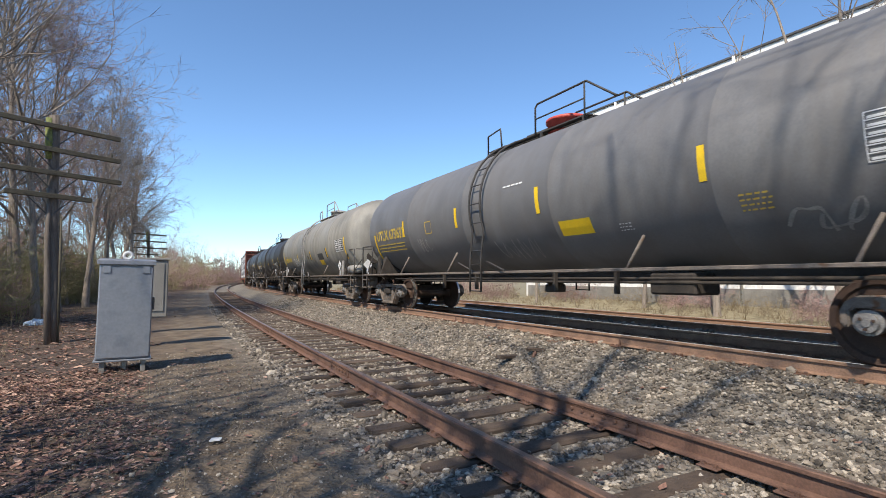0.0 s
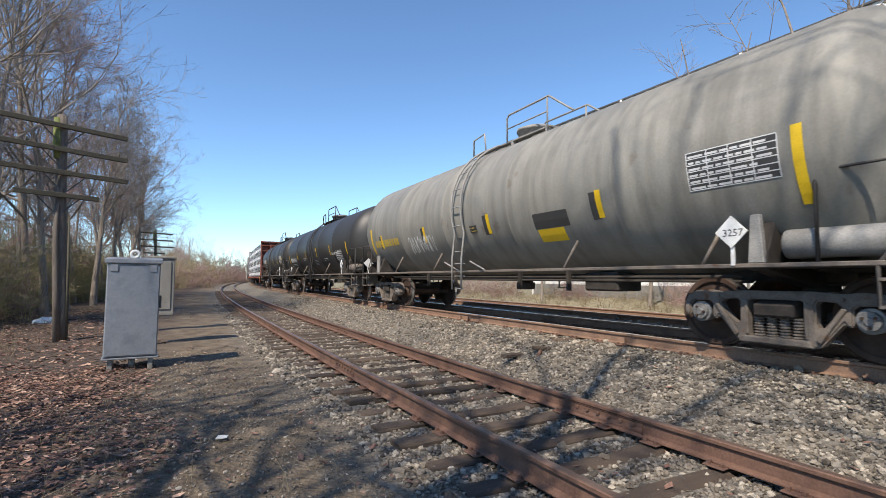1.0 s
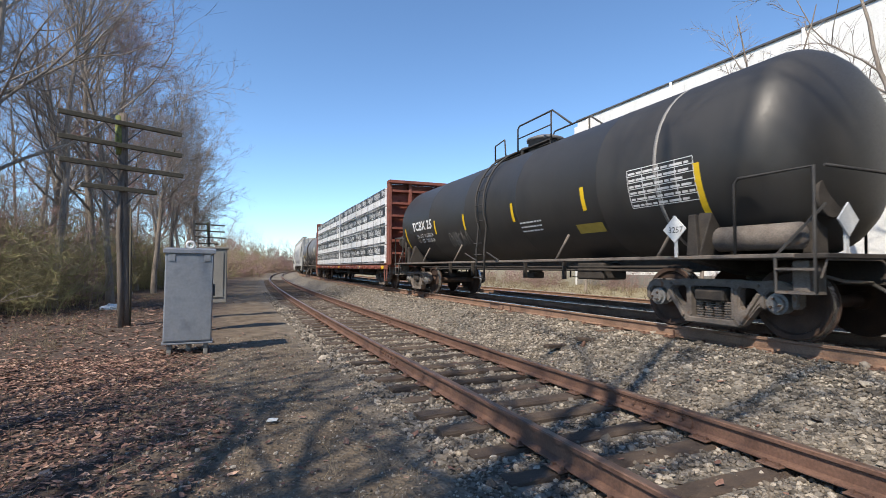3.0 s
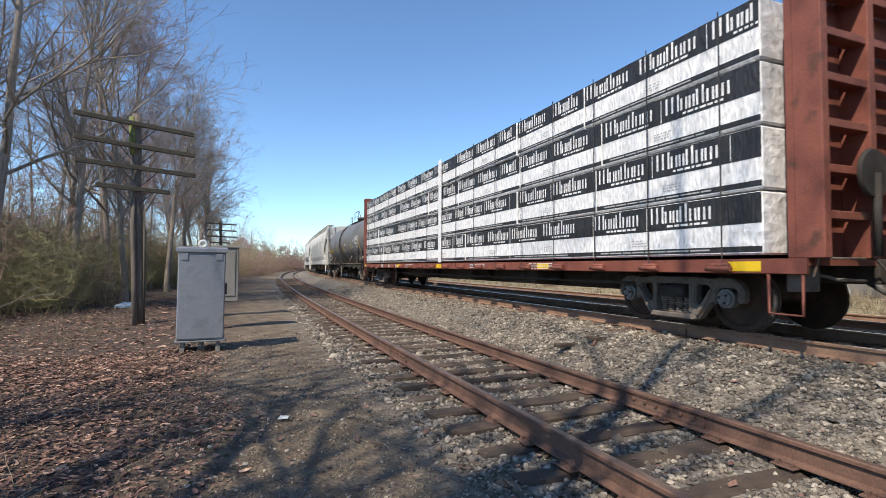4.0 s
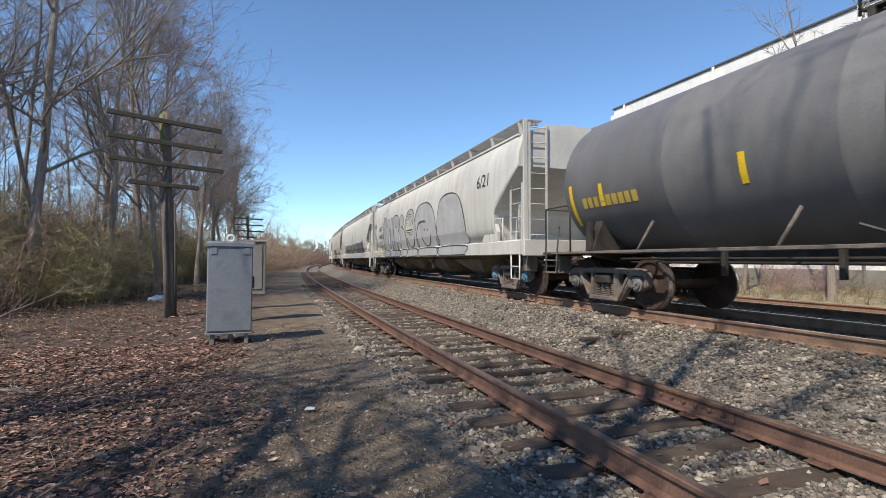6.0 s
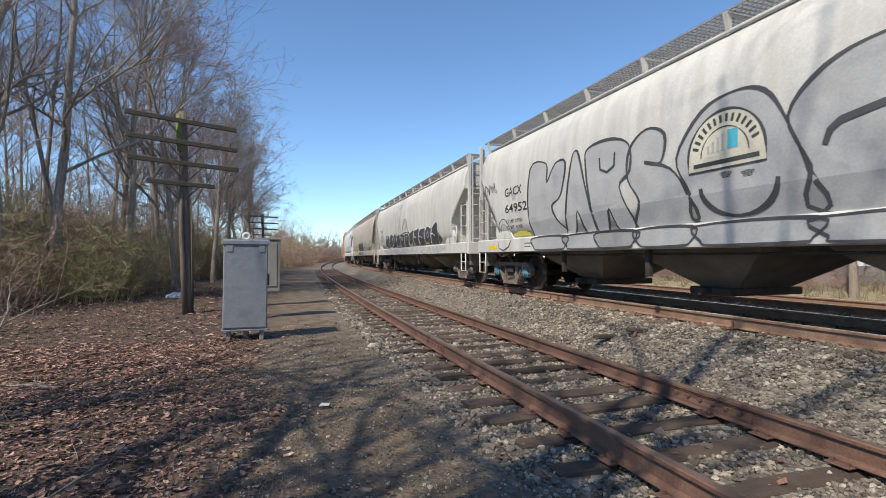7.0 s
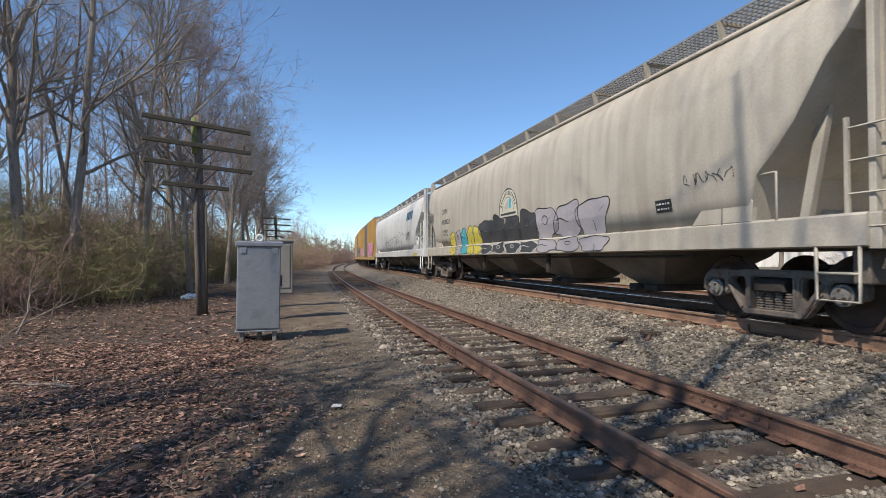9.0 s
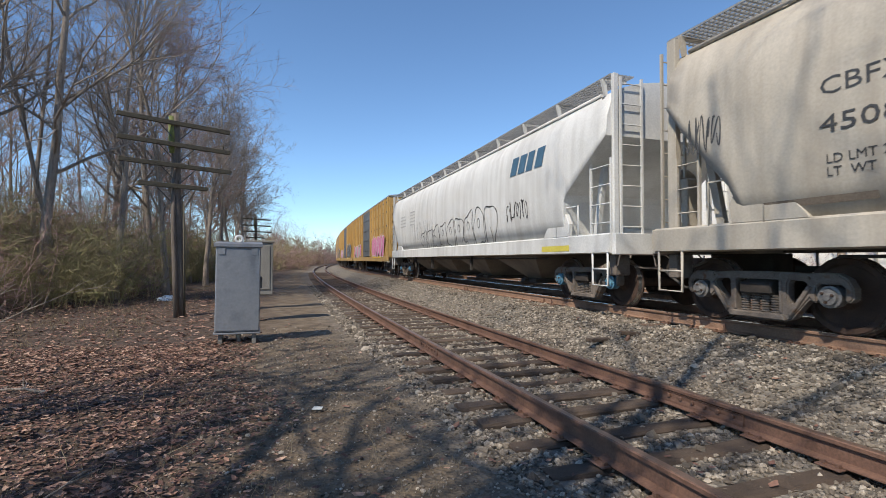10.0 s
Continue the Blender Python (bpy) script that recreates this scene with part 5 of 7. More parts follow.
    # ends
    for s in (-1, 1):
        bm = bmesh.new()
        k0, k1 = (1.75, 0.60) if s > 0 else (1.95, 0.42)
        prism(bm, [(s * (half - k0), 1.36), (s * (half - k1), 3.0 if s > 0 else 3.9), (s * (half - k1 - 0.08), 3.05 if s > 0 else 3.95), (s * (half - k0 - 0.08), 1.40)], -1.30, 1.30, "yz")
        # slope sheets are coloured darker than the body sides
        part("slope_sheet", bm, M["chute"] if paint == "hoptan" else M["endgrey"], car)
        bm = bmesh.new()
        ya, yb = sorted((s * (half - 0.02), s * (half - 2.9)))
        box(bm, -1.36, ya, 1.10, 1.36, yb, 1.20, 0.01)
        part("end_platform", bm, P, car)
        bm = bmesh.new()
        ya, yb = sorted((s * half, s * (half - 0.12)))
        box(bm, -1.42, ya, 0.98, 1.42, yb, 1.36, 0.01)
        part("end_sill", bm, P, car)
        for sx in (-1, 1):
            # gusset beside the truck, corner post, ladders
            po, pw = (0.32, 0.16) if style == "tan" and s > 0 else (0.05, 0.07)
            bm = bmesh.new()
            prism(bm, [(s * (half - 2.45), 1.36), (s * (half - 1.45), 1.36), (s * (half - 1.42), 1.62), (s * (half - 1.62), 1.98), (s * (half - 1.95), 1.95)], min(sx * 1.46, sx * 1.36), max(sx * 1.46, sx * 1.36), "yz", 0.008)
            part("gusset", bm, P, car)
            bm = bmesh.new()
            prism(bm, [(s * (half - 1.10), 1.2), (s * (half - 0.98), 1.2), (s * (half - 0.45), 3.9), (s * (half - 0.58), 3.9)], sx * 1.08 - 0.05, sx * 1.08 + 0.05, "yz", 0.006)
            part("brace", bm, P, car)
            bm = bmesh.new()
            box(bm, min(sx * 1.40, sx * 1.30), min(s * (half - po), s * (half - po - pw)), 1.08, max(sx * 1.40, sx * 1.30), max(s * (half - po), s * (half - po - pw)), 4.24, 0.006)
            part("corner_post", bm, P, car)
            if style == "tan":
                ladder(car, sx * 1.42, s * (half - (0.06 if s < 0 else 0.72)), 1.10, 2.40, 0.50 if s < 0 else 0.40, P, 4)
            else:
                ladder(car, sx * 1.42, s * (half - 0.41), 1.10, 2.72, 0.60, P, 5)
            ladder(car, sx * 1.02, s * (half - 0.06), 1.36, 4.18, 0.46, P, 8, "x")
            bm = bmesh.new()
            y0 = s * (half - 0.18)
            tube(bm, [(sx * 1.45, y0, 1.05), (sx * 1.45, y0, 0.42), (sx * 1.45, y0 - s * 0.45, 0.42), (sx * 1.45, y0 - s * 0.45, 1.05)], 0.02, 6)
            tube(bm, [(sx * 1.45, y0, 0.72), (sx * 1.45, y0 - s * 0.45, 0.72)], 0.016, 6)
            part("step", bm, P, car)
            bm = bmesh.new()
            tube(bm, [(sx * 1.45, s * (half - 1.1), 1.2), (sx * 1.45, s * (half - 1.1), 1.95), (sx * 1.45, s * (half - 1.9), 1.95), (sx * 1.45, s * (half - 1.9), 1.2)], 0.018, 6)
            part("handrail", bm, P, car)
        bm = bmesh.new()
        lathe(bm, [(-0.45, 0.05), (-0.42, 0.17), (0.42, 0.17), (0.45, 0.05)], 14, "x", (0.2, s * (half - 1.5), 1.40))
        part("air_reservoir", bm, P, car)
        truck(car, s * (L / 2 - 1.92), cap)
        coupler(car, s * (L / 2 - 0.42), s)
    bm = bmesh.new()
    lathe(bm, [(-0.02, 0.26), (0.02, 0.29), (0.04, 0.2)], 18, "y", (-0.7, half + 0.02, 2.1))
    box(bm, -0.85, half - 0.16, 1.36, -0.55, half - 0.02, 2.2, 0.02)
    part("brake_stand", bm, P, car)
    E0 = -half        # rear edge in u
    if style == "kabs":
        side.text("GACX", E0 + 2.1, 2.46, 0.22, M["ink"], car, width=0.96, bold=0.004)
        side.text("64952", E0 + 2.1, 2.03, 0.22, M["ink"], car, width=1.22, bold=0.004)
        side.text("LD LMT 219700", E0 + 2.15, 1.76, 0.095, M["ink"], car)
        side.text("LT WT   66300", E0 + 2.15, 1.60, 0.095, M["ink"], car)
        side.scrawl(E0 + 0.75, 2.62, 0.8, 0.32, 6, M["spraydark"], car, 51, 0.025)
        letters = (((3.52, 1.36), (3.49, 2.95), (4.24, 2.97), (4.27, 2.55), (4.62, 2.9), (5.02, 2.85), (4.83, 2.2), (4.46, 2.0), (4.66, 1.65), (4.95, 1.36)),
                   ((4.93, 1.36), (5.2, 2.7), (5.40, 3.02), (5.58, 2.7), (5.93, 1.36), (5.6, 1.38), (5.42, 1.8), (5.25, 1.38)),
                   ((5.98, 1.36), (5.74, 2.62), (5.82, 2.97), (6.5, 3.0), (6.98, 2.8), (7.0, 2.34), (6.72, 2.1), (7.04, 1.40), (6.6, 1.36), (6.4, 1.75), (6.3, 1.36)),
                   ((7.08, 1.36), (7.2, 1.8), (6.95, 2.2), (7.0, 2.7), (7.4, 2.95), (7.8, 2.78), (7.72, 2.36), (7.36, 2.42), (7.9, 2.23), (8.2, 1.83), (8.28, 1.36)),
                   ((8.36, 1.36), (8.26, 1.8), (8.04, 2.35), (8.5, 2.92), (9.05, 3.05), (9.46, 2.92), (9.72, 2.5), (9.96, 1.86), (10.02, 1.36)),
                   ((10.08, 1.36), (9.98, 1.9), (9.74, 2.52), (10.15, 2.96), (10.75, 3.1), (11.7, 3.02), (12.35, 2.6), (12.6, 1.9), (12.6, 1.36)),
                   ((12.7, 1.36), (12.7, 2.1), (13.0, 2.9), (13.8, 3.1), (14.8, 2.95), (15.3, 2.4), (15.5, 1.7), (15.4, 1.36)))
        for pts in letters:
            side.shape([(E0 + u, v) for u, v in pts], M["spray"], M["spraydark"], car, 0.065)
            a, b = pts[0][0], pts[-1][0]
            if abs(b - a) < 0.4:
                b = 7.04
            sill.shape([(E0 + a, 1.32), (E0 + a + 0.05, 1.10), (E0 + a + 0.25, 1.04), (E0 + b - 0.25, 1.04), (E0 + b - 0.05, 1.10), (E0 + b, 1.32)], M["spray"], M["spraydark"], car, 0.05)
        side.ribbon("spray_outline", [(E0 + 6.18, 2.72), (E0 + 6.2, 2.5), (E0 + 6.4, 2.42), (E0 + 6.6, 2.5), (E0 + 6.62, 2.74)], 0.05, M["spraydark"], car, 0.012)
        for u0 in (0.0, 2.3):
            side.ribbon("spray_outline", [(E0 + u0 + 9.03 + 0.57 * math.cos(a), 1.84 + 0.42 * math.sin(a)) for a in (math.pi * (1 + k / 14) for k in range(15))], 0.085, M["spraydark"], car, 0.012)
        for u, v in ((8.88, 1.98), (9.2, 1.95), (11.1, 2.05), (11.5, 2.03)):
            side.bubble(E0 + u, v, 0.18, 0.09, M["spraydark"], None, car, 71)
        side.ribbon("spray_outline", [(E0 + u, v) for u, v in ((10.14, 2.1), (10.2, 2.25), (10.31, 2.33), (10.7, 2.4), (11.3, 2.36))], 0.085, M["spraydark"], car, 0.012)
        for u, v, r in ((2.62, 2.5, 0.16), (2.75, 2.1, 0.12)):
            side.bubble(E0 + u, v, r * 1.6, r * 2, M["spray"], None, car, 72)
        side.text("6/21", E0 + 16.4, 2.9, 0.36, M["spraydark"], car, 0.009)
        half_round_sign(side, car, E0 + 8.87, 2.25, 0.60)
        for r, w in ((0.34, 0.03), (0.22, 0.02)):
            side.ribbon("spray_outline", [(E0 + 1.95 + r * math.cos(a), 1.50 + 1.15 * r * math.sin(a)) for a in (math.pi * (k / 12 - 0.05) for k in range(14))], w, M["spraydark"], car, 0.008)
        sill.ribbon("spray_outline", [(E0 + 1.55, 1.30), (E0 + 1.62, 1.12), (E0 + 1.9, 1.05), (E0 + 2.2, 1.14), (E0 + 2.35, 1.31)], 0.03, M["spraydark"], car, 0.008)
        side.bubble(E0 + 2.9, 1.46, 0.9, 0.12, M["sprayyellow"], None, car, 54)
        sill.bar("reflector", E0 + 0.9, 1.10, 0.6, 0.10, M["yellow"], car, 0.004, "yellow reflective stripe")
        sill.lines(2, E0 + 3.1, 1.1, 0.4, 0.16, M["ink"], car, seed=55)
    elif style == "charcoal":
        side.text("TCMX", E0 + 2.1, 2.36, 0.19, M["spraydark"], car, width=0.75)
        side.text("450669", E0 + 2.1, 2.06, 0.19, M["spraydark"], car, width=0.95)
        side.scrawl(E0 + 2.0, 1.78, 1.3, 0.24, 7, M["spraydark"], car, 56, 0.03)
        top = [(4.0 + 0.5 * k, 2.06 + 0.07 * math.sin(k * 2.2)) for k in range(23)]
        side.shape([(E0 + u, v) for u, v in [(15.2, 1.38), (9.0, 1.37), (4.0, 1.38)] + top + [(15.2, 1.9)]], M["spraydark"], None, car, up=0.003)
        sill.shape([(E0 + u, v) for u, v in ((4.0, 1.33), (4.05, 1.05), (10.0, 1.04), (15.1, 1.05), (15.2, 1.33))], M["spray"], None, car, up=0.003)
        for k in range(11):
            u = 4.5 + 1.02 * k
            side.bubble(E0 + u, 1.72 + 0.02 * math.sin(k * 2), 1.12, 0.72 + 0.02 * k, M["spraydark"], M["white"], car, 80 + k, 0.35, 0.045)
            sill.bubble(E0 + u, 1.19, 0.98, 0.30, M["spray"], M["white"], car, 180 + k, 0.3, 0.03)
        half_round_sign(side, car, E0 + 9.35, 2.18, 0.60)
        for u in (7.0, 10.3, 13.2):
            side.bar("painted_patch", E0 + u, 1.42, 0.5, 0.07, M["dullyellow"], car, 0.012)
    elif style == "tan":
        side.text("CBFX", E0 + 2.6, 2.66, 0.19, M["spraydark"], car, width=0.82)
        side.text("450821", E0 + 2.6, 2.25, 0.19, M["spraydark"], car, width=1.08)
        side.text("LD LMT 219", E0 + 2.65, 1.92, 0.10, M["spraydark"], car)
        side.text("LT  WT   66", E0 + 2.65, 1.78, 0.10, M["spraydark"], car)
        side.scrawl(E0 + 0.75, 2.35, 0.6, 0.55, 5, M["spraydark"], car, 57, 0.025)
        fills = ["sprayyellow", "spraylilac", "sprayblue", "sprayyellow", "sprayyellow", "spraydark", "spraydark", "spraydark", "spraydark", "spraylilac", "spraylilac", "spraylilac"]
        u = 3.6
        for k, f in enumerate(fills):
            w = 0.72 if k < 5 else 1.05
            u += w * 0.46
            side.bubble(E0 + u, 1.60 + (0.10 if k > 4 else 0), w, 0.52 + (0.28 if k > 4 else 0.04 * k), M[f], M["ink"], car, 90 + k, 0.3, 0.03)
            sill.bubble(E0 + u, 1.19, w * 0.9, 0.30, M[f], M["white"] if 4 < k < 9 else M["ink"], car, 190 + k, 0.2, 0.022)
            u += w * 0.46
        half_round_sign(side, car, E0 + 9.2, 2.22, 0.60)
        side.bar("consolidated_stencil", E0 + 15.0, 1.62, 0.36, 0.2, M["ink"], car, 0.008)
        side.lines(2, E0 + 15.04, 1.64, 0.28, 0.16, M["white"], car, 0.011, seed=58)
        side.scrawl(E0 + 15.6, 1.95, 0.9, 0.18, 6, M["spraydark"], car, 59, 0.015)
        side.bar("painted_patch", E0 + 1.9, 1.50, 1.2, 0.08, M["chute"], car, 0.006)
    else:
        # blue maker's mark as plain slanted bars, black line tags
        for k, w in enumerate((0.34, 0.34, 0.30, 0.34)):
            u = L / 2 - 4.4 + 0.42 * k
            side.sheet("owner_mark", [[(u, 2.98), (u + w, 2.98), (u + w + 0.12, 3.42), (u + 0.12, 3.42)]], M["slate_blue"], car, 0.006, "blue owner's mark")
        for k in range(9):
            side.bubble(E0 + 6.4 + 0.85 * k, 1.70 + 0.02 * k, 0.8, 0.65 + 0.06 * k, None, M["ink"], car, 110 + k, 0.4, 0.035)
        side.scrawl(L / 2 - 4.6, 1.85, 1.1, 0.5, 6, M["ink"], car, 61, 0.03)
        side.scrawl(E0 + 4.5, 1.6, 3.5, 0.9, 9, M["spray"], car, 62, 0.03)
        side.lines(4, E0 + 2.4, 2.4, 1.0, 0.6, M["spray"], car, seed=63)
        side.lines(5, E0 + 4.2, 2.4, 0.9, 0.7, M["spray"], car, seed=64)
        sill.bar("reflector", L / 2 - 2.9, 1.06, 1.1, 0.12, M["sprayyellow"], car, 0.004, "yellow reflective stripe")
    return car


# ---- boxcars ----
def boxcar(L, k):
    car = empty("boxcar", pose(0, 0, 0), "weathered yellow boxcar with dark plug doors" if k else "yellow boxcar with pink graffiti and slate doors", "boxcar", "cars of the freight train")
    half = L / 2 - 0.5
    bm = bmesh.new()
    box(bm, -1.42, -half, 1.02, 1.42, half, 4.42, 0.02)
    body = part("body", bm, M["boxyellow"], car)
    bm = bmesh.new()
    prism(bm, [(-1.44, 4.42), (-1.44, 4.50), (0, 4.66), (1.44, 4.50), (1.44, 4.42)], -half - 0.03, half + 0.03, "xz")
    part("roof", bm, M["galv"], car)
    for s in (-1, 1):
        bm = bmesh.new()
        box(bm, min(s * 1.42, s * 1.48), -half, 0.80, max(s * 1.42, s * 1.48), half, 1.10, 0.01)
        part("side_sill", bm, M["boxyellow"], car)
        m = 16
        for j in range(m):
            y = -half + 0.25 + (2 * half - 0.5) * j / (m - 1)
            if abs(y) < 1.7:
                continue
            bm = bmesh.new()
            box(bm, min(s * 1.421, s * 1.50), y - 0.06, 1.10, max(s * 1.421, s * 1.50), y + 0.06, 4.40, 0.012)
            part("side_post", bm, M["boxyellow"], car)
            for z in (1.95, 2.8, 3.6, 4.15):
                bm = bmesh.new()
                box(bm, min(s * 1.423, s * 1.43), y + 0.12, z, max(s * 1.423, s * 1.43), y + 0.75, z + 0.07)
                part("lashing_slot", bm, M["ink"], car)
        for y in (-0.82, 0.82):
            bm = bmesh.new()
            box(bm, min(s * 1.43, s * 1.52), y - 0.78, 1.12, max(s * 1.43, s * 1.52), y + 0.78, 4.30, 0.02)
            d = part("door", bm, M["slate"], car)
            for q in range(4):
                bm = bmesh.new()
                box(bm, min(s * 1.522, s * 1.545), y - 0.7, 1.5 + 0.72 * q, max(s * 1.522, s * 1.545), y + 0.7, 1.62 + 0.72 * q, 0.008)
                part("door_rib", bm, M["slate"], d)
        for e in (-1, 1):
            ladder(car, s * 1.46, e * (half - 0.28), 1.0, 2.6 if e < 0 else 4.3, 0.42, M["boxyellow"], 6)
    for e in (-1, 1):
        for q in range(7):
            bm = bmesh.new()
            ya, yb = sorted((e * half, e * (half + 0.07)))
            box(bm, -1.3, ya, 1.3 + 0.43 * q, 1.3, yb, 1.52 + 0.43 * q, 0.02)
            part("end_rib", bm, M["boxyellow"], car)
        bm = bmesh.new()
        box(bm, -0.3, min(e * half, e * (half - 3)), 0.6, 0.3, max(e * half, e * (half - 3)), 1.0)
        part("centre_sill", bm, M["under"], car)
        truck(car, e * (L / 2 - 2.5))
        coupler(car, e * (L / 2 - 0.42), e)
    side = Side(lambda u, v, up: Vector((-1.505 - up, -u, v)))
    for j in range(5):
        side.bubble(half - 5.4 + 0.95 * j, 1.75, 0.9, 1.25, M["pink"] if k == 0 else M["spraydark"], M["white"], car, 130 + j + 9 * k, 0.4, 0.05)
        side.bubble(-half + 1.6 + 0.95 * j, 1.6, 0.9, 0.9, M["spray"] if (j + k) % 2 else M["pink"], M["white"], car, 150 + j + 9 * k, 0.4, 0.05)
    side.bar("reflector", half - 5.6, 1.02, 3.5, 0.08, M["yellow"], car, 0.004, "yellow reflective stripe")
    return car


M["slate_blue"] = surface("blue_mark_paint", [(0.04, 0.10, 0.16), (0.06, 0.13, 0.20)], 0.6, 0, 3, 30, 0.02)

# ---- the train, front to rear: middle of each car at the start, and its length ----
tanks = build_tanks()
flat_car, flat_load = lumber_car(22.45)
hop_g = hopper_car(19.9, "hopgrey", "white covered hopper with large grey bubble graffiti", "kabs", "blue")
hop_h = hopper_car(19.3, "hopgrey", "dusty white covered hopper with charcoal bubble graffiti", "charcoal", "cap")
hop_i = hopper_car(19.0, "hoptan", "tan-grey covered hopper with black and coloured graffiti", "tan", "cap")
hop_j = hopper_car(19.3, "hopwhite", "white covered hopper with a blue mark and line graffiti", "gatx", "blue")
boxcars = [boxcar(18.5, k) for k in range(2)]
CONSIST = [(tanks[0], 7.81, 17.1), (tanks[1], 24.29, 15.83), (tanks[2], 40.35, 16.3), (tanks[3], 56.25, 15.5), (flat_car, 75.22, 22.45), (flat_load, 75.22, 22.45),
           (tanks[4], 93.92, 14.95), (hop_g, 111.35, 19.9), (hop_h, 130.95, 19.3), (hop_i, 150.1, 19.0), (hop_j, 169.25, 19.3)]
for k in range(6):
    if k < 2:
        ob = boxcars[k]
    else:
        ob = copy_thing(boxcars[1], pose(0, 0, 0))
        for t in ob.children:
            if t.name.startswith("truck"):
                for w in t.children:
                    if w.name.startswith("wheelset"):
                        wheelsets.append((w, w.matrix_basis.translation.y))
    CONSIST.append((ob, 188.15 + 18.5 * k, 18.5))


# ---- trackside things ----
def signal_cabinet(m, tall, label):
    c = empty("signal_cabinet", m, label, "cabinet")
    w, d = 0.72, 0.46
    z0 = 0.20
    bm = bmesh.new()
    box(bm, -w / 2, 0, z0, w / 2, d, tall - 0.05, 0.012)
    part("body", bm, M["cabinet"], c)
    bm = bmesh.new()
    box(bm, -w / 2 + 0.012, -0.028, z0 + 0.03, w / 2 - 0.012, -0.001, tall - 0.10, 0.006)
    part("door", bm, M["cabinet"], c)
    bm = bmesh.new()
    prism(bm, [(-0.05, tall - 0.07), (-0.05, tall), (d + 0.05, tall + 0.03), (d + 0.05, tall - 0.04)], -w / 2 - 0.03, w / 2 + 0.03, "yz", 0.008)
    part("lid", bm, M["cabinet"], c)
    bm = bmesh.new()
    ring = [(0.055 * math.cos(a), 0.08, tall + 0.075 + 0.055 * math.sin(a)) for a in (2 * math.pi * k / 12 for k in range(13))]
    tube(bm, ring, 0.022, 6, False)
    part("lifting_eye", bm, M["white"], c)
    for x in (-w / 2 + 0.10, w / 2 - 0.10):
        bm = bmesh.new()
        box(bm, x - 0.05, -0.040, tall - 0.20, x + 0.05, -0.029, tall - 0.09, 0.004)
        part("hasp", bm, M["cabinet"], c)
    bm = bmesh.new()
    box(bm, w / 2, 0.14, z0 + 0.75, w / 2 + 0.035, 0.30, z0 + 0.95, 0.008)
    part("side_latch", bm, M["gutter"], c)
    for x in (-w / 2 + 0.06, w / 2 - 0.12):
        for y in (0.02, d - 0.10):
            bm = bmesh.new()
            box(bm, x, y, -0.06, x + 0.07, y + 0.07, z0 + 0.004, 0.006)
            part("leg", bm, M["concrete"], c)
    bm = bmesh.new()
    tube(bm, [(0.02, 0.2, -0.05), (0.02, 0.2, z0 + 0.01)], 0.045, 8)
    part("conduit", bm, M["palesteel"], c)
    bm = bmesh.new()
    box(bm, -w / 2 - 0.02, -0.02, z0 - 0.03, w / 2 + 0.02, d + 0.02, z0 - 0.001, 0.006)
    part("base_plate", bm, M["cabinet"], c)
    return c


signal_cabinet(pose(-0.50, 9.15, 0, 1.2, 0.6, 2), 1.74, "grey aluminium signal cabinet on short concrete legs")
rbox = empty("relay_box", pose(-0.16, 12.35, 0, 0, 0, 3), "weathered concrete-grey relay box raised on a post", "box")
bm = bmesh.new()
box(bm, -0.28, 0, 0.62, 0.27, 0.36, 1.86, 0.015)
part("body", bm, M["concrete"], rbox)
bm = bmesh.new()
box(bm, -0.31, -0.03, 1.86, 0.30, 0.39, 1.91, 0.012)
part("cap", bm, M["concrete"], rbox)
bm = bmesh.new()
box(bm, -0.22, -0.018, 0.75, 0.20, -0.001, 1.80, 0.006)
part("door", bm, M["concrete"], rbox)
bm = bmesh.new()
box(bm, -0.22, 0.1, -0.05, -0.06, 0.26, 0.625, 0.01)
part("post", bm, M["concrete"], rbox)


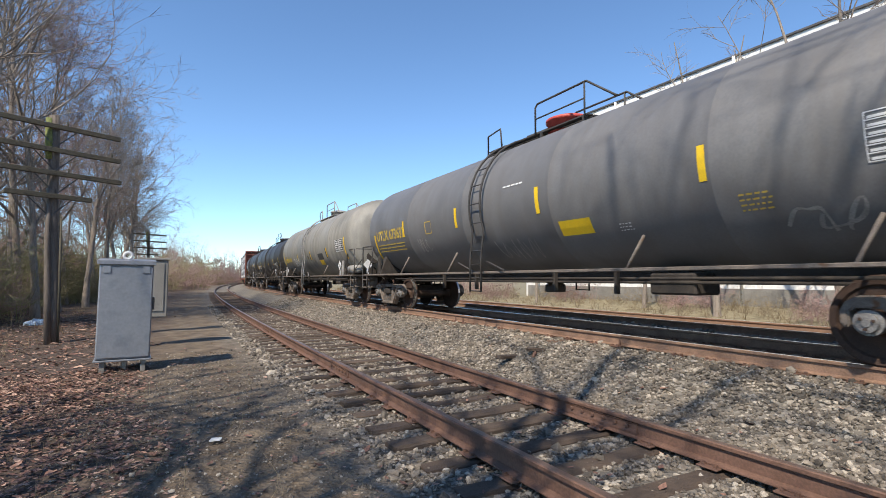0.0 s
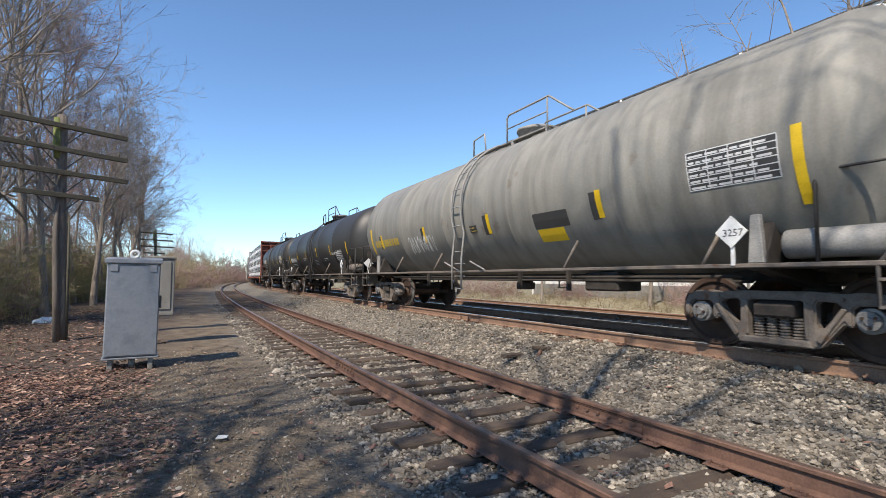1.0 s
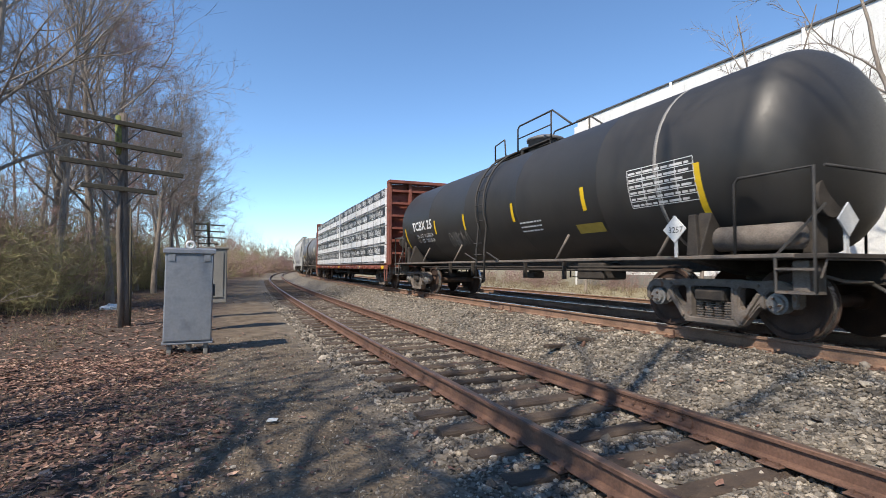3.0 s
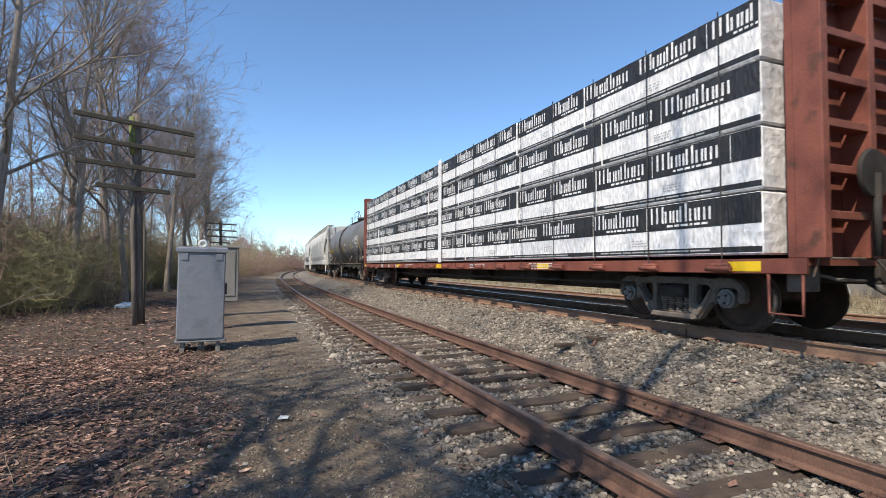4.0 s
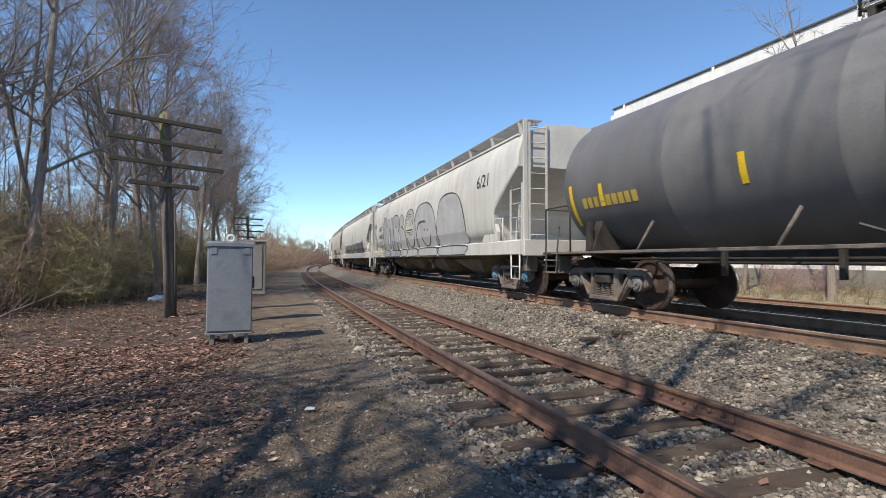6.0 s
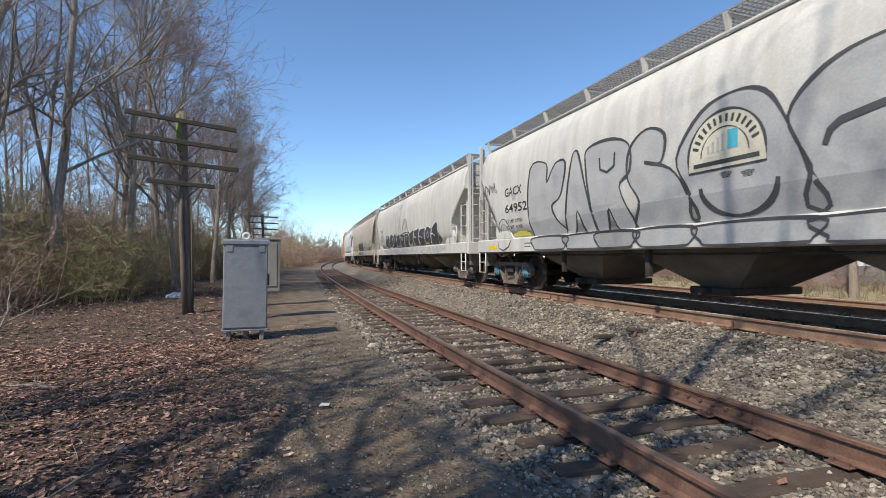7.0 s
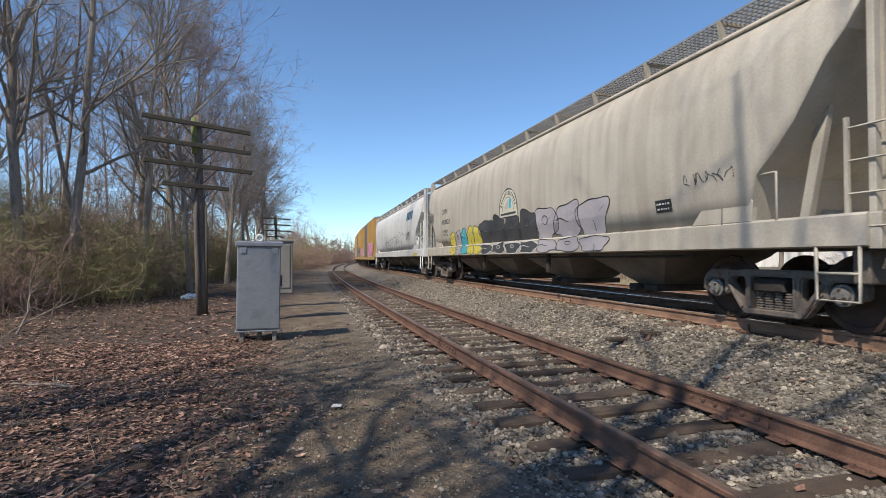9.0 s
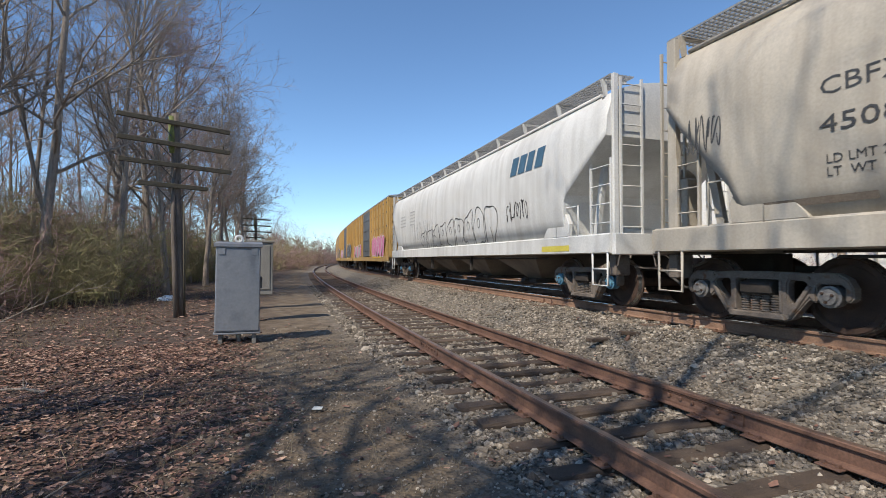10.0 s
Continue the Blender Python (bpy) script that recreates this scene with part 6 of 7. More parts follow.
def telegraph_pole(m, label):
    p = empty("telegraph_pole", m, label, "utility pole")
    lean = Vector((-0.20, 0.24, 5.30))
    bm = bmesh.new()
    tube(bm, [lean * (k / 8) + Vector((0.015 * math.sin(k), 0.01 * math.cos(2 * k), -0.1 if k == 0 else 0)) for k in range(9)], [0.13, 0.127, 0.124, 0.12, 0.117, 0.114, 0.11, 0.106, 0.10], 12)
    part("pole", bm, M["pole"], p)
    bm = bmesh.new()
    tube(bm, [(-0.05, -0.13, -0.1), (-0.11, -0.08, 1.2), (-0.17, -0.03, 2.4), (-0.19, 0.06, 3.55)], [0.07, 0.065, 0.055, 0.04], 8)
    part("split_timber", bm, M["pole"], p)
    bm = bmesh.new()
    tube(bm, [(0.12, -0.05, 0.0), (0.09, -0.02, 1.6), (0.06, 0.04, 2.9)], [0.03, 0.03, 0.02], 6)
    part("ground_wire_cover", bm, M["arm"], p)
    bm = bmesh.new()
    q = [lean * f + Vector((-0.075, -0.06, 0)) for f in (0.80, 0.88, 0.985)]
    tube(bm, q, [0.07, 0.085, 0.07], 8)
    part("moss", bm, M["moss"], p)
    d = Vector((0.92, 0.385, 0))
    for z, l, off in ((5.02, 2.66, 0.0), (4.45, 2.66, 0.0), (3.90, 2.66, 0.02), (3.36, 1.62, -0.1)):
        c = lean * (z / 5.30) + Vector((0.06, -0.15, 0)) + d * off
        bm = bmesh.new()
        box(bm, -l / 2, -0.045, -0.055, l / 2, 0.045, 0.055, 0.008, Matrix.Translation(c) @ pose(0, 0, 0, 0, 0.8, math.degrees(math.atan2(d.y, d.x))))
        arm = part("crossarm", bm, M["arm"], p)
        for s in (-1, 1):
            b2 = bmesh.new()
            tube(b2, [c + d * (0.42 * s) + Vector((0, 0.03, -0.04)), c + Vector((0.02 * s, 0.05, -0.46))], 0.014, 5)
            part("brace", b2, M["gutter"], arm)
        if l > 2:
            for k in range(6):
                if (k * 7 + int(z * 3)) % 4 == 0:
                    b2 = bmesh.new()
                    tube(b2, [c + d * (-1.15 + 0.46 * k) + Vector((0, 0, 0.05)), c + d * (-1.15 + 0.46 * k) + Vector((0, 0, 0.15))], [0.014, 0.022], 6)
                    part("insulator_pin", b2, M["arm"], arm)
    return p


pole = telegraph_pole(pose(-2.15, 14.2, 0), "weathered wooden telegraph pole with four mossy crossarms")
far_pole = copy_thing(pole, pose(-0.95, 47, 0.1, 0, 0, -4))
far_pole["label"] = "distant wooden telegraph pole with crossarms"

# rag of pale plastic, fallen log, paper scrap, split tie
rag = bmesh.new()
bmesh.ops.create_icosphere(rag, subdivisions=3, radius=0.3)
for v in rag.verts:
    v.co = Vector((v.co.x * 1.1, v.co.y * 0.8, max(-0.02, v.co.z * 0.55))) * (1 + 0.35 * noise.noise(v.co * 7))
tagged(part("plastic_bag", rag, M["bag"], None, "", pose(-3.35, 19.6, 0.03)), "crumpled pale blue plastic bag on leaves", "bag")
lg = bmesh.new()
tube(lg, [(0, 0, 0.12), (0.35, 0.1, 0.13), (0.8, 0.15, 0.10)], [0.13, 0.14, 0.10], 10)
tagged(part("log", lg, M["log"], None, "", pose(-5.6, 10.6, 0.02, 0, 0, 160)), "short rotten log lying in leaf litter", "log")
sc = bmesh.new()
prism(sc, [(-0.05, -0.03), (0.04, -0.04), (0.06, 0.02), (-0.02, 0.05)], 0.012, 0.022, "xy")
tagged(part("paper_scrap", sc, M["paper"], None, "", pose(0.45, 4.85, 0.01)), "small torn scrap of white paper", "litter")
for k, (x, y, r, ln) in enumerate(((5.05, 6.55, 12, 0.62), (5.35, 6.25, -25, 0.30))):
    bm = bmesh.new()
    box(bm, -ln / 2, -0.06, 0, ln / 2, 0.06, 0.06, 0.012)
    tagged(part("wood_scrap", bm, M["tie"], None, "", pose(x, y, lift(x - bend(y), y) + 0.02, 0, 4, r)), "broken grey piece of old tie on ballast", "wood scrap")
bm = bmesh.new()
tube(bm, [(0, 0, 0), (0.02, 0.01, 0.14), (0.03, 0.0, 0.16)], [0.035, 0.03, 0.02], 7)
tagged(part("rusty_spike", bm, M["rail"], None, "", pose(5.22, 6.2, lift(5.0, 6.2) + 0.0, 14, 10, 0)), "rusty spike standing in the ballast", "spike")


# ---- warehouse ----
def warehouse():
    b = empty("warehouse", pose(0, 0, 0), "long white corrugated metal warehouse with dark roof trim", "building")
    x0, top, y1 = 20.0, EYE + 9.1, 23.9
    bm = bmesh.new()
    box(bm, x0, -130, 0.2, x0 + 60, y1, top)
    part("wall", bm, M["wall"], b)
    for k in range(52):
        y = y1 - 0.6 - 2.0 * k
        if y < -80:
            break
        bm = bmesh.new()
        prism(bm, [(x0 + 0.002, y - 0.92), (x0 - 0.035, y - 0.86), (x0 - 0.035, y + 0.86), (x0 + 0.002, y + 0.92)], 0.3, top - 0.32, "xy")
        part("panel", bm, M["wall"], b)
    bm = bmesh.new()
    box(bm, x0 - 0.07, -130, top - 0.02, x0 + 0.2, y1 + 0.06, top + 0.07, 0.01)
    part("gutter", bm, M["gutter"], b)
    bm = bmesh.new()
    prism(bm, [(x0 + 0.1, top), (x0 + 30, top + 1.6), (x0 + 60, top)], -130, y1 + 0.05, "xz")
    part("roof", bm, M["galv"], b)
    for k in range(9):
        y = y1 - 1.0 - 6.0 * k
        bm = bmesh.new()
        tube(bm, [(x0 - 0.10, y, 0.4), (x0 - 0.10, y, top)], 0.06, 8)
        part("downpipe", bm, M["wall"], b)
    bm = bmesh.new()
    box(bm, x0 - 0.12, -130, 0.2, x0 - 0.036, y1, 1.1)
    part("plinth", bm, M["concrete"], b)
    return b


warehouse()
shed = empty("white_shed", pose(-7.6, 72, 0.1, 0, 0, 6), "white clapboard shed half hidden by bare trees", "shed")
bm = bmesh.new()
box(bm, -1.6, 0, 0, 1.6, 4, 3.2)
part("wall", bm, M["wall"], shed)
bm = bmesh.new()
prism(bm, [(-1.8, 3.2), (0, 3.9), (1.8, 3.2)], -0.3, 4.3, "xz")
part("roof", bm, M["galv"], shed)


# ---- bare trees ----
def raw_tube(V, F, pts, rs, n):
    base = len(V)
    side = None
    m = len(pts)
    for i in range(m):
        d = pts[min(i + 1, m - 1)] - pts[max(i - 1, 0)]
        d.normalize()
        if side is None:
            side = d.orthogonal().normalized()
        side = (side - d * side.dot(d))
        side.normalize()
        up = d.cross(side)
        for k in range(n):
            a = 6.28318 * k / n
            V.append(pts[i] + (side * math.cos(a) + up * math.sin(a)) * rs[i])
    for i in range(m - 1):
        for k in range(n):
            a = base + i * n + k
            b = base + i * n + (k + 1) % n
            F.append((a, b, b + n, a + n))


def raw_blade(V, F, p, e, w):
    """The finest twigs: one slender face each."""
    d = e - p
    o = d.orthogonal().normalized() * w
    b = len(V)
    V += [p - o, p + o, e + o * 0.5, e - o * 0.5]
    F.append((b, b + 1, b + 2, b + 3))


def raw_mesh(name, V, F, mat_, smooth=True):
    me = bpy.data.meshes.new(name)
    me.from_pydata(V, [], F)
    me.polygons.foreach_set("use_smooth", [smooth] * len(F))
    me.materials.append(mat_)
    return me


def bent(rnd, p, d, length, segs, wob, rise):
    pts = [p.copy()]
    d = d.normalized()
    for _ in range(segs):
        d = (d + Vector((rnd.gauss(0, wob), rnd.gauss(0, wob), rnd.gauss(0, wob) + rise))).normalized()
        p = p + d * (length / segs)
        pts.append(p)
    return pts


def bare_tree(seed, height, limbs, branches, twigs, fine, twigmat, spread=1.0, fork=False, low=0.28, thick=1.0, tw_r=1.0):
    rnd = random.Random(seed)
    VT, FT, VC, FC = [], [], [], []
    leaders = []
    r0 = (height * 0.0092 + 0.02) * thick
    trunk = bent(rnd, Vector((0, 0, -0.15)), Vector((rnd.gauss(0, 0.05), rnd.gauss(0, 0.05), 1)), height * (0.42 if fork else 0.86), 9, 0.045, 0.04)
    rs = [r0 * (1.25 if k == 0 else 1) * (1 - (0.40 if fork else 0.82) * k / 9) for k in range(10)]
    raw_tube(VT, FT, trunk, rs, 8)
    leaders.append((trunk, rs))
    if fork:
        for s in (-1, 1):
            d = Vector((s * rnd.uniform(0.2, 0.42), rnd.gauss(0, 0.2), 1))
            b = bent(rnd, trunk[-1], d, height * 0.5, 8, 0.06, 0.06)
            rb = [rs[-1] * 0.8 * (1 - 0.85 * k / 8) + 0.006 for k in range(9)]
            raw_tube(VT, FT, b, rb, 7)
            leaders.append((b, rb))

    def dirs(axis, tilt):
        a = rnd.uniform(0, 6.28)
        o = axis.orthogonal().normalized()
        q = axis.cross(o)
        return (axis * math.cos(tilt) + (o * math.cos(a) + q * math.sin(a)) * math.sin(tilt)).normalized()

    for k in range(limbs):
        pts, rr = leaders[k % len(leaders)] if not fork or k % 4 else leaders[0]
        if fork and pts is not leaders[0][0]:
            f = rnd.uniform(0.05, 0.98)
        else:
            f = rnd.uniform(low, 1.0) if not fork else rnd.uniform(0.6, 1.0)
        i = min(len(pts) - 2, int(f * (len(pts) - 1)))
        p = pts[i].lerp(pts[i + 1], f * (len(pts) - 1) - i)
        axis = (pts[i + 1] - pts[i]).normalized()
        ln = height * rnd.uniform(0.20, 0.40) * spread * (1.15 - 0.55 * f)
        limb = bent(rnd, p, dirs(axis, rnd.uniform(0.40, 0.95)), ln, 7, 0.13, 0.07)
        lr = [max(0.012, rr[i] * 0.42) * (1 - 0.85 * j / 7) + 0.004 for j in range(8)]
        raw_tube(VT, FT, limb, lr, 5)
        for _ in range(branches):
            g = rnd.uniform(0.15, 1.0)
            j = min(6, int(g * 7))
            bp = limb[j].lerp(limb[j + 1], g * 7 - j)
            bl = ln * rnd.uniform(0.28, 0.55) * (1.2 - 0.5 * g)
            br = bent(rnd, bp, dirs((limb[j + 1] - limb[j]).normalized(), rnd.uniform(0.5, 1.15)), bl, 4, 0.16, 0.03)
            r1 = max(0.006, lr[j] * 0.5)
            raw_tube(VC, FC, br, [r1 * (1 - 0.75 * q / 4) + 0.003 for q in range(5)], 4)
            for _ in range(twigs):
                h = rnd.uniform(0.15, 1.0)
                q = min(3, int(h * 4))
                tp = br[q].lerp(br[q + 1], h * 4 - q)
                tl = bl * rnd.uniform(0.3, 0.6)
                tw = bent(rnd, tp, dirs((br[q + 1] - br[q]).normalized(), rnd.uniform(0.3, 0.9)), tl, 2, 0.16, 0.08)
                raw_tube(VC, FC, tw, [0.0066 * tw_r, 0.005 * tw_r, 0.003 * tw_r], 3)
                for _ in range(fine):
                    w = rnd.uniform(0.1, 1.0)
                    z = 0 if w < 0.5 else 1
                    fp = tw[z].lerp(tw[z + 1], (w - 0.5 * z) * 2)
                    e = fp + dirs((tw[z + 1] - tw[z]).normalized(), rnd.uniform(0.3, 0.9)) * tl * rnd.uniform(0.3, 0.7)
                    raw_blade(VC, FC, fp, e, 0.0040 * tw_r)
    return raw_mesh("trunk", VT, FT, M["bark"]), raw_mesh("crown", VC, FC, twigmat)


def plant(name, meshes, m, label, category, group=""):
    e = empty(name, m, label, category, group)
    for pn, me in meshes:
        share_mesh(pn, me, e, pose(0, 0, 0))
    return e


KINDS = [bare_tree(1, 15, 18, 8, 6, 6, M["twig"], 1.15), bare_tree(2, 16, 19, 8, 6, 6, M["twig"], 1.2, True), bare_tree(3, 13, 18, 8, 6, 6, M["twigred"], 1.25),
         bare_tree(4, 17, 19, 8, 6, 6, M["twig"], 1.05), bare_tree(5, 13, 18, 8, 6, 6, M["twig"], 1.35, True)]
BIG = [bare_tree(41, 19, 20, 8, 5, 4, M["twig"], 1.2, True, thick=0.85), bare_tree(42, 20, 20, 8, 5, 4, M["twig"], 1.1, low=0.25, thick=0.8)]
POLES = [bare_tree(51, 17, 14, 6, 5, 4, M["twig"], 0.75, low=0.42, thick=0.7), bare_tree(52, 18, 13, 6, 5, 4, M["twig"], 0.8, low=0.5, thick=0.62)]
FAR_KINDS = [bare_tree(11, 14, 13, 6, 4, 4, M["twigred"], 1.2), bare_tree(12, 15, 13, 6, 4, 4, M["twig"], 1.2, True)]
SAPLINGS = [bare_tree(61, 7.5, 16, 5, 4, 3, M["twig"], 0.9, low=0.12, thick=0.55), bare_tree(62, 6.0, 16, 5, 4, 3, M["twigred"], 1.0, low=0.1, thick=0.5)]
DISTANT = [bare_tree(71, 9, 14, 6, 5, 4, M["twigred"], 1.3, low=0.1, tw_r=4.0), bare_tree(72, 8, 14, 6, 5, 4, M["twig"], 1.3, low=0.1, tw_r=4.0)]
SLIM = bare_tree(21, 11, 12, 6, 5, 2, M["twig"], 0.8, True)
SHADE = bare_tree(31, 15, 16, 6, 3, 0, M["twig"], 1.45, True, thick=1.35)


def tree(kind, d, y, scale, turn, label="tall bare deciduous tree at the wood's edge", group="bare trees of the wood"):
    t, c = kind
    e = plant("tree", (("trunk", t), ("crown", c)), Matrix.Translation((plan_x(d, y), y, lift(d, y))) @ pose(0, 0, 0, 0, 0, turn) @ Matrix.Scale(scale, 4), label, "tree", group)
    return e


rnd = random.Random(404)
# near wood, each tree set by hand along the edge, then the depth of the wood
for k, (d, y, sc) in enumerate(((-5.6, 20.5, 0.9), (-4.5, 26.5, 0.95), (-5.6, 34.0, 1.0),
                                (-4.7, 37.0, 0.9), (-5.8, 42.0, 1.0), (-5.0, 48.5, 0.95), (-6.2, 55.0, 1.0), (-9.0, 31.0, 1.05), (-4.1, 30.2, 0.8), (-3.9, 40.0, 0.85), (-3.8, 45.5, 0.8), (-4.0, 52.0, 0.85), (-4.4, 22.6, 0.78), (-3.7, 34.8, 0.75))):
    tree(KINDS[(k * 2 + k // 3) % 5], d, y, sc, rnd.uniform(0, 360))
for k, (d, y, sc, tn) in enumerate(((-7.9, 17.4, 1.0, 15), (-6.9, 18.3, 0.95, 200), (-10.4, 16.2, 1.0, 120), (-5.6, 25.5, 0.9, 70))):
    tree(BIG[k % 2], d, y, sc, tn, "tall thick bare tree with spreading limbs")
for k in range(13):
    y = 19 + 3.0 * k + rnd.uniform(-0.7, 0.7)
    tree(POLES[k % 2], -rnd.uniform(5.6, 12.5), y, rnd.uniform(0.75, 1.05), rnd.uniform(0, 360), "slender straight bare tree among the wood")
for k in range(6):
    y = 18 + 10.0 * k + rnd.uniform(-1.5, 1.5)
    tree(FAR_KINDS[k % 2], -rnd.uniform(10.5, 24), y, rnd.uniform(0.85, 1.1), rnd.uniform(0, 360))
for k in range(44):
    y = 62 + 4.6 * k + rnd.uniform(-2, 2)
    tree(FAR_KINDS[k % 2], -rnd.uniform(5.0, 15), y, rnd.uniform(0.55, 0.85), rnd.uniform(0, 360), "distant bare tree beside the railway", "distant trees")
for k in range(12):
    y = 75 + 15 * k + rnd.uniform(-4, 4)
    tree(FAR_KINDS[(k + 1) % 2], rnd.uniform(19, 32), y, rnd.uniform(0.5, 0.75), rnd.uniform(0, 360), "distant bare tree beside the railway", "distant trees")
# the wood's depth: smaller trees and tall thickets close it behind
for k in range(40):
    y = 17 + 1.05 * k + rnd.uniform(-0.6, 0.6)
    tree(SAPLINGS[k % 2], -rnd.uniform(5.2, 13.0), y, rnd.uniform(0.7, 1.2), rnd.uniform(0, 360), "thin bare sapling among the undergrowth", "saplings of the wood")
for k in range(46):
    y = 95 + 4.2 * k + rnd.uniform(-2, 2)
    tree(DISTANT[k % 2], -rnd.uniform(3.2, 12.0), y, rnd.uniform(0.6, 1.0), rnd.uniform(0, 360), "distant bare tree beside the railway", "distant trees")
for k in range(22):
    tree(DISTANT[k % 2], -14 + 2.6 * k + rnd.uniform(-1, 1), 262 + rnd.uniform(0, 30), rnd.uniform(0.7, 1.1), rnd.uniform(0, 360), "distant bare tree beside the railway", "distant trees")
for k in range(22):
    y = 14 + 3.6 * k + rnd.uniform(-1, 1)
    tree(FAR_KINDS[k % 2], -rnd.uniform(13, 34), y, rnd.uniform(0.6, 1.0), rnd.uniform(0, 360), "bare tree deep in the wood", "bare trees of the wood")
# slim trees between the second track and the warehouse
for d, y, sc, tn in ((15.9, 9.6, 1.0, 20), (16.6, 6.4, 1.12, 140), (16.8, 13.2, 0.72, 250), (17.2, 3.4, 1.1, 70), (16.4, 19.5, 0.6, 10)):
    tree(SLIM, d, y, sc, tn, "slim bare tree in front of the white warehouse", "slim trees by the warehouse")
# the wood goes on behind and beside the camera
for d, y, sc, tn in ((-4.0, -1.75, 1.2, 30), (-7.0, -0.25, 0.95, 110), (-2.0, -4.6, 1.05, 200), (-9.0, -4.5, 1.1, 300), (0.6, -8.0, 1.0, 10), (-6.6, 3.5, 0.8, 160)):
    tree(SHADE, d, y, sc, tn, "tall bare tree on the near wood's edge")


# ---- undergrowth ----
def thicket(seed, stems, height, mat_):
    """Upright stems, and the twigs that leave them."""
    rnd2 = random.Random(seed)
    V, F, VT, FT = [], [], [], []
    for _ in range(stems):
        a, r = rnd2.uniform(0, 6.28), 1.5 * rnd2.random() ** 0.6
        p = Vector((r * math.cos(a), r * math.sin(a), -0.05))
        st = bent(rnd2, p, Vector((rnd2.gauss(0, 0.24), rnd2.gauss(0, 0.24), 1)), height * rnd2.uniform(0.35, 1.05), 4, 0.18, 0.0)
        raw_tube(V, F, st, [0.008, 0.007, 0.0058, 0.0045, 0.003], 3)
        for _ in range(8):
            i = rnd2.randrange(1, 5)
            q = bent(rnd2, st[i], Vector((rnd2.gauss(0, 1), rnd2.gauss(0, 1), rnd2.uniform(0, 1.0))), height * rnd2.uniform(0.12, 0.32), 2, 0.25, -0.02)
            raw_tube(VT, FT, q, [0.0046, 0.0038, 0.0025], 3)
            for _ in range(6):
                e = q[rnd2.randrange(1, 3)] + Vector((rnd2.gauss(0, 1), rnd2.gauss(0, 1), rnd2.gauss(0.3, 0.7))).normalized() * height * rnd2.uniform(0.06, 0.16)
                raw_blade(VT, FT, q[1], e, 0.0034)
    return (("stem_clump", raw_mesh("stem_clump", V, F, mat_)), ("twig_clump", raw_mesh("twig_clump", VT, FT, mat_)))


BUSH = [thicket(1, 80, 2.1, M["shrub"]), thicket(2, 76, 2.5, M["shrub"]), thicket(3, 66, 2.0, M["twigred"]), thicket(4, 24, 1.3, M["straw"])]
for k in range(84):
    y = 15.0 + 0.66 * k + rnd.uniform(-0.6, 0.6)
    d = -rnd.uniform(5.4, 7.2) - (0.8 if y < 21 else 0) - 1.0 * (k % 4)
    plant("shrub", BUSH[2 if k % 6 == 0 else k % 2], Matrix.Translation((plan_x(d, y), y, lift(d, y))) @ pose(0, 0, 0, 0, 0, rnd.uniform(0, 360)) @ Matrix.Scale(rnd.uniform(0.85, 1.5), 4),
          "tangled leafless olive-brown shrub at the wood's edge", "shrub", "undergrowth shrubs")
for k in range(30):
    y = 13 + 2.2 * k + rnd.uniform(-1, 1)
    d = -rnd.uniform(9, 22)
    plant("shrub", BUSH[k % 3], Matrix.Translation((plan_x(d, y), y, lift(d, y))) @ pose(0, 0, 0, 0, 0, rnd.uniform(0, 360)) @ Matrix.Scale(rnd.uniform(1.5, 2.4), 4),
          "tall leafless thicket inside the wood", "shrub", "undergrowth shrubs")
for k in range(48):
    y = 66 + 4.0 * k
    d = -rnd.uniform(1.6, 9.0)
    plant("shrub", BUSH[2 if k % 3 else 0], Matrix.Translation((plan_x(d, y), y, lift(d, y))) @ pose(0, 0, 0, 0, 0, rnd.uniform(0, 360)) @ Matrix.Scale(rnd.uniform(1.3, 2.6), 4),
          "distant leafless brown shrub beside the railway", "shrub", "distant shrubs")
for k in range(30):
    y = 0.5 + 1.9 * k + rnd.uniform(-0.8, 0.8)
    d = rnd.uniform(15.2, 18.6)
    plant("shrub", BUSH[3 if k % 3 else 2], Matrix.Translation((plan_x(d, y), y, lift(d, y))) @ pose(0, 0, 0, 0, 0, rnd.uniform(0, 360)) @ Matrix.Scale(rnd.uniform(0.5, 0.85), 4),
          "dry leafless brush before the warehouse wall", "shrub", "brush by the warehouse")


# ---- leaf litter and dry grass ----
def litter(name, n, region, size, seed, mat_, label, category, falloff=None):
    rng = np.random.default_rng(seed)
    V, F = [], []
    while len(V) < n * 6:
        d, y = rng.uniform(region[0], region[1]), region[2] + (region[3] - region[2]) * rng.uniform(0, 1) ** 1.25
        if falloff and rng.uniform() > falloff(d, y):
            continue
        s = size * rng.lognormal(0, 0.3)
        a, t1, t2 = rng.uniform(0, 6.28), rng.uniform(-0.6, 0.6), rng.uniform(-0.5, 0.5)
        c, sn = math.cos(a), math.sin(a)
        g = lift(d, y)
        z = g + rng.uniform(0.004, 0.045)
        x0, b = plan_x(d, y), len(V)
        curl = rng.uniform(0.05, 0.5) * s
        for u, v, w in ((-1, 0, curl), (-0.3, 0.55, 0.5 * curl), (0.9, 0.25, 0.4 * curl), (1.15, -0.1, curl), (0.3, -0.6, 0.6 * curl), (0.05, 0.0, 0.0)):
            u, v = u * s, v * s
            V.append((x0 + u * c - v * sn, y + u * sn + v * c, max(z + w + u * t1 * 0.5 + v * t2 * 0.5, g + 0.003)))
        F += [(b, b + 5, b + 1), (b + 1, b + 5, b + 2), (b + 2, b + 5, b + 3), (b + 3, b + 5, b + 4), (b + 4, b + 5, b)]
    me = raw_mesh(name, V, F, mat_, False)
    return tagged(new(name, me), label, category, kind="stuff")


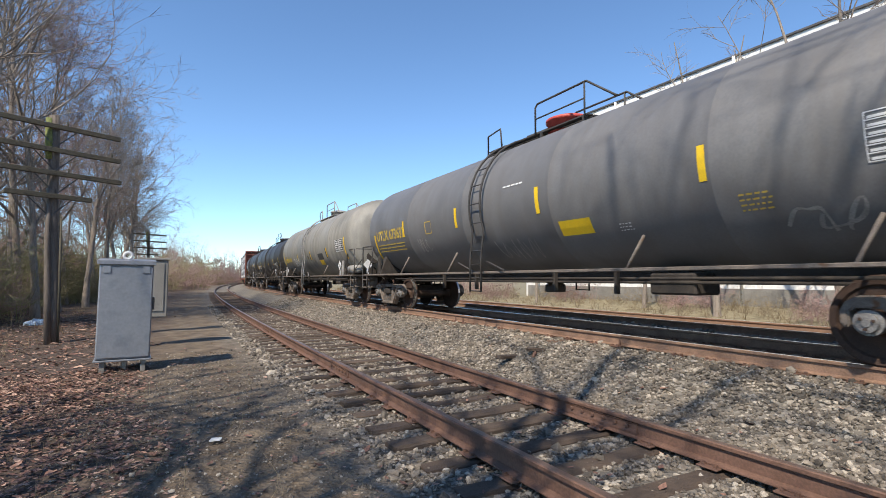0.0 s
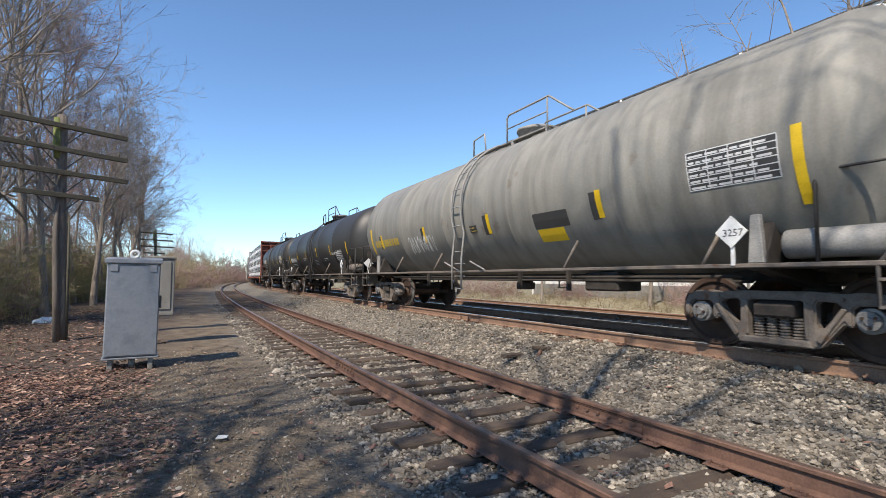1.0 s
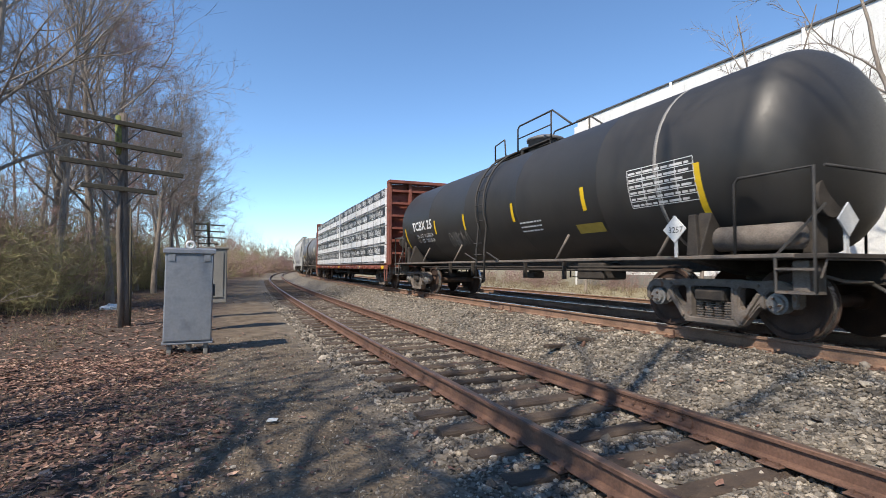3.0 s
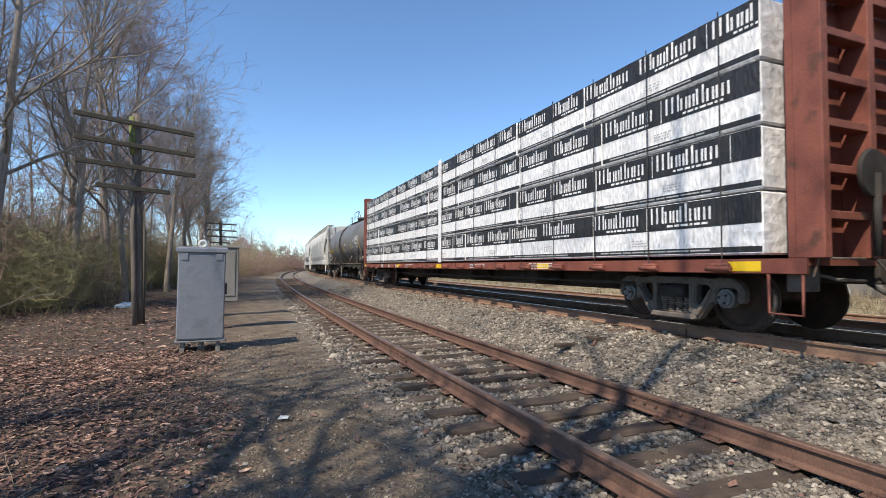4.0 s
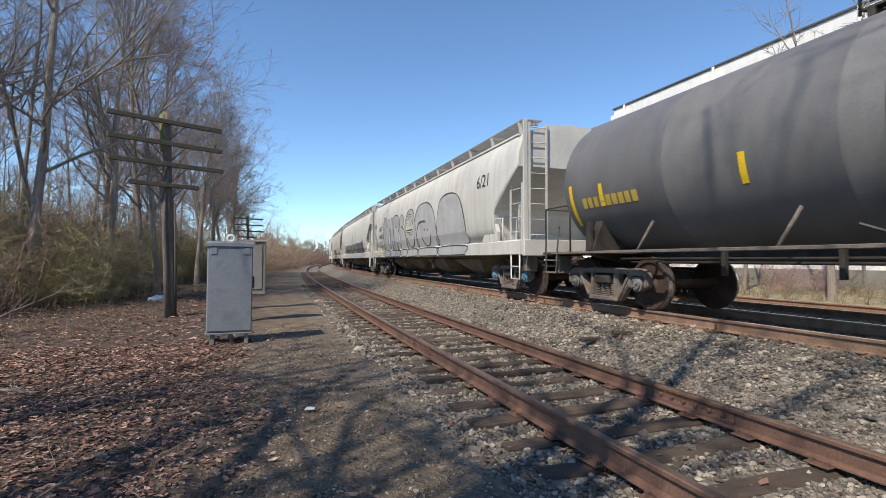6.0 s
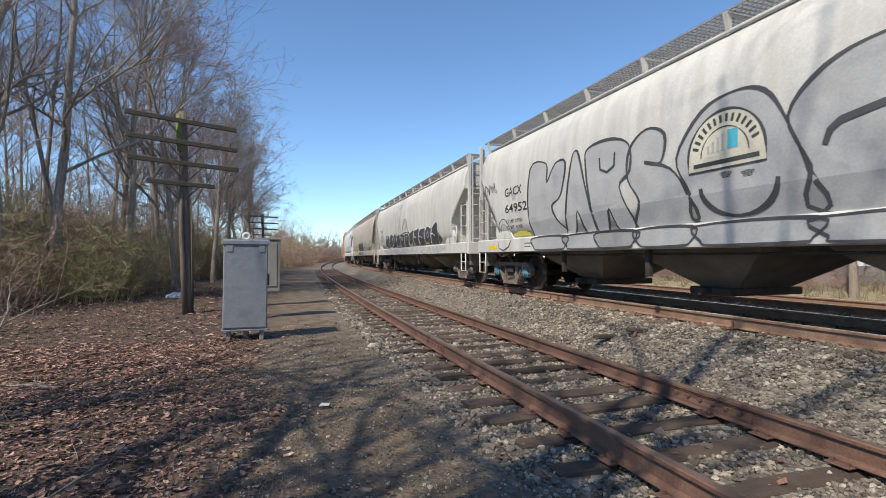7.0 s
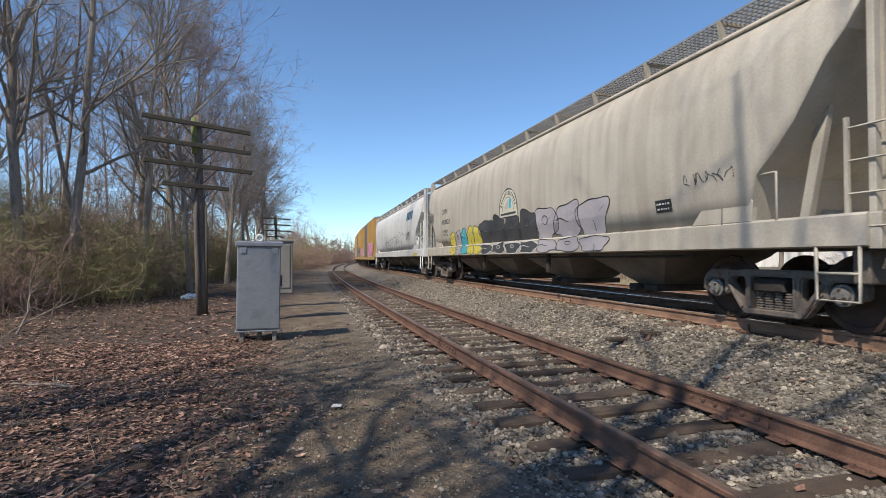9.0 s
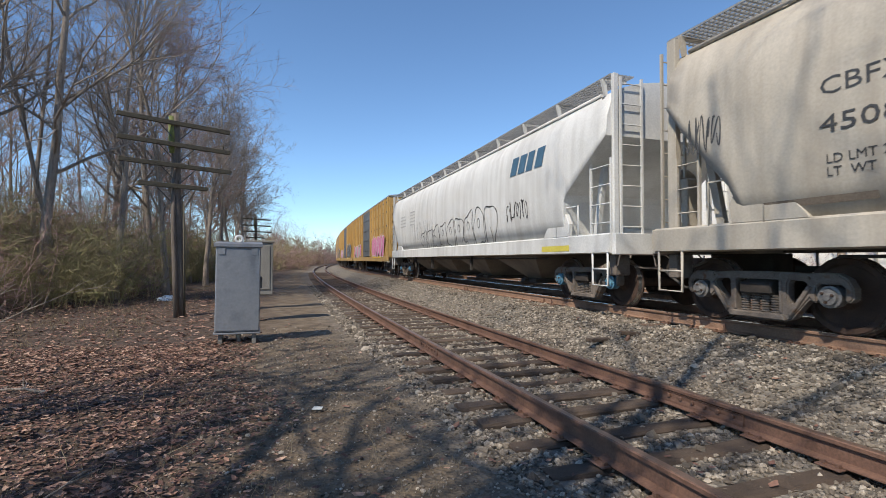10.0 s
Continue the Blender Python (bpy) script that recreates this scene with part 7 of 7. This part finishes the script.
def edge_fade(d, y):
    w = noise.noise((d * 0.7, y * 0.5, 1.0)) * 0.9
    return max(0.03, min(1.0, (0.15 - d - 0.06 * (y - 4) + w) / 1.0))


litter("leaf_litter", 44000, (-7.5, 0.8, 1.2, 9.5), 0.022, 5, M["leaf"], "brown dead oak leaves covering the ground", "leaves", edge_fade)
litter("leaf_litter", 13000, (-11, 0.5, 7, 26), 0.036, 6, M["leaf"], "brown dead oak leaves covering the ground", "leaves", edge_fade)
litter("scattered_leaves", 500, (0.2, 5.5, 1.2, 12), 0.028, 7, M["leaf"], "few dead leaves scattered over gravel", "leaves")


def blades(name, n, region, h, seed, label, tuft=12, r=0.0022):
    """Dry stalks and grass in loose tufts."""
    rnd3 = random.Random(seed)
    V, F = [], []
    for _ in range(n):
        d, y = rnd3.uniform(region[0], region[1]), region[2] + (region[3] - region[2]) * rnd3.random() ** 1.2
        for _ in range(rnd3.randrange(2, tuft)):
            p = Vector((plan_x(d, y) + rnd3.gauss(0, 0.07), y + rnd3.gauss(0, 0.07), lift(d, y) - 0.01))
            st = bent(rnd3, p, Vector((rnd3.gauss(0, 0.35), rnd3.gauss(0, 0.35), 1)), h * rnd3.uniform(0.3, 1.0), 3, 0.22, -0.10)
            raw_tube(V, F, st, [r, r * 0.8, r * 0.6, r * 0.3], 3)
    return tagged(new(name, raw_mesh(name, V, F, M["straw"])), label, "dry grass", kind="stuff")


blades("dry_grass", 520, (-6, 1.5, 1.4, 9), 0.14, 8, "thin dry grass and weed stalks in leaf litter")
blades("dry_stalks", 40, (-3.4, 1.0, 2.2, 8), 0.46, 9, "tall dead weed stalks standing on the verge", 4, 0.003)
blades("verge_grass", 700, (-11, -2.5, 9, 30), 0.28, 10, "dry straw-coloured grass under the trees", 12, 0.004)
blades("far_grass", 1100, (14.2, 19.5, 0, 60), 0.42, 11, "dry straw-coloured grass along the warehouse", 11, 0.008)


# ---- fallen branches ----
def fallen_branch(x, y, turn, ln, seed, rise, label):
    rnd4 = random.Random(seed)
    e = empty("fallen_branch", pose(x, y, lift(x - bend(y), y) + 0.01, 0, 0, turn), label, "branch")

    def piece(name, pts, radii, n):
        V, F = [], []
        raw_tube(V, F, [Vector((p.x, p.y, max(p.z, 0.012))) for p in pts], radii, n)
        share_mesh(name, raw_mesh(name, V, F, M["bark"]), e, pose(0, 0, 0))

    st = bent(rnd4, Vector((0, 0, 0.02)), Vector((1, 0, rise)), ln, 6, 0.12, -0.02)
    piece("stem", st, [0.020, 0.018, 0.015, 0.012, 0.009, 0.006, 0.004], 5)
    for _ in range(7):
        i = rnd4.randrange(1, 6)
        q = bent(rnd4, st[i], Vector((1, rnd4.gauss(0, 0.8), rnd4.gauss(0.2, 0.3) + rise)), ln * rnd4.uniform(0.15, 0.35), 3, 0.2, 0)
        piece("twig", q, [0.009, 0.007, 0.005, 0.003], 4)


for k, (x, y, tn, ln, rise) in enumerate(((-4.9, 11.0, 25, 2.2, 0.55), (-4.7, 10.8, 75, 1.6, 0.9), (-3.3, 4.6, 30, 1.4, 0.0), (-2.6, 3.4, -20, 1.1, 0.02), (-4.2, 6.8, 60, 1.5, 0.0), (-2.2, 6.4, 140, 1.0, 0.05), (-1.6, 2.9, 35, 0.9, 0.0))):
    fallen_branch(x, y, tn, ln, 300 + k, rise, "thin dead branch lying in leaf litter")


# ---- motion of the train ----
def car_pose(mid, length, t):
    """A car whose two trucks stand on the curved track."""
    y = mid - SPEED * t
    b = length / 2 - 1.95
    f, r = Vector((main_x(y - b), y - b)), Vector((main_x(y + b), y + b))
    c = (f + r) / 2
    return pose(c.x, c.y, MAIN_Z, 0, 0, -math.degrees(math.atan2(r.x - f.x, r.y - f.y)))


def motions():
    for ob, mid, length in CONSIST:
        walk(ob, [(0.5 * k, car_pose(mid, length, 0.5 * k)) for k in range(21)])
    turn = math.degrees(SPEED / WHEEL_R)
    for k, (w, y) in enumerate(wheelsets):
        walk(w, [(j / 30, pose(0, y, WHEEL_R, turn * j / 30 + 37 * k)) for j in range(301)])


motions()
